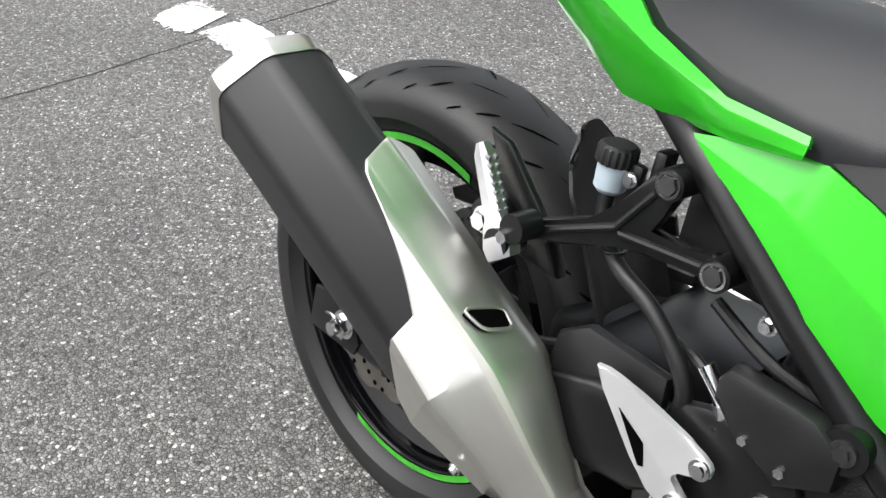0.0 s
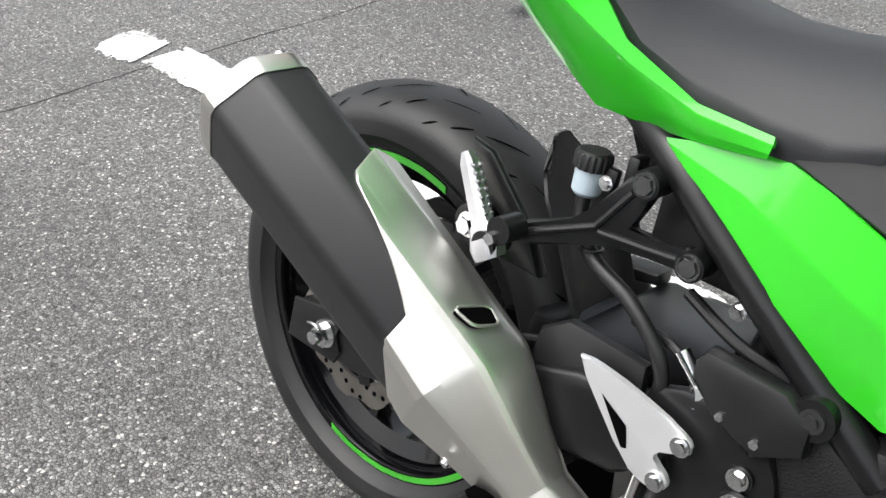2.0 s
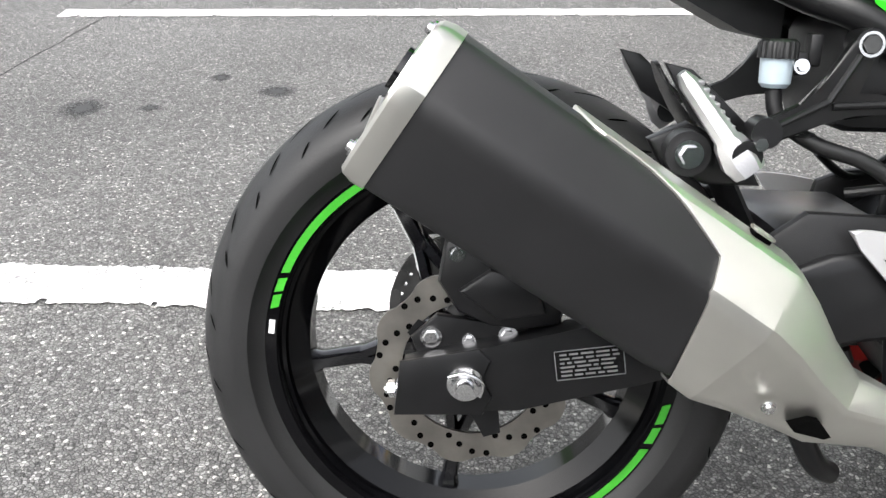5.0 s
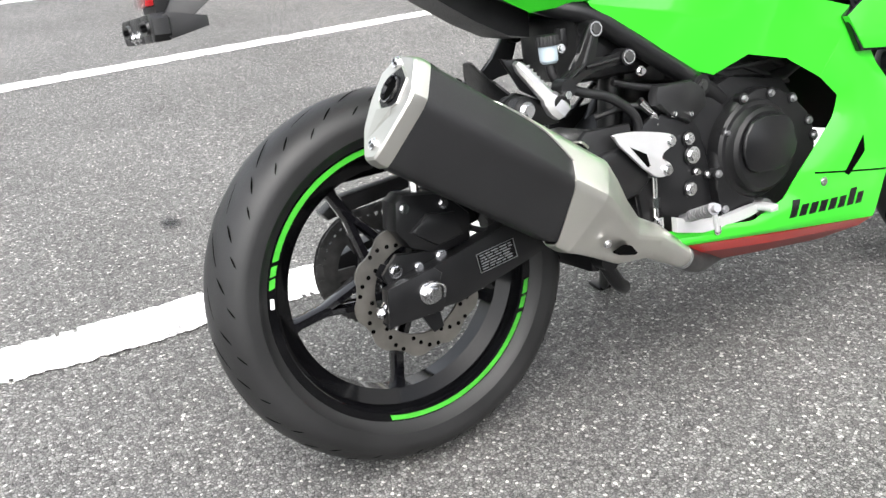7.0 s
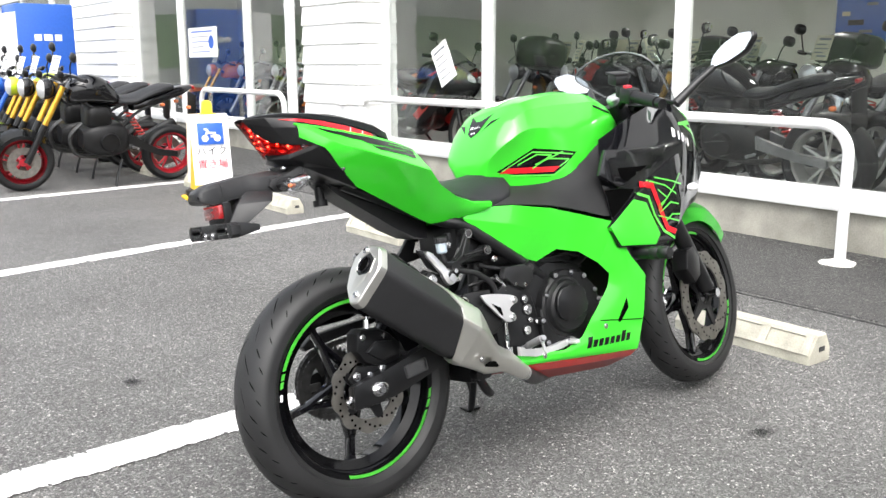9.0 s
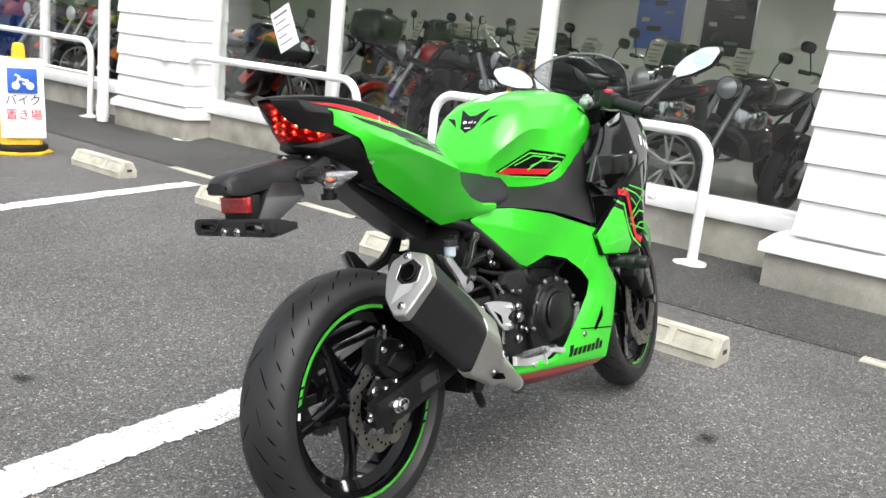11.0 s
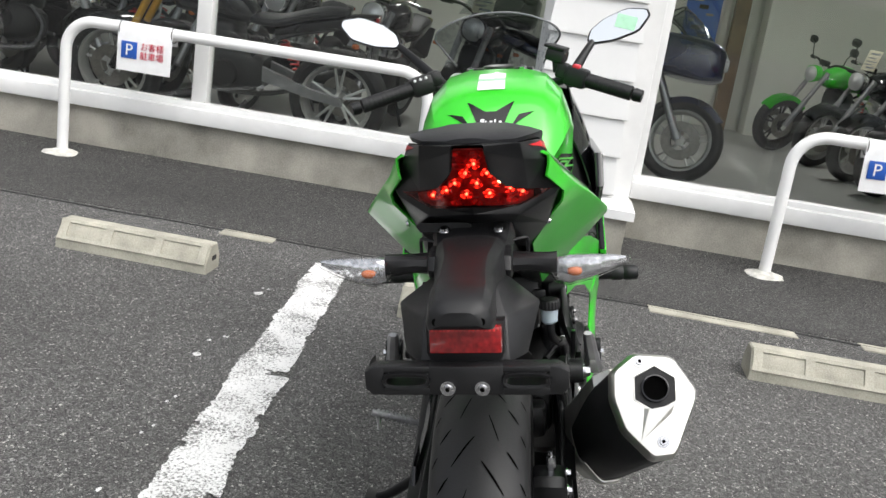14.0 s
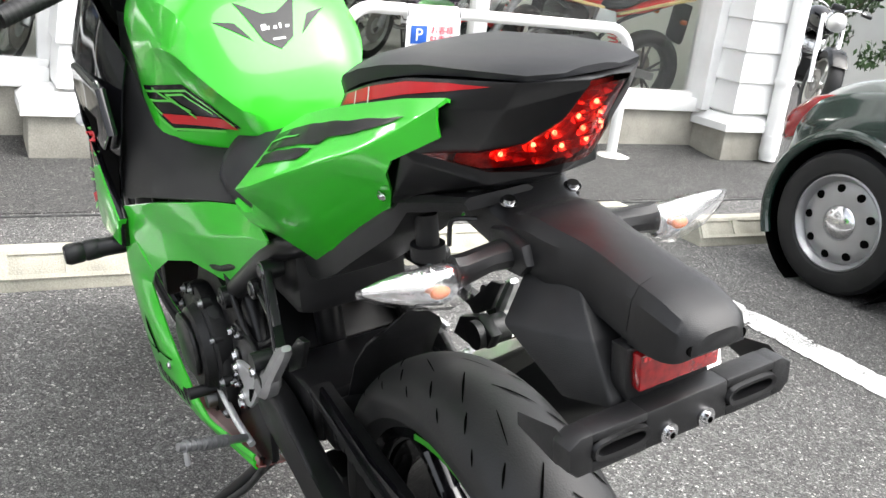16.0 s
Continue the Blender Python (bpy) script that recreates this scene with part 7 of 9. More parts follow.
# front caliper and fender
bm = bmesh.new()
prism(bm, [(1.21, 0.40), (1.23, 0.46), (1.27, 0.47), (1.30, 0.43), (1.29, 0.37), (1.25, 0.35)], -0.115, -0.055, 0.01)
bmesh.ops.transform(bm, matrix=STEER, verts=bm.verts[:])
part("front_caliper", bm, SATIN_BLACK, bike)
bm = bmesh.new()
rows = []
for k in range(15):
    a = radians(38 + 92 * k / 14)
    rr = 0.318
    w = 0.064 * math.sin(math.pi * (0.16 + 0.72 * k / 14)) ** 0.35
    rows.append([bm.verts.new(STEER @ Vector((1.372 + (rr - dr) * math.cos(a), y * w, 0.300 + (rr - dr) * math.sin(a)))) for y, dr in ((-1.15, 0.075), (-1.1, 0.03), (-0.8, 0.008), (-0.3, 0.0), (0.3, 0.0), (0.8, 0.008), (1.1, 0.03), (1.15, 0.075))])
for p, q in zip(rows, rows[1:]):
    for j in range(7):
        bm.faces.new((p[j], p[j + 1], q[j + 1], q[j]))
bmesh.ops.solidify(bm, geom=bm.faces[:], thickness=0.003)
part("front_fender", bm, GREEN, bike, "glossy lime green front fender")

# -- plate carrier, reflector, indicators --
carrier = holder("plate_carrier", bike, label="black plastic tail tidy and plate carrier")
def ridged(rows, name, mat, label=""):
    """A tapering beam with a narrow flat crown and sloping flanks; rows: x, half width, crown height, foot height."""
    bm = bmesh.new()
    rings = []
    for x, w, zt, zb in rows:
        half = [(0.40 * w, zt), (0.70 * w, zt - 0.07 * (zt - zb)), (0.90 * w, zt - 0.28 * (zt - zb)), (w, zb + 0.22 * (zt - zb)), (0.97 * w, zb)]
        rings.append([(x, y, z) for y, z in half] + [(x, -y, z) for y, z in half[::-1]])
    fine = [smooth_line([r[i] for r in rings], 3) for i in range(10)]
    loft(bm, list(zip(*fine)))
    return part(name, bm, mat, carrier, label, 28)


ridged(((-0.060, 0.054, 0.858, 0.812), (-0.085, 0.051, 0.842, 0.804), (-0.108, 0.048, 0.833, 0.796), (-0.135, 0.046, 0.839, 0.789), (-0.16, 0.043, 0.837, 0.787), (-0.19, 0.037, 0.834, 0.786), (-0.22, 0.035, 0.830, 0.782), (-0.2615, 0.0365, 0.8225, 0.776)), "arm", PLASTIC)
ridged(((-0.2630, 0.0375, 0.8235, 0.7745), (-0.285, 0.0378, 0.8195, 0.7745), (-0.303, 0.0360, 0.8125, 0.7765), (-0.313, 0.031, 0.806, 0.780), (-0.319, 0.020, 0.800, 0.786)), "plate_lamp", PLASTIC, "black number plate lamp hood")
for y in (0.024, -0.024):
    bm = bmesh.new()
    cyl(bm, (-0.3165, y, 0.789), (-0.3095, y, 0.789), 0.0042, seg=14)
    part("screw_recess", bm, RECESS_SHADE, carrier)
# collars where the indicator stems leave the arm
for side in (1, -1):
    bm = bmesh.new()
    prism(bm, [(-0.096, 0.818), (-0.118, 0.822), (-0.146, 0.816), (-0.154, 0.800), (-0.142, 0.786), (-0.108, 0.784), (-0.096, 0.798)], min(side * 0.036, side * 0.052), max(side * 0.036, side * 0.052), 0.005)
    part("collar", bm, PLASTIC, carrier)
# folded shield between arm and plate bar
SHIELD = {"s0": (-0.135, 0.036, 0.797), "s1": (-0.205, 0.036, 0.795), "s2": (-0.168, 0.086, 0.766), "s3": (-0.236, 0.047, 0.767), "s4": (-0.228, 0.071, 0.722), "s5": (-0.264, 0.050, 0.722)}
bm = bmesh.new()
for side in (1, -1):
    vs = {k: bm.verts.new((x, side * y, z)) for k, (x, y, z) in SHIELD.items()}
    vs.update({k: bm.verts.new((x, 0, z)) for k, (x, z) in {"n0": (-0.135, 0.797), "n1": (-0.205, 0.795), "n2": (-0.168, 0.766), "n3": (-0.236, 0.767), "n4": (-0.228, 0.722), "n5": (-0.264, 0.722)}.items()})
    for f in "s0 s1 s3 s2|s2 s3 s5 s4|n1 s1 s0 n0|n3 s3 s1 n1|n5 s5 s3 n3|s4 s5 n5 n4|n0 s0 s2 n2|n2 s2 s4 n4".split("|"):
        ring = [vs[k] for k in f.split()]
        bm.faces.new(ring if side > 0 else ring[::-1])
bmesh.ops.remove_doubles(bm, verts=bm.verts[:], dist=0.00005)
bmesh.ops.bevel(bm, geom=[e for e in bm.edges if len(e.link_faces) == 2 and e.calc_face_angle(0) > 0.12], offset=0.0022, segments=2, affect="EDGES", profile=0.5, clamp_overlap=True)
part("skirt", bm, PLASTIC, carrier)
bm = bmesh.new()
prism(bm, [(-0.046, 0.738), (-0.046, 0.774), (0.042, 0.774), (0.042, 0.738), (0.034, 0.720), (-0.038, 0.720)], -0.269, -0.250, 0.003, "yz")
part("reflector_mount", bm, PLASTIC, carrier)
bm = bmesh.new()
box(bm, (-0.274, -0.003, 0.7555), (0.011, 0.080, 0.031), 0.0025)
reflector = part("reflector", bm, REFLECTOR_RED, carrier, "red rear reflector")
bm = bmesh.new()
for k in range(17):
    box(bm, (-0.2797, -0.039 + 0.0045 * k, 0.7675), (0.0012, 0.003, 0.004), 0.0006)
tagged(part("prism_row", bm, RED_PRISM, reflector), kind="stuff")
# slotted bar: middle, ends and the rails above and below each slot
BAR0, BAR1, BAR_B, BAR_T = -0.290, -0.268, 0.6955, 0.7295
bm = bmesh.new()
box(bm, (-0.279, -0.003, (BAR_B + BAR_T) / 2), (0.022, 0.084, BAR_T - BAR_B), 0.003)
for side in (1, -1):
    for z0, z1 in ((0.7215, BAR_T), (BAR_B, 0.7050)):
        box(bm, (-0.279, -0.003 + side * 0.066, (z0 + z1) / 2), (0.022, 0.052, z1 - z0), 0.002)
    prism(bm, [(-0.003 + side * y, z) for y, z in ((0.090, BAR_T), (0.102, BAR_T), (0.1125, 0.7225), (0.1125, 0.7035), (0.104, BAR_B), (0.090, BAR_B))][::side], BAR0, BAR1, 0.003, "yz")
part("plate_bar", bm, PLASTIC, carrier, "black slotted plate bar")
for s in (1, -1):
    bm = bmesh.new()
    loft(bm, [[(-0.284, s * 0.1085 - 0.003, 0.704), (-0.284, s * 0.1085 - 0.003, 0.722), (-0.268, s * 0.1085 - 0.003, 0.729), (-0.268, s * 0.1085 - 0.003, 0.697)], [(-0.240, s * 0.111 - 0.003, 0.705), (-0.240, s * 0.111 - 0.003, 0.721), (-0.222, s * 0.111 - 0.003, 0.719), (-0.222, s * 0.111 - 0.003, 0.707)]])
    part("bar_wing", bm, PLASTIC, carrier)
    bm = bmesh.new()
    def slot_ring(grow, x):
        return [(x, -0.003 + s * 0.066 + (0.026 + grow) * math.copysign(abs(math.cos(a)) ** 0.55, math.cos(a)), 0.7133 + (0.0085 + grow) * math.copysign(abs(math.sin(a)) ** 0.75, math.sin(a))) for a in (2 * math.pi * k / 32 for k in range(32))]
    loft(bm, [slot_ring(-0.0045, -0.270), slot_ring(-0.0035, -0.2925), slot_ring(0.0, -0.2935), slot_ring(0.0012, -0.2895)], caps=False)
    part("slot_frame", bm, SATIN_BLACK, carrier)
    bm = bmesh.new()
    c = Vector((-0.290, s * 0.019 - 0.002, 0.7045))
    cyl(bm, c, c + Vector((-0.0025, 0, 0)), 0.0085, seg=22)
    cyl(bm, c + Vector((-0.0025, 0, 0)), c + Vector((-0.006, 0, 0)), 0.0052, 0.0045, seg=16)
    part("bolt", bm, CHROME, carrier)
    bm = bmesh.new()
    cyl(bm, c + Vector((-0.0052, 0, 0)), c + Vector((-0.0063, 0, 0)), 0.0027, seg=6)
    part("bolt_socket", bm, RECESS_SHADE, carrier)
    bm = bmesh.new()
    bolt(bm, (-0.102, s * 0.034, 0.838), (-0.3, 0, 1), 0.006, 0.005, False)
    part("top_bolt", bm, CHROME, carrier)
    # indicator
    ind = holder("rear_indicator", bike, label="clear-lens rear indicator with amber bulb")
    bm = bmesh.new()
    rings = []
    for y, hx, hz, x, z in ((0.028, 0.020, 0.015, -0.118, 0.800), (0.070, 0.014, 0.012, -0.122, 0.802), (0.098, 0.013, 0.014, -0.128, 0.801), (0.106, 0.012, 0.016, -0.128, 0.800)):
        rings.append([(x + hx * math.cos(a), s * y, z + hz * math.sin(a)) for a in (2 * math.pi * k / 10 for k in range(10))])
    loft(bm, rings)
    part("stem", bm, PLASTIC, ind)
    shape = ((0.0985, 0.014, 0.010, 0.798), (0.104, 0.023, 0.0165, 0.795), (0.119, 0.026, 0.0195, 0.7935), (0.150, 0.023, 0.0155, 0.7975), (0.178, 0.013, 0.0090, 0.8025), (0.194, 0.004, 0.0035, 0.806))
    def shell(k, front):
        bm = bmesh.new()
        rings = []
        for y, hx, hz, z in shape:
            rings.append([(-0.130 + (hx * k * math.cos(a) if math.cos(a) * front < 0 else 0.35 * hx * k * math.cos(a)), s * (0.14 + (y - 0.14) * k), z + hz * k * math.sin(a)) for a in (2 * math.pi * j / 12 for j in range(12))])
        loft(bm, rings)
        return bm
    part("lens", shell(1.0, 1), INDICATOR_GLASS, ind, "clear faceted lens").visible_shadow = False
    part("housing", shell(0.90, -1), INDICATOR_MIRROR, ind, "bright reflector")
    bm = bmesh.new()
    bmesh.ops.create_uvsphere(bm, u_segments=14, v_segments=8, radius=1, matrix=Matrix.Translation((-0.142, s * 0.127, 0.794)) @ Matrix.Diagonal((0.0050, 0.009, 0.0052, 1)))
    part("bulb", bm, AMBER, ind)
for side in (1, -1):
    bm = bmesh.new()
    tube(bm, [(-0.075, side * 0.050, 0.818), (-0.068, side * 0.066, 0.820), (-0.062, side * 0.070, 0.814), (-0.058, side * 0.070, 0.792)], 0.0024, 8)
    part("helmet_hook", bm, SATIN_BLACK, bike)
bm = bmesh.new()
cyl(bm, (0.032, 0.045, 0.742), (0.032, 0.045, 0.757), 0.018, seg=24)
cyl(bm, (0.032, 0.045, 0.757), (0.032, 0.045, 0.79), 0.012, seg=24)
part("rubber_bush", bm, RUBBER, bike)

# -- frame and engine --
frame_part = holder("frame", bike, label="black tubular steel frame")
for s in (-1, 1):
    bm = bmesh.new()
    tube(bm, [(0.05, s * 0.035, 0.79), (0.20, s * 0.045, 0.722), (0.30, s * 0.072, 0.672), (0.354, s * 0.096, 0.651), (0.422, s * 0.106, 0.605), (0.535, s * 0.112, 0.527), (0.60, s * 0.112, 0.48)], 0.0165, 16)
    part("rear_rail", bm, SATIN_BLACK, frame_part)
    bm = bmesh.new()
    tube(bm, [(0.46, s * 0.110, 0.40), (0.55, s * 0.096, 0.53), (0.72, s * 0.12, 0.66), (0.95, s * 0.07, 0.86)], 0.0165, 16)
    part("main_tube", bm, SATIN_BLACK, frame_part)
    bm = bmesh.new()
    tube(bm, [(0.56, s * 0.09, 0.53), (0.75, s * 0.11, 0.50), (0.88, s * 0.12, 0.62)], 0.012, 14)
    part("brace", bm, SATIN_BLACK, frame_part)
    bm = bmesh.new()
    prism(bm, [(0.395, 0.40), (0.41, 0.465), (0.44, 0.478), (0.515, 0.486), (0.535, 0.44), (0.558, 0.37), (0.555, 0.30), (0.55, 0.265), (0.48, 0.26), (0.41, 0.29)], min(s * 0.118, s * 0.132), max(s * 0.118, s * 0.132), 0.006)
    part("pivot_plate", bm, SATIN_BLACK, frame_part)
    for x, z, r in ((0.511, 0.472, 0.005), (0.508, 0.432, 0.0075), (0.514, 0.404, 0.0105), (0.519, 0.375, 0.0045), (0.505, 0.349, 0.0085), (0.545, 0.365, 0.0055), (0.478, 0.478, 0.0045)):
        bm = bmesh.new()
        cyl(bm, (x, s * 0.130, z), (x, s * 0.136, z), r * 1.6, seg=20)
        part("washer", bm, SATIN_BLACK, frame_part)
        bm = bmesh.new()
        bolt(bm, (x, s * 0.136, z), (0, s, 0), r, 0.008)
        part("bolt", bm, CHROME, frame_part)

engine = holder("engine", bike, label="black parallel-twin engine")
bm = bmesh.new()
prism(bm, [(0.43, 0.33), (0.45, 0.44), (0.52, 0.49), (0.62, 0.52), (0.74, 0.50), (0.80, 0.42), (0.80, 0.30), (0.72, 0.24), (0.50, 0.245)], -0.125, 0.125, 0.018)
part("crankcase", bm, ENGINE, engine)
bm = bmesh.new()
rot = Matrix.Rotation(radians(22), 4, "Y")
box(bm, (0.70, 0, 0.56), (0.16, 0.22, 0.20), 0.012, rot)
block = part("cylinder_block", bm, ENGINE, engine)
for k in range(6):
    bm = bmesh.new()
    box(bm, Vector((0.70, 0, 0.56)) + rot @ Vector((0, 0, -0.07 + 0.024 * k)), (0.172, 0.232, 0.008), 0.002, rot)
    part("fin", bm, ENGINE, block)
bm = bmesh.new()
box(bm, (0.745, 0, 0.665), (0.15, 0.21, 0.07), 0.02, rot)
part("cylinder_head", bm, ENGINE, engine)
bm = bmesh.new()
box(bm, (0.56, 0, 0.57), (0.12, 0.19, 0.10), 0.02)
for y in (-0.06, 0.06):
    cyl(bm, (0.50, y, 0.60), (0.62, y, 0.55), 0.035, seg=20)
part("throttle_bodies", bm, DARK_STEEL, engine)
bm = bmesh.new()
box(bm, (0.42, 0, 0.60), (0.16, 0.17, 0.11), 0.02)
part("airbox", bm, PLASTIC, engine)
for s in (-1, 1):
    cv = holder("engine_cover", bike, label="round black clutch cover" if s < 0 else "round black generator cover")
    C = Vector((0.640, 0, 0.392))
    bm = bmesh.new()
    lathe(bm, [(0.0, 0.020), (0.064, 0.019), (0.070, 0.014), (0.072, 0.004), (0.074, 0.0), (0.080, -0.001), (0.084, -0.006), (0.084, -0.03), (0.0, -0.03)], 64, False)
    for v in bm.verts:
        v.co.y *= s
    bmesh.ops.transform(bm, matrix=Matrix.Translation(C + Vector((0, s * 0.155, 0))), verts=bm.verts[:])
    part("dome", bm, ENGINE, cv)
    bm = bmesh.new()
    prism(bm, rounded([(C.x - 0.060, C.z + 0.020), (C.x - 0.032, C.z + 0.058), (C.x + 0.05, C.z + 0.055), (C.x + 0.066, C.z - 0.012), (C.x + 0.02, C.z - 0.04), (C.x - 0.05, C.z - 0.03)], 2), min(s * 0.174, s * 0.183), max(s * 0.174, s * 0.183), 0.004)
    part("badge_plate", bm, SATIN_BLACK, cv)
    bm = bmesh.new()
    prism(bm, rounded([(0.550, 0.33), (0.548, 0.38), (0.570, 0.435), (0.605, 0.478), (0.66, 0.494), (0.72, 0.478), (0.778, 0.425), (0.785, 0.36), (0.74, 0.295), (0.68, 0.268), (0.60, 0.268), (0.56, 0.290)], 1), min(s * 0.12, s * 0.150), max(s * 0.12, s * 0.150), 0.008)
    part("side_case", bm, ENGINE, cv)
    for x, z in ((0.617, 0.479), (0.678, 0.479), (0.728, 0.462), (0.765, 0.418), (0.776, 0.390), (0.575, 0.430), (0.552, 0.366), (0.562, 0.304), (0.640, 0.276), (0.735, 0.305)):
        c = Vector((x, s * 0.150, z))
        bm = bmesh.new()
        cyl(bm, c - Vector((0, s * 0.012, 0)), c + Vector((0, s * 0.002, 0)), 0.010, seg=14)
        part("boss", bm, ENGINE, cv)
        bm = bmesh.new()
        bolt(bm, c + Vector((0, s * 0.002, 0)), (0, s, 0), 0.0048, 0.006)
        part("bolt", bm, ALUMINIUM, cv)
    bm = bmesh.new()
    cyl(bm, (0.640, s * 0.135, 0.292), (0.640, s * 0.166, 0.292), 0.016, 0.015, seg=24)
    part("sight_glass" if s < 0 else "plug", bm, ALUMINIUM, cv)
bm = bmesh.new()
prism(bm, [(0.443, 0.512), (0.450, 0.526), (0.520, 0.525), (0.546, 0.508), (0.548, 0.480), (0.510, 0.456), (0.472, 0.476), (0.444, 0.496)], -0.142, -0.118, 0.006)
part("linkage_cover", bm, PLASTIC, bike, "black plastic linkage cover")
bm = bmesh.new()
for p in ((0.45, -0.098, 0.55), (0.52, -0.10, 0.53), (0.58, -0.10, 0.50), (0.47, -0.095, 0.58)):
    bolt(bm, p, (0, -1, 0), 0.006, 0.01)
tagged(part("clamp_screws", bm, CHROME, engine), kind="stuff")
for pts, r in (([(0.40, -0.09, 0.54), (0.47, -0.10, 0.52), (0.55, -0.10, 0.52), (0.66, -0.11, 0.56)], 0.006), ([(0.43, -0.07, 0.60), (0.52, -0.10, 0.56), (0.60, -0.11, 0.53), (0.70, -0.125, 0.53)], 0.004), ([(0.36, -0.09, 0.49), (0.42, -0.12, 0.50), (0.46, -0.125, 0.46), (0.45, -0.125, 0.40)], 0.005), ([(0.42, 0.10, 0.62), (0.5, 0.12, 0.58), (0.6, 0.13, 0.55), (0.72, 0.12, 0.58)], 0.006), ([(0.40, 0.10, 0.50), (0.45, 0.12, 0.47), (0.50, 0.125, 0.50), (0.56, 0.12, 0.55)], 0.005)):
    bm = bmesh.new()
    tube(bm, pts, r, 10)
    part("cable", bm, PLASTIC, engine)
bm = bmesh.new()
cyl(bm, (0.424, -0.124, 0.506), (0.448, -0.124, 0.484), 0.0075, 0.006, seg=18)
cyl(bm, (0.448, -0.124, 0.484), (0.452, -0.124, 0.474), 0.009, seg=6)
cyl(bm, (0.4505, -0.124, 0.466), (0.4515, -0.124, 0.452), 0.0085, 0.006, seg=18)
part("brake_switch", bm, CHROME, engine, "bright brake light switch")
for y in (-1, 1):
    bm = bmesh.new()
    cyl(bm, (0.543, y * 0.105, 0.513), (0.543, y * 0.137, 0.513), 0.019, 0.0175, seg=28)
    part("mount_boss", bm, SATIN_BLACK, engine)
    bm = bmesh.new()
    cyl(bm, (0.543, y * 0.137, 0.513), (0.543, y * 0.1395, 0.513), 0.010, seg=20)
    cyl(bm, (0.543, y * 0.1395, 0.513), (0.543, y * 0.1425, 0.513), 0.006, seg=6)
    part("mount_nut", bm, DARK_STEEL, engine)
bm = bmesh.new()
box(bm, (0.90, 0, 0.50), (0.03, 0.30, 0.26), 0.008, Matrix.Rotation(radians(-12), 4, "Y"))
part("radiator", bm, ENGINE, bike, "black radiator behind the front wheel")
# rear shock
bm = bmesh.new()
cyl(bm, (0.45, 0, 0.42), (0.485, 0, 0.64), 0.022, seg=18)
part("rear_shock", bm, SATIN_BLACK, bike, "dark rear shock absorber")

# -- rider footrests, pedals, heel guards --
for s in (-1, 1):
    fr = holder("rider_footrest", bike, label="silver rider footrest assembly")
    bm = bmesh.new()
    prism(bm, rounded([(0.342, 0.466), (0.360, 0.468), (0.400, 0.464), (0.454, 0.452), (0.468, 0.445), (0.468, 0.432), (0.444, 0.426), (0.437, 0.418), (0.438, 0.410), (0.453, 0.406), (0.460, 0.396), (0.454, 0.385), (0.436, 0.383), (0.416, 0.390)], 1, 0.22), min(s * 0.143, s * 0.150), max(s * 0.143, s * 0.150), 0.002)
    part("heel_guard", bm, SILVER, fr, "silver heel guard plate with a cut-out")
    # black wedge painted in for the shade of the cut-out
    bm = bmesh.new()
    prism(bm, [(0.378, 0.443), (0.408, 0.427), (0.414, 0.407), (0.409, 0.405)], min(s * 0.142, s * 0.1508), max(s * 0.142, s * 0.1508), 0.0)
    part("cut_out", bm, RECESS_SHADE, fr)
    for x, z in ((0.459, 0.4385), (0.448, 0.3935)):
        bm = bmesh.new()
        bolt(bm, (x, s * 0.150, z), (0, s, 0), 0.0068, 0.006, False)
        part("bolt", bm, CHROME, fr)
    peg_in, peg_out = Vector((0.470, s * 0.150, 0.308)), Vector((0.448, s * 0.256, 0.345))
    bm = bmesh.new()
    d = (peg_out - peg_in).normalized()
    tube(bm, [peg_in, peg_in + d * 0.02, peg_in + d * 0.025, peg_out], 0.0065, 14, 1)
    for k in range(9):
        p = peg_in + d * (0.032 + 0.0085 * k)
        cyl(bm, p, p + d * 0.0045, 0.0098, seg=14)
    part("footpeg", bm, ALUMINIUM, fr, "ribbed aluminium footpeg")
    bm = bmesh.new()
    cyl(bm, peg_out - d * 0.012, peg_out - d * 0.012 - Vector((-0.006, 0, 0.036)), 0.0042, seg=12)
    part("feeler", bm, SILVER, fr)
    bm = bmesh.new()
    if s < 0:
        rings = []
        for x, z, w in ((0.445, 0.305, 0.012), (0.50, 0.290, 0.010), (0.55, 0.288, 0.008), (0.60, 0.292, 0.009), (0.632, 0.296, 0.006)):
            rings.append([(x, s * 0.160 + a * 0.006 * s, z + b * w) for a, b in ((-1, -1), (1, -1), (1, 1), (-1, 1))])
        loft(bm, rings)
        box(bm, (0.628, s * 0.178, 0.297), (0.018, 0.04, 0.012), 0.003)
        part("brake_pedal", bm, SILVER, fr, "silver brake pedal")
        bm = bmesh.new()
        cyl(bm, (0.425, s * 0.14, 0.31), (0.428, s * 0.14, 0.385), 0.005, seg=12)
        cyl(bm, (0.426, s * 0.14, 0.335), (0.427, s * 0.14, 0.352), 0.008, seg=6)
        box(bm, (0.425, s * 0.142, 0.305), (0.016, 0.018, 0.03), 0.003)
        part("push_rod", bm, CHROME, fr)
        bm = bmesh.new()
        cyl(bm, (0.43, s * 0.13, 0.385), (0.432, s * 0.13, 0.44), 0.013, seg=18)
        part("master_cylinder", bm, SATIN_BLACK, fr)
    else:
        tube(bm, [(0.46, s * 0.145, 0.30), (0.52, s * 0.15, 0.315), (0.60, s * 0.15, 0.335)], 0.006, 10)
        part("shift_lever", bm, SILVER, fr)
        bm = bmesh.new()
        cyl(bm, (0.60, s * 0.155, 0.335), (0.60, s * 0.20, 0.335), 0.010, seg=16)
        part("shift_rubber", bm, RUBBER, fr)

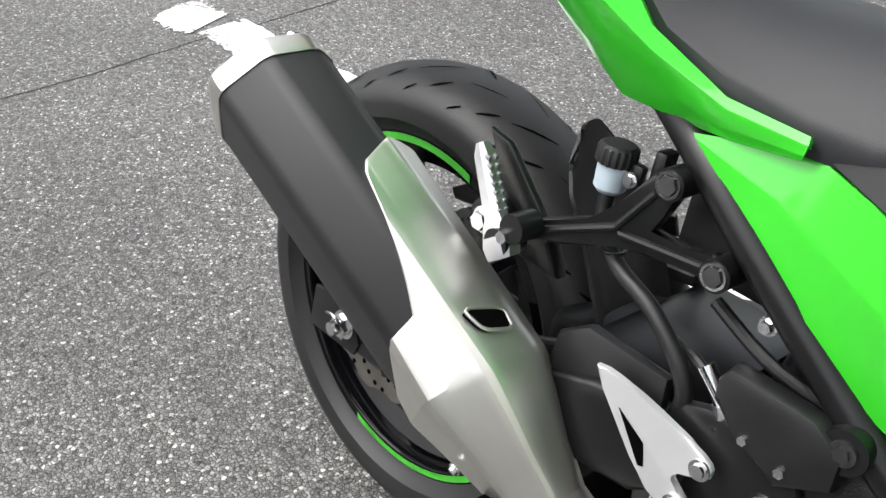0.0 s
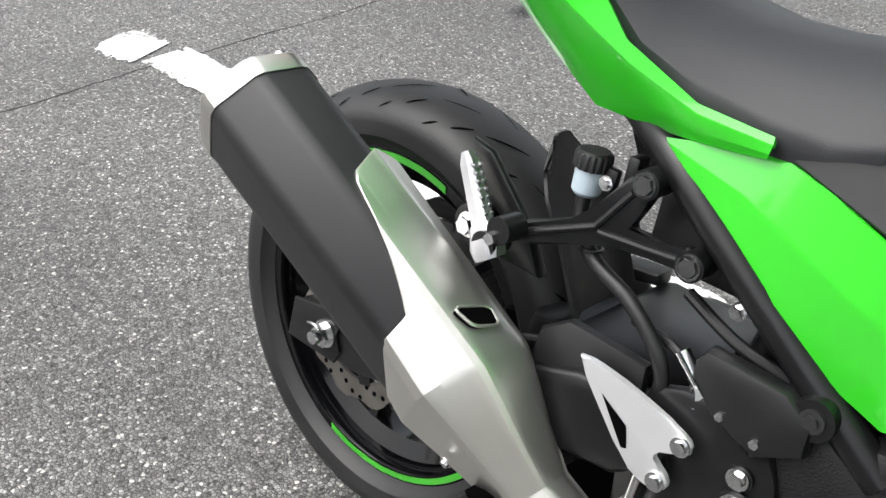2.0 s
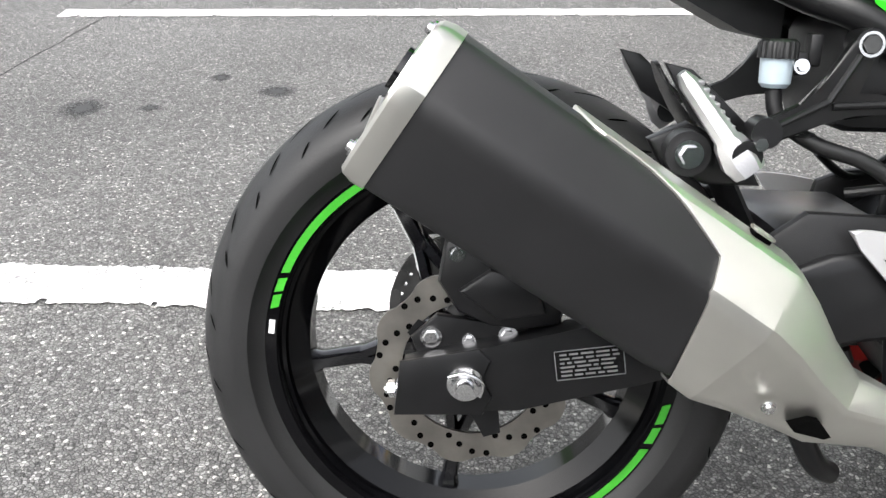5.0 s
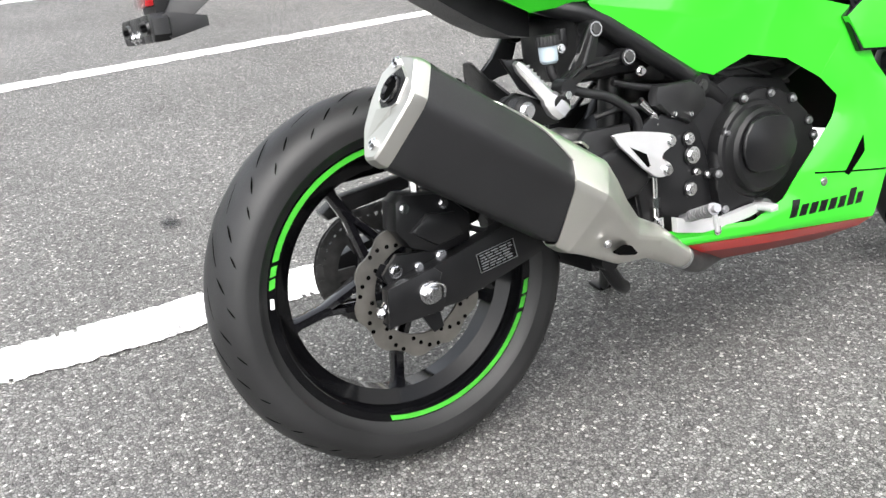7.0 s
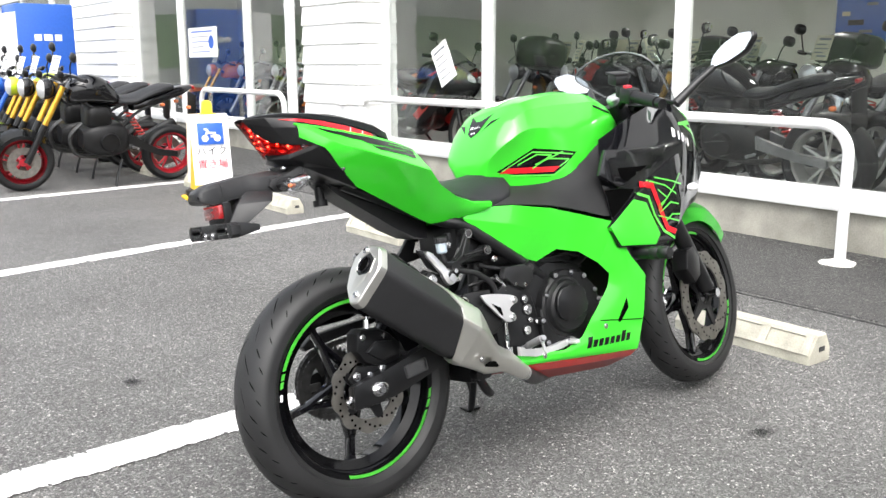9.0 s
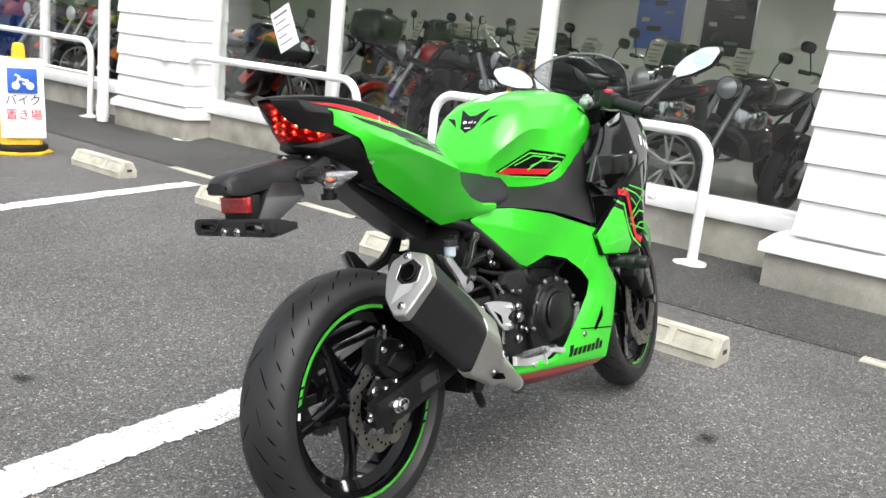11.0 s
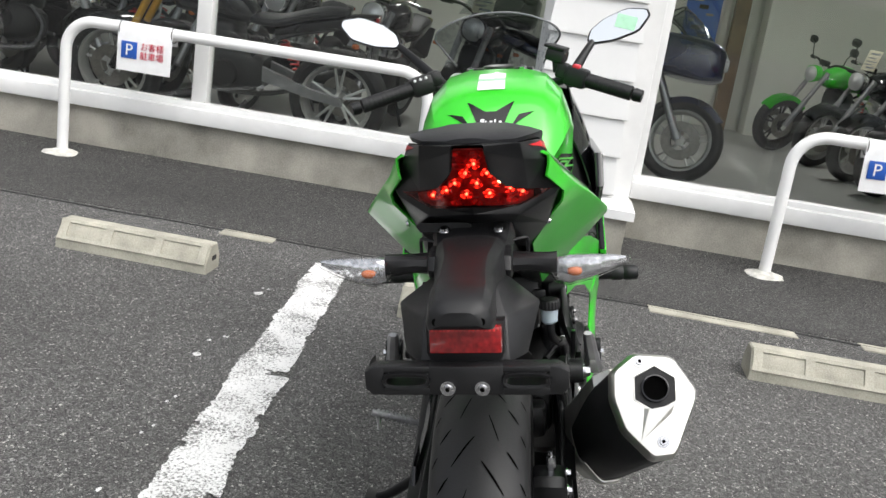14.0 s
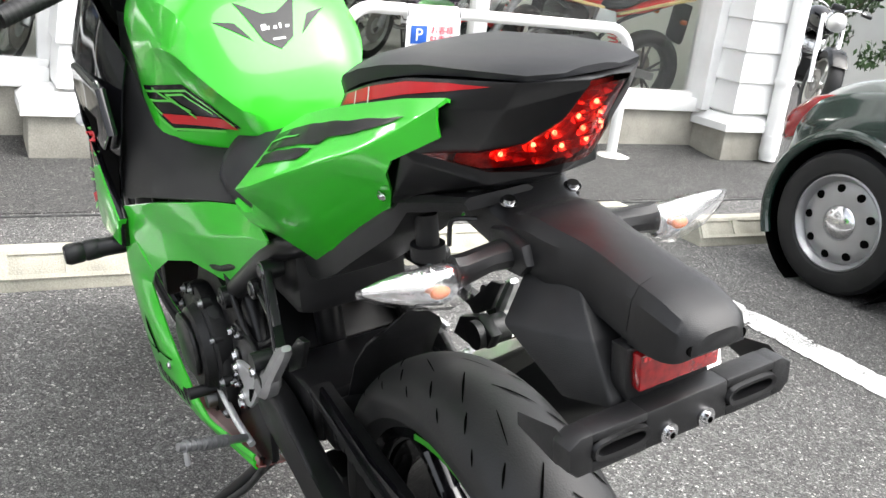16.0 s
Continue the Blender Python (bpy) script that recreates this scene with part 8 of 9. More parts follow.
# -- side stand, down on the left --
stand = holder("side_stand", bike, label="black side stand resting on the asphalt")
bm = bmesh.new()
tube(bm, [(0.50, 0.11, 0.235), (0.545, 0.17, 0.165), (0.60, 0.255, 0.085), (0.622, 0.29, 0.062)], lambda t: 0.013 - 0.003 * t, 14)
part("leg", bm, SATIN_BLACK, stand)
bm = bmesh.new()
box(bm, (0.628, 0.30, 0.062), (0.05, 0.042, 0.008), 0.003, Matrix.Rotation(radians(10.8), 4, "X"))
part("foot", bm, SATIN_BLACK, stand)
bm = bmesh.new()
tube(bm, [(0.47, 0.115, 0.26), (0.51, 0.15, 0.19), (0.55, 0.19, 0.145)], 0.006, 10)
part("spring", bm, DARK_STEEL, stand)
# lower catalyst box and linkage under the engine
bm = bmesh.new()
box(bm, (0.36, -0.02, 0.265), (0.08, 0.16, 0.05), 0.012)
tube(bm, [(0.34, -0.11, 0.255), (0.36, -0.11, 0.22), (0.38, -0.10, 0.205)], 0.012, 12)
cyl(bm, (0.34, -0.125, 0.265), (0.34, -0.09, 0.265), 0.018, seg=20)
part("suspension_link", bm, SATIN_BLACK, bike)

# ---- other motorcycles: one function for all of them ----
NAVY = material("navy paint", (0.008, 0.014, 0.055), 0.25, coat=0.8, var=0.1, scale=6)
ORANGE = material("orange paint", (0.62, 0.16, 0.01), 0.28, coat=0.7, var=0.08, scale=6)
LIME = material("yellow-green paint", (0.42, 0.55, 0.02), 0.28, coat=0.7, var=0.08, scale=6)
SKY_BLUE = material("blue paint", (0.02, 0.10, 0.45), 0.28, coat=0.7, var=0.08, scale=6)
GOLD = material("gold anodised fork", (0.75, 0.42, 0.06), 0.32, 0.9, var=0.1, scale=20)
RIM_RED = material("red rim paint", (0.42, 0.008, 0.02), 0.35, coat=0.4, var=0.1, scale=12)
PALE_RIM = material("pale alloy rim", (0.62, 0.62, 0.60), 0.35, 0.7, var=0.1, scale=12)
CARD = material("white price card", (0.78, 0.78, 0.77), 0.6, var=0.05, scale=8)
STRIPE_GOLD = material("pale gold stripe film", (0.62, 0.47, 0.20), 0.4, var=0.08, scale=20)
BEIGE_CARD = material("beige price card", (0.46, 0.43, 0.33), 0.6, var=0.12, scale=8)
PRINT = material("grey print", (0.16, 0.17, 0.19), 0.6, var=0.1, scale=40)


def other_wheel(ob, x, R, width, rim_mat, disc_y):
    w = holder("wheel", ob, Matrix.Translation((x, 0, R)))
    h, rr = width / 2, R * 0.72
    bm = bmesh.new()
    lathe(bm, [(R - (R - rr) * 0.5 * (1 - math.cos(a)), h * math.sin(a)) for a in (math.pi / 2 * k / 5 for k in range(-5, 6))] + [(rr + 0.01, h * 0.85), (rr - 0.004, h * 0.6), (rr - 0.004, -h * 0.6), (rr + 0.01, -h * 0.85)], 36)
    part("tyre", bm, RUBBER, w)
    bm = bmesh.new()
    lathe(bm, [(rr + 0.004, h * 0.75), (rr - 0.012, h * 0.7), (rr - 0.028, h * 0.3), (rr - 0.028, -h * 0.3), (rr - 0.012, -h * 0.7), (rr + 0.004, -h * 0.75)], 36, False)
    bmesh.ops.solidify(bm, geom=bm.faces[:], thickness=0.004)
    part("rim", bm, rim_mat, w)
    bm = bmesh.new()
    cyl(bm, (0, -h * 0.8, 0), (0, h * 0.8, 0), 0.035, seg=18)
    for k in range(5):
        a = 2 * math.pi * k / 5 + 0.3
        for o in (-0.16, 0.16):
            cyl(bm, (0.03 * math.cos(a), 0, 0.03 * math.sin(a)), (rr * 0.93 * math.cos(a + o), 0, rr * 0.93 * math.sin(a + o)), 0.011, 0.008, seg=8)
    part("spider", bm, rim_mat, w)
    for s in disc_y:
        bm = bmesh.new()
        lathe(bm, [(0.07, s), (0.135, s), (0.135, s + 0.004), (0.07, s + 0.004)], 32)
        part("brake_disc", bm, DISC, w)
    return w


def ovals(rows, seg=14, power=0.75):
    """Lofted body: rows of x, centre z, half width, half height; corners squarer with a smaller power."""
    rings = []
    for x, z, w, h in rows:
        ring = []
        for k in range(seg):
            a = 2 * math.pi * k / seg
            c, s_ = math.cos(a), math.sin(a)
            ring.append((x, w * math.copysign(abs(c) ** power, c), z + h * math.copysign(abs(s_) ** power, s_)))
        rings.append(ring)
    fine = [smooth_line([r[i] for r in rings], 3) for i in range(seg)]
    return list(zip(*fine))


def other_bike(m, label, paint, rim_mat=GLOSS_BLACK, fork_mat=ALUMINIUM, group="parked motorcycles", faired=False, wb=1.38, R=0.30, fat=0.13, swing_mat=SATIN_BLACK, card=False, screen_on=False, seat_mat=VINYL, trunk=False, chrome=False, spring=RED, half=0.0):
    ob = thing("motorcycle", m @ Matrix.Rotation(radians(-9), 4, "X"), label, "motorcycle", group)
    metal = CHROME if chrome else ENGINE
    other_wheel(ob, 0, R, fat, rim_mat, (-0.075,))
    other_wheel(ob, wb, R, fat * 0.85, rim_mat, (-0.07, 0.066))
    k = wb / 1.38
    def body(name, rows, mat, lab="", power=0.75):
        bm = bmesh.new()
        loft(bm, ovals([(x * k, z, w, h) for x, z, w, h in rows], 14, power))
        return part(name, bm, mat, ob, lab, 40)
    body("fuel_tank", ((0.50, 0.76, 0.07, 0.03), (0.56, 0.80, 0.11, 0.08), (0.68, 0.85, 0.15, 0.12), (0.82, 0.86, 0.15, 0.12), (0.94, 0.83, 0.11, 0.09), (0.99, 0.80, 0.06, 0.04)), paint)
    body("seat", ((-0.02, 0.865, 0.06, 0.025), (0.08, 0.855, 0.10, 0.035), (0.22, 0.815, 0.11, 0.035), (0.36, 0.765, 0.13, 0.035), (0.50, 0.755, 0.10, 0.035), (0.56, 0.77, 0.06, 0.03)), seat_mat)
    body("tail", ((-0.20, 0.86, 0.04, 0.02), (-0.10, 0.83, 0.08, 0.04), (0.06, 0.79, 0.10, 0.05), (0.24, 0.74, 0.11, 0.05), (0.38, 0.70, 0.08, 0.04)), paint)
    body("engine", ((0.44, 0.42, 0.10, 0.09), (0.50, 0.43, 0.15, 0.13), (0.62, 0.43, 0.17, 0.15), (0.78, 0.43, 0.15, 0.13), (0.86, 0.43, 0.10, 0.08)), ENGINE, power=0.5)
    body("cylinder_head", ((0.60, 0.62, 0.10, 0.07), (0.64, 0.63, 0.13, 0.10), (0.78, 0.63, 0.13, 0.10), (0.82, 0.62, 0.10, 0.07)), metal, power=0.45)
    for s in (-1, 1):
        bm = bmesh.new()
        cyl(bm, (0.64 * k, s * 0.165, 0.42), (0.64 * k, s * 0.19, 0.42), 0.085, 0.075, seg=24)
        part("engine_cover", bm, metal if s < 0 else ENGINE, ob)
        bm = bmesh.new()
        loft(bm, [[(x * k, s * (0.085 + a), z + b) for a, b in ((-0.014, -hh), (0.014, -hh), (0.014, hh), (-0.014, hh))] for x, z, hh in ((-0.04, R, 0.026), (0.16, R + 0.03, 0.03), (0.44, 0.43, 0.045))])
        part("swingarm", bm, swing_mat, ob)
        bm = bmesh.new()
        top, low = Vector(((wb - 0.33), s * 0.095, 0.90)), Vector((wb - 0.02, s * 0.085, R))
        cyl(bm, top, top.lerp(low, 0.55), 0.024, seg=14)
        part("fork_tube", bm, fork_mat, ob)
        bm = bmesh.new()
        cyl(bm, top.lerp(low, 0.5), low, 0.028, seg=14)
        part("fork_leg", bm, SATIN_BLACK if fork_mat is GOLD else fork_mat, ob)
        bm = bmesh.new()
        tube(bm, [(wb - 0.36, s * 0.04, 0.95), (wb - 0.37, s * 0.16, 1.0), (wb - 0.45, s * 0.34, 0.985)], 0.012, 8)
        part("handlebar", bm, SATIN_BLACK if not chrome else CHROME, ob)
        bm = bmesh.new()
        tube(bm, [(wb - 0.415, s * 0.25, 0.99), (wb - 0.45, s * 0.345, 0.985)], 0.018, 10, 1)
        part("grip", bm, RUBBER, ob)
        mr = holder("mirror", ob)
        bm = bmesh.new()
        tube(bm, [(wb - 0.36, s * 0.22, 0.99), (wb - 0.35, s * 0.25, 1.09), (wb - 0.36, s * 0.28, 1.15)], 0.006, 6)
        part("stalk", bm, SATIN_BLACK, mr)
        bm = bmesh.new()
        loft(bm, ovals(((wb - 0.375, 1.17, 0.05, 0.035), (wb - 0.36, 1.17, 0.06, 0.042), (wb - 0.34, 1.17, 0.03, 0.02)), 12))
        for v in bm.verts:
            v.co.y += s * 0.30
        part("shell", bm, SATIN_BLACK, mr)
        bm = bmesh.new()
        box(bm, (wb - 0.378, s * 0.30, 1.17), (0.003, 0.085, 0.055), 0.001)
        part("glass", bm, MIRROR, mr)
        bm = bmesh.new()
        loft(bm, ovals(((-0.14, 0.70, 0.012, 0.012), (-0.12, 0.70, 0.03, 0.016), (-0.10, 0.70, 0.012, 0.012)), 10))
        for v in bm.verts:
            v.co.y += s * 0.15
        part("indicator", bm, AMBER, ob)
        bm = bmesh.new()
        cyl(bm, (0.42 * k, s * 0.14, 0.36), (0.41 * k, s * 0.25, 0.37), 0.012, seg=10)
        part("footpeg", bm, ALUMINIUM, ob)
    bm = bmesh.new()
    tube(bm, [(0.80 * k, -0.08, 0.55), (0.92 * k, -0.10, 0.42), (0.84 * k, -0.12, 0.25), (0.5 * k, -0.14, 0.24), (0.22 * k, -0.16, 0.34)], 0.02, 10)
    part("exhaust_pipe", bm, CHROME if chrome else DARK_STEEL, ob)
    bm = bmesh.new()
    tube(bm, [(0.26 * k, -0.165, 0.33), (0.05, -0.18, 0.42), (-0.12, -0.185, 0.50)], lambda t: 0.05 if 0.05 < t < 0.97 else 0.035, 14, 4)
    part("muffler", bm, CHROME if chrome else SATIN_BLACK, ob)
    bm = bmesh.new()
    tube(bm, [(0.26 + 0.12 * t + 0.03 * math.cos(44 * t), 0.03 * math.sin(44 * t), 0.44 + 0.2 * t) for t in (j / 60 for j in range(61))], 0.007, 6, 1)
    part("shock_spring", bm, spring, ob)
    bm = bmesh.new()
    for s in (-1, 1):
        tube(bm, [(0.05, s * 0.08, 0.77), (0.36 * k, s * 0.10, 0.66), (0.52 * k, s * 0.11, 0.50), (0.48 * k, s * 0.10, 0.34)], 0.014, 8)
        tube(bm, [(0.50 * k, s * 0.11, 0.60), (0.78 * k, s * 0.10, 0.72), (wb - 0.36, s * 0.04, 0.86)], 0.016, 8)
    part("frame", bm, SATIN_BLACK, ob)
    bm = bmesh.new()
    rows = []
    for j in range(9):
        a = radians(35 + 105 * j / 8)
        rows.append([(wb + (R + 0.02 - d) * math.cos(a), y * fat * 0.5, R + (R + 0.02 - d) * math.sin(a)) for y, d in ((-1, 0.05), (-0.8, 0.006), (0, 0), (0.8, 0.006), (1, 0.05))])
    loft(bm, rows, closed=False)
    bmesh.ops.solidify(bm, geom=bm.faces[:], thickness=0.004)
    part("front_fender", bm, paint, ob)
    bm = bmesh.new()
    box(bm, (-0.215, 0, 0.855), (0.02, 0.09, 0.03), 0.006)
    part("tail_lamp", bm, REFLECTOR_RED, ob)
    bm = bmesh.new()
    prism(bm, [(-0.09, 0.56), (-0.09, 0.80), (0.09, 0.80), (0.09, 0.56), (0.07, 0.53), (-0.07, 0.53)], -0.215, -0.205, 0.002, "yz")
    part("rear_mudguard", bm, PLASTIC, ob)
    bm = bmesh.new()
    tube(bm, [(0.52 * k, 0.12, 0.25), (0.60 * k, 0.22, 0.12), (0.63 * k, 0.27, 0.05)], 0.012, 8)
    part("side_stand", bm, SATIN_BLACK, ob)
    if faired:
        for s in (-1, 1):
            bm = bmesh.new()
            panel(bm, [[(0.86 * k, -0.17, 0.80), (1.02 * k, -0.19, 0.90), (1.22 * k, -0.14, 0.93), (wb + 0.06, -0.02, 0.80)], [(0.74 * k, -0.20, 0.58), (0.98 * k, -0.23, 0.66), (1.18 * k, -0.19, 0.70), (wb + 0.03, -0.02, 0.68)], [(0.50 * k, -0.17, 0.30), (0.74 * k, -0.20, 0.28), (0.95 * k, -0.20, 0.38), (1.04 * k, -0.16, 0.52)]], 14, 3, 0.01, 0.003)
            if s > 0:
                other = mirrored(bm)
                bm.free()
                bm = other
            part("fairing", bm, paint, ob)
            bm = bmesh.new()
            loft(bm, ovals(((wb - 0.02, 0.83, 0.02, 0.01), (wb, 0.80, 0.05, 0.03), (wb + 0.05, 0.77, 0.02, 0.012)), 12))
            for v in bm.verts:
                v.co.y += s * 0.065
            part("headlight", bm, CLEAR_LENS, ob)
    elif half:
        bm = bmesh.new()
        h = half
        loft(bm, ovals(((wb - 0.42, 0.91, 0.15, 0.08 * h), (wb - 0.36, 0.90, 0.19, 0.13 * h), (wb - 0.20, 0.885, 0.205, 0.165 * h), (wb + 0.04, 0.87, 0.185, 0.165 * h), (wb + 0.15, 0.86, 0.13, 0.14 * h), (wb + 0.19, 0.85, 0.09, 0.10 * h)), 20, 0.42))
        part("half_fairing", bm, paint, ob, "", 40)
        bm = bmesh.new()
        loft(bm, ovals(((wb + 0.14, 0.88, 0.09, 0.05), (wb + 0.19, 0.875, 0.085, 0.05), (wb + 0.212, 0.87, 0.06, 0.035)), 16, 0.5))
        part("headlight", bm, CLEAR_LENS, ob)
        bm = bmesh.new()
        rows = []
        for t in (0, 0.25, 0.5, 0.75, 1.0):
            rows.append([(wb + 0.10 - 0.26 * t - 0.10 * (y / 0.14) ** 2, y * (1 - 0.25 * t), 0.88 + 0.13 * h + 0.27 * h * t - 0.07 * (y / 0.14) ** 2 + 0.03 * math.sin(math.pi * t)) for y in (-0.15, -0.11, -0.06, 0, 0.06, 0.11, 0.15)])
        loft(bm, rows, closed=False, caps=False)
        bmesh.ops.solidify(bm, geom=bm.faces[:], thickness=0.003)
        part("windscreen", bm, SMOKED_SCREEN, ob).visible_shadow = False
        bm = bmesh.new()
        tube(bm, [rows[k][0] for k in range(5)] + rows[4][1:-1] + [rows[k][-1] for k in range(4, -1, -1)], 0.007, 6, 1)
        part("screen_trim", bm, SATIN_BLACK, ob)
    else:
        body("headlight_shell", ((wb / k - 0.31, 0.87, 0.04, 0.04), (wb / k - 0.27, 0.87, 0.085, 0.08), (wb / k - 0.20, 0.86, 0.09, 0.085)), paint if not chrome else CHROME, power=0.8)
        bm = bmesh.new()
        lathe(bm, [(0.0, 0.03), (0.05, 0.022), (0.08, 0.0), (0.082, -0.012), (0.0, -0.012)], 24, False)
        bmesh.ops.transform(bm, matrix=pose(wb - 0.19 * k, 0, 0.86, 0, 0, -90), verts=bm.verts[:])
        part("headlight", bm, SILVER, ob, "bright round headlight")
        bm = bmesh.new()
        box(bm, (wb - 0.33, 0, 0.985), (0.05, 0.12, 0.06), 0.015)
        part("meter", bm, SATIN_BLACK, ob)
    if screen_on or faired:
        bm = bmesh.new()
        loft(bm, [[(wb - 0.30 + x, y, 0.93 + z) for x, y, z in ((0.10 * t - 0.02, -0.14 * (1 - 0.45 * (1 - t)), 0.0), (0.16 * t, -0.07, 0.02), (0.18 * t, 0, 0.025), (0.16 * t, 0.07, 0.02), (0.10 * t - 0.02, 0.14 * (1 - 0.45 * (1 - t)), 0.0))] for t in (1.0,)] + [[(wb - 0.36, y, 1.10 + (0.05 if screen_on else 0) - abs(y) * 0.4) for y in (-0.10, -0.05, 0, 0.05, 0.10)]], closed=False)
        bmesh.ops.solidify(bm, geom=bm.faces[:], thickness=0.003)
        part("windscreen", bm, SCREEN, ob).visible_shadow = False
    if trunk:
        body("top_box", ((-0.42, 1.02, 0.14, 0.09), (-0.36, 1.05, 0.21, 0.15), (-0.10, 1.05, 0.21, 0.15), (-0.04, 1.02, 0.14, 0.10)), SATIN_BLACK, "black top box", 0.5)
    if card:
        tilt = Matrix.Rotation(radians(-18), 4, "Y") @ Matrix.Rotation(radians(7), 4, "X")
        inside = group == "motorcycles in the showroom"
        cw, ch = (0.15, 0.20) if inside else (0.20, 0.15)
        bm = bmesh.new()
        box(bm, (wb - 0.30, 0, 1.07), (0.004, cw, ch), 0.001, tilt)
        part("price_card", bm, BEIGE_CARD if inside else CARD, ob, "price card with dark print")
        bm = bmesh.new()
        for y, z, wd, hh in ((0.05, 0.33, 0.70, 0.09), (-0.08, 0.12, 0.62, 0.05), (0.0, -0.05, 0.74, 0.04), (-0.12, -0.2, 0.5, 0.05), (0.1, -0.34, 0.56, 0.08)):
            box(bm, Vector((wb - 0.30, 0, 1.07)) + tilt @ Vector((0.0035, y * cw, z * ch)), (0.002, wd * cw, hh * ch), 0.0, tilt)
        tagged(part("card_print", bm, PRINT, ob), kind="stuff")
    return ob


def spot(x, y, heading, z=0.0):
    return pose(x, y, z, 0, 0, heading)


LEAN = Matrix.Rotation(radians(-9), 4, "X")
OUT = "small motorcycles parked outside"
a = other_bike(spot(2.25, 6.45, 178), "black small naked motorcycle with red rims and gold fork", GLOSS_BLACK, RIM_RED, GOLD, OUT, wb=1.28, R=0.26, card=True)
copy_thing(a, spot(2.28, 7.10, 176) @ LEAN)
b = other_bike(spot(2.32, 7.68, 176), "yellow-green small naked motorcycle with price card", LIME, SATIN_BLACK, GOLD, OUT, wb=1.28, R=0.26, card=True)
other_bike(spot(2.34, 8.35, 177), "blue small naked motorcycle with price card", SKY_BLUE, SATIN_BLACK, SKY_BLUE, OUT, wb=1.28, R=0.26, card=True)
c = other_bike(spot(2.38, 9.0, 176), "white small naked motorcycle with red rims", WHITE, RIM_RED, ALUMINIUM, OUT, wb=1.28, R=0.26, card=True)
copy_thing(a, spot(2.40, 9.7, 176) @ LEAN)
copy_thing(c, spot(2.45, 10.4, 177) @ LEAN)
copy_thing(b, spot(2.45, 11.1, 177) @ LEAN)

INSIDE = "motorcycles in the showroom"
F = 0.1
sport = other_bike(spot(4.70, 6.42, -90, F), "black faired sports motorcycle with red panels and pale rims", GLOSS_BLACK, PALE_RIM, SATIN_BLACK, INSIDE, True)
for s in (-1, 1):
    bm = bmesh.new()
    prism(bm, [(0.86, 0.80), (1.06, 0.88), (1.26, 0.90), (1.20, 0.84), (1.02, 0.80)], s * 0.150, s * 0.205, 0.004)
    part("red_panel", bm, RED, sport, "glossy red upper panel")
    bm = bmesh.new()
    prism(bm, [(0.72, 0.40), (0.92, 0.60), (1.06, 0.62), (0.92, 0.46), (0.80, 0.36)], s * 0.190, s * 0.222, 0.004)
    part("red_panel", bm, RED, sport, "glossy red lower panel")
other_bike(spot(4.62, 1.26, 88, F), "large black motorcycle with silver swingarm and red spring", GLOSS_BLACK, PALE_RIM, GOLD, INSIDE, wb=1.5, R=0.32, fat=0.17, swing_mat=ALUMINIUM)
other_bike(spot(5.78, 0.29, -105, F), "navy half-faired motorcycle with grey cast rims", NAVY, PALE_RIM, ALUMINIUM, INSIDE, half=0.88)
dark = other_bike(spot(6.6, 0.5, 172, F), "dark touring motorcycle with tall clear screen", GLOSS_BLACK, SATIN_BLACK, ALUMINIUM, INSIDE, screen_on=True, trunk=True, card=True)
naked = other_bike(spot(6.7, 1.2, 170, F), "black and chrome naked motorcycle with price card", GLOSS_BLACK, PALE_RIM, ALUMINIUM, INSIDE, chrome=True, card=True)
for k in range(6):
    copy_thing((naked, dark)[k % 2], spot(6.75 + 0.03 * (k % 3), 1.9 + 0.68 * k, 168 + 3 * (k % 4), F) @ LEAN)
red = other_bike(spot(6.3, 3.9, 150, F), "red small motorcycle with chrome engine", RED, PALE_RIM, ALUMINIUM, INSIDE, wb=1.25, R=0.27, fat=0.1, chrome=True, card=True)
copy_thing(naked, spot(5.75, 2.75, 95, F) @ LEAN)
copy_thing(dark, spot(5.3, 4.55, -88, F) @ LEAN)
# the row along the end wall: front wheels in line, noses turned towards the glass
def nose_at(x, y, heading, wb=1.38):
    a = radians(heading)
    return spot(x - wb * math.cos(a), y - wb * math.sin(a), heading, F)


other_bike(nose_at(5.41, -2.84, 116), "green faired motorcycle with screen", GREEN, SATIN_BLACK, ALUMINIUM, INSIDE, half=0.85)
copy_thing(naked, nose_at(6.40, -2.81, 118) @ LEAN)
copy_thing(naked, nose_at(7.10, -2.81, 116) @ LEAN)
copy_thing(naked, nose_at(7.85, -2.70, 120) @ LEAN)
other_bike(nose_at(8.80, -2.55, 117), "green naked motorcycle with black seat", GREEN, SATIN_BLACK, ALUMINIUM, INSIDE)
old = other_bike(spot(4.17, -3.85, 87.4, F), "old red sports motorcycle with yellow stripe and half fairing", RED, DARK_STEEL, ALUMINIUM, INSIDE, wb=1.42, fat=0.12, swing_mat=ALUMINIUM, half=0.68)
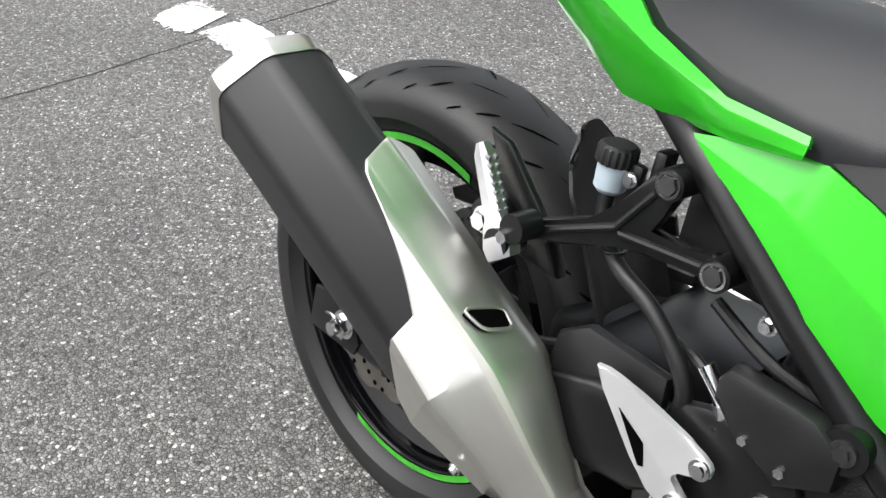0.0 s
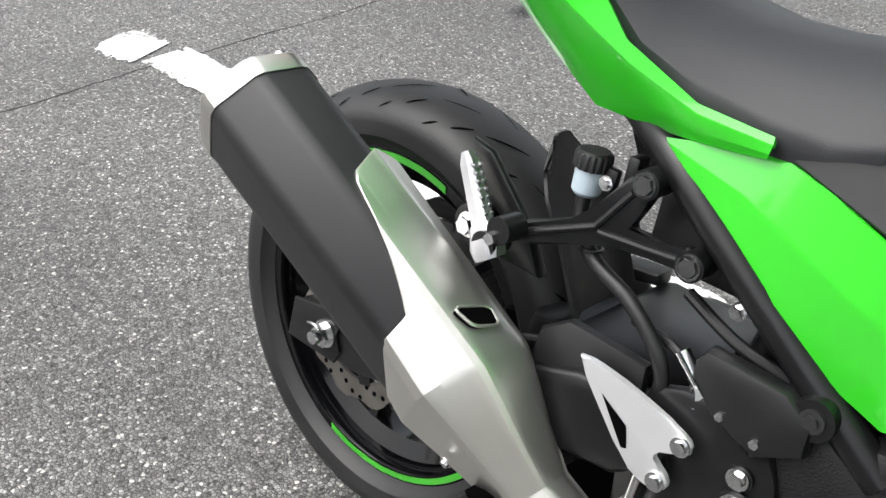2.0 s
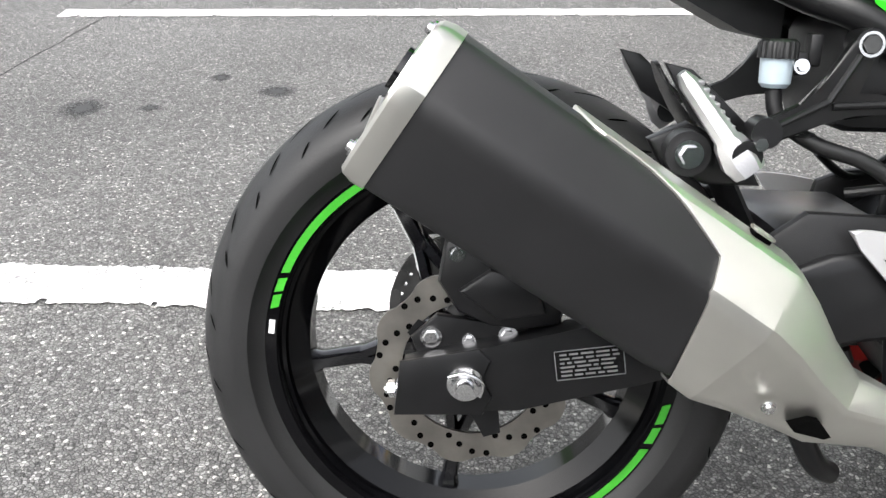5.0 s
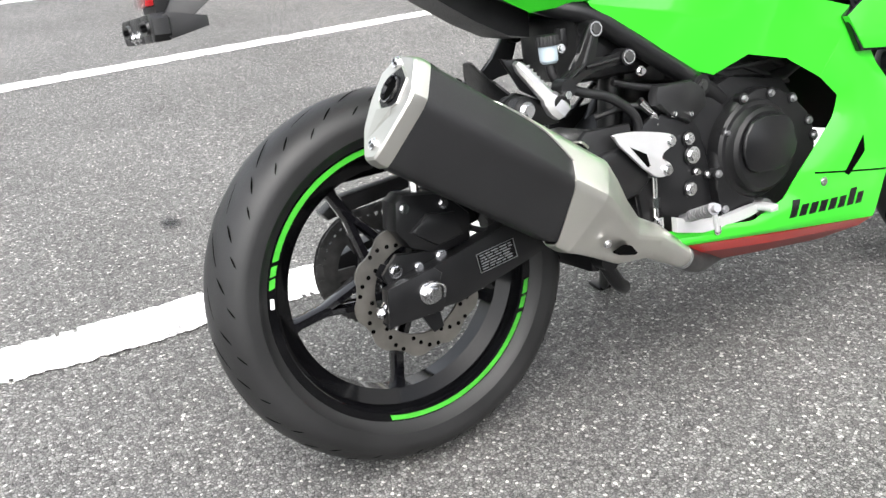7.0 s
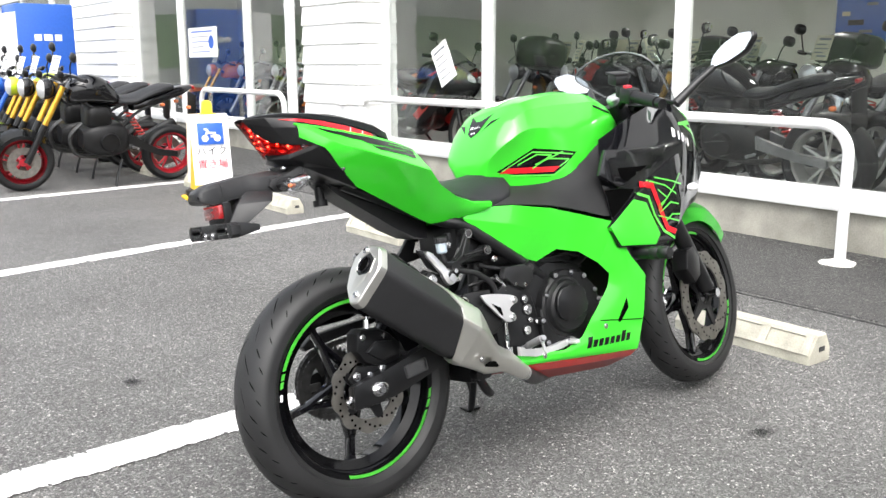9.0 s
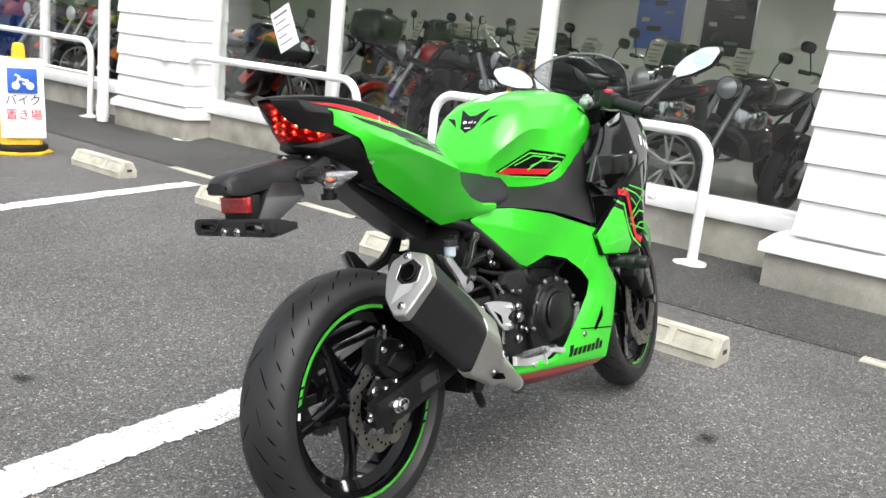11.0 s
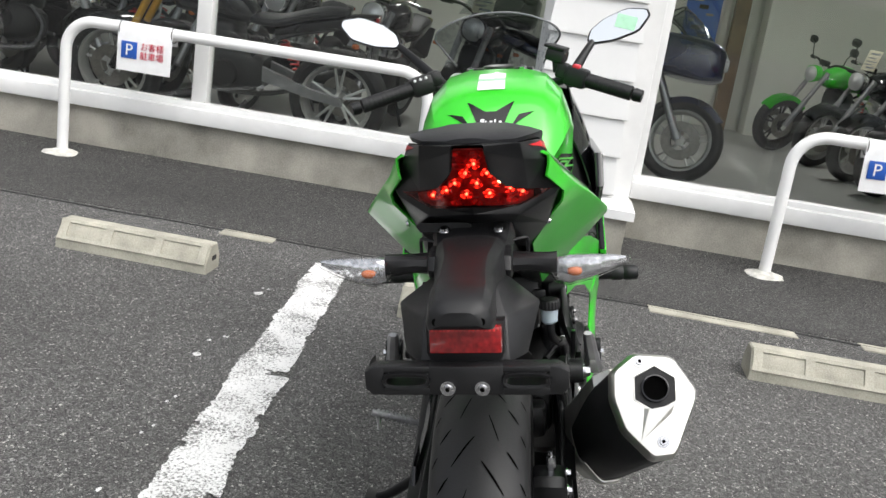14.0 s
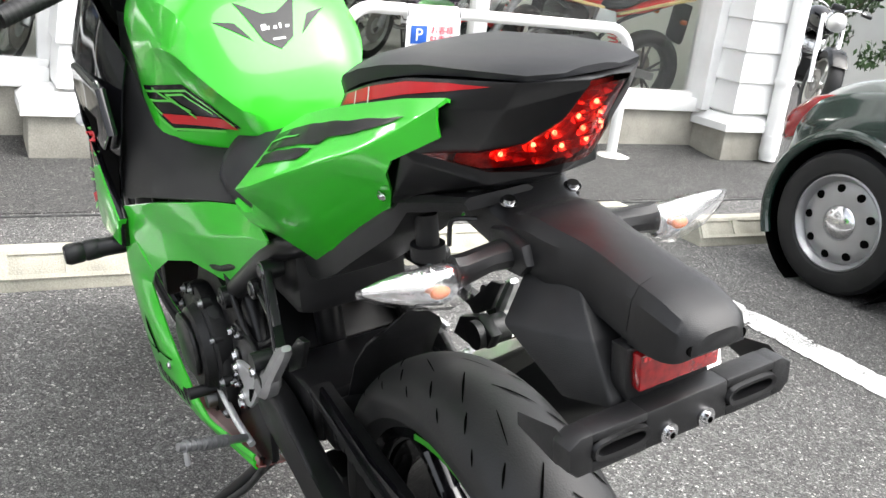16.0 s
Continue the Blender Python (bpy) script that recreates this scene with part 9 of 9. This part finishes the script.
for s in (-1, 1):
    bm = bmesh.new()
    prism(bm, [(0.56, 0.755), (0.72, 0.772), (0.92, 0.800), (1.02, 0.830), (1.02, 0.818), (0.92, 0.786), (0.72, 0.756), (0.56, 0.740)], s * 0.120, s * 0.158, 0.001)
    part("stripe", bm, STRIPE_GOLD, old, "pale gold pinstripe")
    bm = bmesh.new()
    prism(bm, [(-0.20, 0.845), (0.10, 0.775), (0.40, 0.700), (0.40, 0.712), (0.10, 0.790), (-0.20, 0.860)], s * 0.085, s * 0.121, 0.001)
    part("stripe", bm, STRIPE_GOLD, old, "pale gold pinstripe")
    bm = bmesh.new()
    prism(bm, [(0.40, 0.60), (0.44, 0.72), (0.58, 0.74), (0.60, 0.62), (0.52, 0.58)], s * 0.10, s * 0.135, 0.006)
    part("side_cover", bm, SILVER, old, "silver side cover")
    for k in range(5):
        bm = bmesh.new()
        prism(bm, [(0.735 + 0.030 * k, 0.868), (0.755 + 0.030 * k, 0.868), (0.758 + 0.030 * k, 0.892), (0.738 + 0.030 * k, 0.892)], s * 0.150, s * 0.160, 0.0)
        part("lettering_bar", bm, CARD, old)
copy_thing(red, spot(6.2, -0.55, 150, F) @ LEAN)
org = other_bike(spot(5.9, 7.6, 185, F), "orange naked motorcycle with gold fork", ORANGE, SATIN_BLACK, GOLD, INSIDE, card=True)
copy_thing(naked, spot(5.9, 8.4, 178, F) @ LEAN)
copy_thing(red, spot(5.9, 9.2, 182, F) @ LEAN)
copy_thing(dark, spot(6.0, 10.1, 180, F) @ LEAN)
copy_thing(org, spot(6.0, 11.0, 176, F) @ LEAN)
other_bike(spot(5.75, -7.05, 146), "black and chrome cruiser motorcycle parked beside the shop", GLOSS_BLACK, PALE_RIM, CHROME, "", wb=1.5, R=0.32, fat=0.16, chrome=True, spring=CHROME)


# ---- small green car in the next bay ----
CAR_GREEN = material("dark green car paint", (0.006, 0.022, 0.016), 0.2, coat=1.0, var=0.06, scale=4)
CAR_GLASS = glass_material("tinted car glass", (0.35, 0.40, 0.38), 0.0, 0.05)


def small_car(m):
    car = thing("car", m, "small dark green rounded car with silver steel wheels", "car")
    bm = bmesh.new()
    # x ahead of the rear axle, half width, sill height, shoulder height, crown height
    rows = ((-0.36, 0.50, 0.30, 0.44, 0.50), (-0.345, 0.60, 0.24, 0.50, 0.60), (-0.29, 0.675, 0.20, 0.56, 0.70), (-0.15, 0.715, 0.18, 0.60, 0.77), (0.05, 0.73, 0.18, 0.64, 0.81), (0.4, 0.735, 0.17, 0.68, 0.84), (1.2, 0.735, 0.17, 0.68, 0.84), (1.7, 0.73, 0.17, 0.66, 0.83), (2.1, 0.72, 0.18, 0.63, 0.80), (2.45, 0.69, 0.20, 0.58, 0.74), (2.65, 0.63, 0.24, 0.52, 0.66), (2.74, 0.52, 0.30, 0.47, 0.56))
    rings = []
    for x, w, zs, zh, zc in rows:
        half = [(0, zs), (0.75 * w, zs), (0.95 * w, zs + 0.03), (w, zs + 0.14), (w, (zs + zh) / 2 + 0.05), (0.985 * w, zh), (0.93 * w, zh + 0.55 * (zc - zh)), (0.78 * w, zh + 0.88 * (zc - zh)), (0.4 * w, zc - 0.004), (0, zc)]
        rings.append([(x, -y, z) for y, z in half] + [(x, y, z) for y, z in half[-2:0:-1]])
    rings = [[Vector(a).lerp(Vector(b), t / 5) for a, b in zip(r, r[1:] + r[:1]) for t in range(5)] for r in rings]
    fine = [smooth_line([r[i] for r in rings], 12) for i in range(len(rings[0]))]
    loft(bm, list(zip(*fine)))
    gone = [f for f in bm.faces if abs(f.calc_center_median().y) > 0.45 and min(math.hypot(f.calc_center_median().x - x, f.calc_center_median().z - 0.275) for x in (0.0, 2.14)) < 0.302]
    bmesh.ops.delete(bm, geom=gone, context="FACES")
    part("body", bm, CAR_GREEN, car, "", 50)
    bm = bmesh.new()
    rings = []
    for x0, x1, w, z in ((-0.02, 2.02, 0.66, 0.80), (0.10, 1.80, 0.62, 0.98), (0.26, 1.50, 0.56, 1.17)):
        rings.append([(x0, -w * 0.85, z), (x0 + 0.12, -w, z), (x1 - 0.12, -w, z), (x1, -w * 0.85, z), (x1, w * 0.85, z), (x1 - 0.12, w, z), (x0 + 0.12, w, z), (x0, w * 0.85, z)])
    loft(bm, rings)
    part("cabin_glass", bm, CAR_GLASS, car)
    bm = bmesh.new()
    loft(bm, [[(x, -w, z), (x, -w * 0.6, z + h), (x, 0, z + h * 1.2), (x, w * 0.6, z + h), (x, w, z), (x, 0, z - 0.01)] for x, w, z, h in ((0.18, 0.46, 1.15, 0.01), (0.26, 0.57, 1.165, 0.04), (0.6, 0.58, 1.18, 0.06), (1.2, 0.58, 1.18, 0.06), (1.48, 0.57, 1.165, 0.04), (1.56, 0.46, 1.15, 0.01))])
    part("roof", bm, CAR_GREEN, car)
    for s in (-1, 1):
        for p, q in (((0.04, 0.62, 0.80), (0.24, 0.54, 1.17)), ((0.82, 0.665, 0.80), (0.84, 0.575, 1.18)), ((1.96, 0.62, 0.80), (1.5, 0.54, 1.17))):
            bm = bmesh.new()
            cyl(bm, (p[0], s * p[1], p[2]), (q[0], s * q[1], q[2]), 0.03, seg=10)
            part("pillar", bm, CAR_GREEN, car)
        for x in (0.0, 2.14):
            w = holder("wheel", car, Matrix.Translation((x, s * 0.655, 0.265)) @ (Matrix() if s > 0 else Matrix.Rotation(math.pi, 4, "Z")))
            bm = bmesh.new()
            lathe(bm, [(0.17, 0.055), (0.185, 0.068), (0.225, 0.074), (0.25, 0.066), (0.263, 0.05), (0.265, 0.0), (0.263, -0.06), (0.24, -0.075), (0.17, -0.06)], 48)
            part("tyre", bm, RUBBER, w)
            bm = bmesh.new()
            lathe(bm, [(0.176, 0.062), (0.170, 0.066), (0.160, 0.054), (0.152, 0.036), (0.142, 0.042), (0.112, 0.052), (0.08, 0.05), (0.06, 0.046)], 48, False)
            bmesh.ops.solidify(bm, geom=bm.faces[:], thickness=0.004)
            part("rim", bm, SILVER, w, "silver steel wheel with round holes")
            # black studs stand in for the shaded wheel holes
            for k in range(9):
                a = 2 * math.pi * k / 9
                bm = bmesh.new()
                cyl(bm, (0.125 * math.cos(a), 0.03, 0.125 * math.sin(a)), (0.125 * math.cos(a), 0.0525, 0.125 * math.sin(a)), 0.015, seg=14)
                part("wheel_hole", bm, RECESS_SHADE, w)
            bm = bmesh.new()
            lathe(bm, [(0.0, 0.068), (0.03, 0.067), (0.052, 0.060), (0.064, 0.050), (0.066, 0.045)], 36, False)
            part("hub_cap", bm, CHROME, w, "domed bright hub cap")
            bm = bmesh.new()
            cyl(bm, (x, s * 0.45, 0.275), (x, s * 0.725, 0.275), 0.312, seg=40, caps=False)
            cyl(bm, (x, s * 0.449, 0.275), (x, s * 0.455, 0.275), 0.312, seg=40)
            part("wheel_arch", bm, RECESS_SHADE, car)
            bm = bmesh.new()
            tube(bm, [(x + 0.308 * math.cos(t), s * 0.724, 0.275 + 0.308 * math.sin(t)) for t in (radians(-25 + 230 * j / 20) for j in range(21))], 0.019, 10, 1)
            part("arch_lip", bm, CAR_GREEN, car)
        bm = bmesh.new()
        loft(bm, ovals(((-0.40, 0.53, 0.03, 0.03), (-0.375, 0.545, 0.065, 0.065), (-0.27, 0.61, 0.065, 0.068), (-0.16, 0.67, 0.02, 0.03)), 14))
        for v in bm.verts:
            v.co.y = s * (v.co.y * 0.7 + 0.60 + 0.25 * (v.co.x + 0.30))
        bmesh.ops.recalc_face_normals(bm, faces=bm.faces[:])
        part("tail_light", bm, REFLECTOR_RED, car, "red tail light")
        bm = bmesh.new()
        box(bm, (1.0, s * 0.742, 0.60), (0.12, 0.012, 0.02), 0.005)
        part("door_handle", bm, CHROME, car)
        bm = bmesh.new()
        tube(bm, [(0.55, s * 0.738, 0.22), (0.56, s * 0.742, 0.45), (0.6, s * 0.728, 0.68)], 0.003, 6)
        part("door_seam", bm, RECESS_SHADE, car)
        bm = bmesh.new()
        loft(bm, ovals(((1.62, 0.90, 0.03, 0.03), (1.66, 0.90, 0.08, 0.055), (1.74, 0.90, 0.05, 0.035)), 12))
        for v in bm.verts:
            v.co.y += s * 0.74
        part("door_mirror", bm, CHROME, car)
        bm = bmesh.new()
        lathe(bm, [(0.0, 0.02), (0.06, 0.012), (0.085, 0.0), (0.09, -0.02)], 24, False)
        bmesh.ops.transform(bm, matrix=pose(2.68, s * 0.45, 0.56, 0, 0, -90), verts=bm.verts[:])
        part("headlight", bm, CLEAR_LENS, car)
    for x, z in ((-0.375, 0.34), (2.765, 0.34)):
        bm = bmesh.new()
        d = 1 if x > 0 else -1
        tube(bm, [(x - d * 0.09, -0.625, z), (x - d * 0.05, -0.56, z), (x, -0.3, z), (x, 0.3, z), (x - d * 0.05, 0.56, z), (x - d * 0.09, 0.625, z)], 0.032, 12)
        part("bumper", bm, CAR_GREEN, car)
    bm = bmesh.new()
    box(bm, (0.33, 0, 0.55), (0.3, 1.1, 0.5), 0.1)
    part("rear_seat", bm, VINYL, car)
    return car


small_car(spot(1.27, -2.985, 181))

# ---- sheets on the glass and boards inside ----
def glass_sheet(y, z, w, h, tilt, label, art=None, lines=5, u=-0.006):
    ob = thing("poster", ROW @ pose(u, y, z, tilt, 0, 0), label, "poster", "sheets on the glass")
    bm = bmesh.new()
    box(bm, (0, 0, 0), (0.003, w, h))
    part("sheet", bm, CARD, ob)
    for k in range(lines):
        ww = w * (0.75, 0.6, 0.7, 0.45, 0.65)[k]
        bm = bmesh.new()
        box(bm, (-0.0025, (w * 0.8 - ww) / 2, h * (0.36 - 0.17 * k)), (0.001, ww, h * (0.03 if k else 0.05)))
        part("print_bar", bm, PRINT if k % 2 else (BLUE if art else PRINT), ob)
    if art:
        bm = bmesh.new()
        cyl(bm, (-0.002, -w * 0.3, 0), (-0.004, -w * 0.3, 0), h * 0.22, seg=24)
        part("blue_disc", bm, BLUE, ob)
    return ob


glass_sheet(4.43, 1.05, 0.24, 0.34, -28, "white data sheet taped askew on the shop glass")
glass_sheet(-0.57, 0.80, 0.22, 0.22, 10, "white sheet hung on the side of a showroom motorcycle", None, 0, 1.62)
glass_sheet(9.7, 1.32, 0.95, 0.38, 0, "white poster with blue disc on the shop glass", True)


def wall_poster(y, z, w, h, mat, label):
    ob = thing("wall_poster", ROW @ pose(6.9, y, z), label, "poster", "posters on the back wall")
    bm = bmesh.new()
    box(bm, (0.012, 0, 0), (0.02, w + 0.05, h + 0.05), 0.004)
    part("frame", bm, SILVER, ob)
    bm = bmesh.new()
    box(bm, (-0.001, 0, 0), (0.006, w, h))
    part("picture", bm, mat, ob)
    for k in range(7):
        bm = bmesh.new()
        y, z = w * (-0.30 + 0.1 * ((k * 5) % 7)), h * (0.36 - 0.115 * k)
        box(bm, (-0.0055, y, z), (0.002, w * (0.16 + 0.05 * (k * 3 % 4)), h * (0.04 + 0.015 * (k % 3))))
        part("picture_bar", bm, (PRINT, BEIGE_CARD, GREY_PLASTIC)[k % 3], ob)


wall_poster(4.6, 1.75, 0.7, 1.0, SKY_BLUE, "blue picture poster in a thin silver frame")
wall_poster(3.6, 1.75, 0.7, 1.0, GRAPHIC_BLACK, "dark picture poster in a thin silver frame")
wall_poster(1.0, 1.8, 1.2, 0.8, LIME, "yellow-green poster in a thin silver frame")
wall_poster(-1.56, 1.42, 0.42, 0.72, SKY_BLUE, "blue poster in a thin silver frame")
wall_part("post", (6.83, -2.0, 1.45), (0.16, 0.17, 2.7), material("brown stained post", (0.16, 0.10, 0.05), 0.6, var=0.25, scale=6, bump=0.2, bump_scale=60), "brown stained wooden post in the showroom", 0.006)
wall_part("partition", (6.72, -3.34, 1.45), (0.40, 2.14, 2.7), INNER, "pale partition wall in the showroom")

# ceiling tubes and area lamps added out of view to brighten the showroom
TUBE = glow_material("added ceiling tube glow", (1.0, 0.98, 0.94), 6.0)
for y in (-2.6, 1.0, 3.6, 8.5):
    ob = thing("unseen_ceiling_light", ROW @ pose(3.6, y, 2.80), "added out-of-view white twin-tube ceiling light that brightens the showroom", "ceiling light", "ceiling lights")
    bm = bmesh.new()
    box(bm, (0, 0, 0.0), (1.25, 0.24, 0.04), 0.008)
    part("housing", bm, WHITE_PAINT, ob)
    for o in (-0.06, 0.06):
        bm = bmesh.new()
        cyl(bm, (-0.58, o, -0.04), (0.58, o, -0.04), 0.016, seg=12)
        part("tube", bm, TUBE, ob)
    # added fill lamp under each fixture, stronger behind window_1
    ld = bpy.data.lights.new("showroom fill light", "AREA")
    ld.shape, ld.size, ld.size_y, ld.energy, ld.color = "RECTANGLE", 1.2, 0.2, (20 if y < 0 else 13), (1.0, 0.98, 0.94)
    lo = new("showroom_fill_light", ld)
    lo.matrix_world = ROW @ pose(3.6, y, 2.72)

# ---- drinks machines at the far pier ----
def drinks_machine(m, mat, label):
    ob = thing("vending_machine", m, label, "vending machine", "vending machines")
    bm = bmesh.new()
    box(bm, (0, 0, 0.98), (0.78, 0.74, 1.82), 0.02)
    part("cabinet", bm, mat, ob)
    for x in (-0.33, 0.33):
        bm = bmesh.new()
        box(bm, (x, 0, 0.035), (0.08, 0.6, 0.07), 0.01)
        part("foot", bm, SATIN_BLACK, ob)
    bm = bmesh.new()
    box(bm, (-0.395, 0, 1.25), (0.02, 0.66, 1.05), 0.01)
    part("display_window", bm, CARD, ob)
    for y, w in ((-0.12, 0.10), (0.02, 0.12), (0.16, 0.10)):
        bm = bmesh.new()
        box(bm, (y, -0.372, 1.42), (w, 0.004, 0.09), 0.001)
        part("lettering_bar", bm, CARD, ob)
    return ob


drinks_machine(spot(2.95, 12.6, 0), BLUE, "blue drinks vending machine with white lettering bars")
drinks_machine(spot(2.15, 13.3, 0), CARD, "white drinks vending machine")

# ---- beyond the end of the shop ----
LEAF = material("garden leaves", (0.035, 0.075, 0.02), 0.55, var=0.5, scale=4)
BARK = material("bark", (0.07, 0.055, 0.04), 0.9, var=0.3, scale=9, bump=0.6, bump_scale=50)
wall_part("wall_garden", (2.2, -9.2, 0.9), (7.0, 0.16, 1.9), SIDING, "white wall of the neighbouring yard")


def foliage(bm, c, r, n, leaf, squash=0.8):
    """Many small bent leaves in uneven clumps."""
    clumps = [(Vector((random.gauss(0, 0.45), random.gauss(0, 0.45), random.gauss(0, 0.4) * squash)), random.uniform(0.25, 0.5)) for _ in range(max(5, n // 60))]
    for _ in range(n):
        o, s_ = random.choice(clumps)
        d = Vector((random.gauss(0, 1), random.gauss(0, 1), random.gauss(0, 1))).normalized() * s_ * random.uniform(0.5, 1)
        p = Vector(c) + (o + d) * r
        q = Euler((random.uniform(0, 6.3), random.uniform(0, 6.3), random.uniform(0, 6.3))).to_matrix()
        a, b, t = leaf, leaf * 0.45, leaf * 0.12
        vs = [bm.verts.new(p + q @ Vector(v)) for v in ((-a, 0, 0), (0, -b, t), (a, 0, 0), (0, b, t))]
        bm.faces.new(vs)


def tree(m, h, r, n, leaf, label, name="tree", group="trees"):
    ob = thing(name, m, label, name, group)
    bm = bmesh.new()
    tube(bm, [(0, 0, -0.05), (0.02 * h, 0.01 * h, 0.3 * h), (-0.01 * h, 0.02 * h, 0.62 * h)], lambda t: 0.04 * h * (1 - 0.7 * t), 10)
    for k in range(5):
        a = 1.3 * k
        tube(bm, [(0.01 * h, 0.01 * h, (0.25 + 0.07 * k) * h), (0.4 * r * math.cos(a), 0.4 * r * math.sin(a), (0.42 + 0.07 * k) * h), (0.8 * r * math.cos(a), 0.8 * r * math.sin(a), (0.52 + 0.08 * k) * h)], lambda t: 0.014 * h * (1 - 0.8 * t), 6, 3)
    part("trunk", bm, BARK, ob)
    bm = bmesh.new()
    foliage(bm, (0, 0, h * 0.66), r, n, leaf)
    tagged(part("crown", bm, LEAF, ob), kind="stuff")
    return ob


for x, y, h in ((6.4, -8.6, 1.3), (5.2, -8.7, 1.0), (7.6, -8.4, 1.5)):
    tree(spot(x, y, 40 * x), h, h * 0.42, 700, 0.045, "green garden shrub before the white wall", "shrub", "shrubs")
# unseen trees added behind the camera for the shop glass to reflect
t0 = tree(spot(-26, -14, 0), 7, 2.6, 2600, 0.16, "leafy tree added out of view across the lot for the window reflections")
for x, y, a in ((-27, -4, 70), (-25, 5, 150), (-28, 13, 220), (-26, 22, 300), (-27, 32, 20), (-24, -26, 100)):
    copy_thing(t0, spot(x, y, a))

# low wooded ridge added far behind the lot, unseen, for the window reflections
bm = bmesh.new()
rows = []
for k in range(61):
    a = radians(60 + 240 * k / 60)
    hgt = 9 + 7 * noise.noise((k * 0.13, 2.1, 0.4)) + 2.5 * noise.noise((k * 0.7, 5.1, 0.4))
    rows.append([(r * math.cos(a), r * math.sin(a), z) for r, z in ((150, -1), (165, hgt * 0.55), (185, hgt), (215, hgt * 0.9))])
loft(bm, rows, closed=False)
tagged(finish("backdrop", bm, LEAF), "low wooded ridge added out of view for the window reflections", "hill", kind="structure")

# ---- lap boards of the siding ----
for pier, (y0, y1, front, back, *_rest) in PIERS:
    boards(pier, y0, y1, front, back)
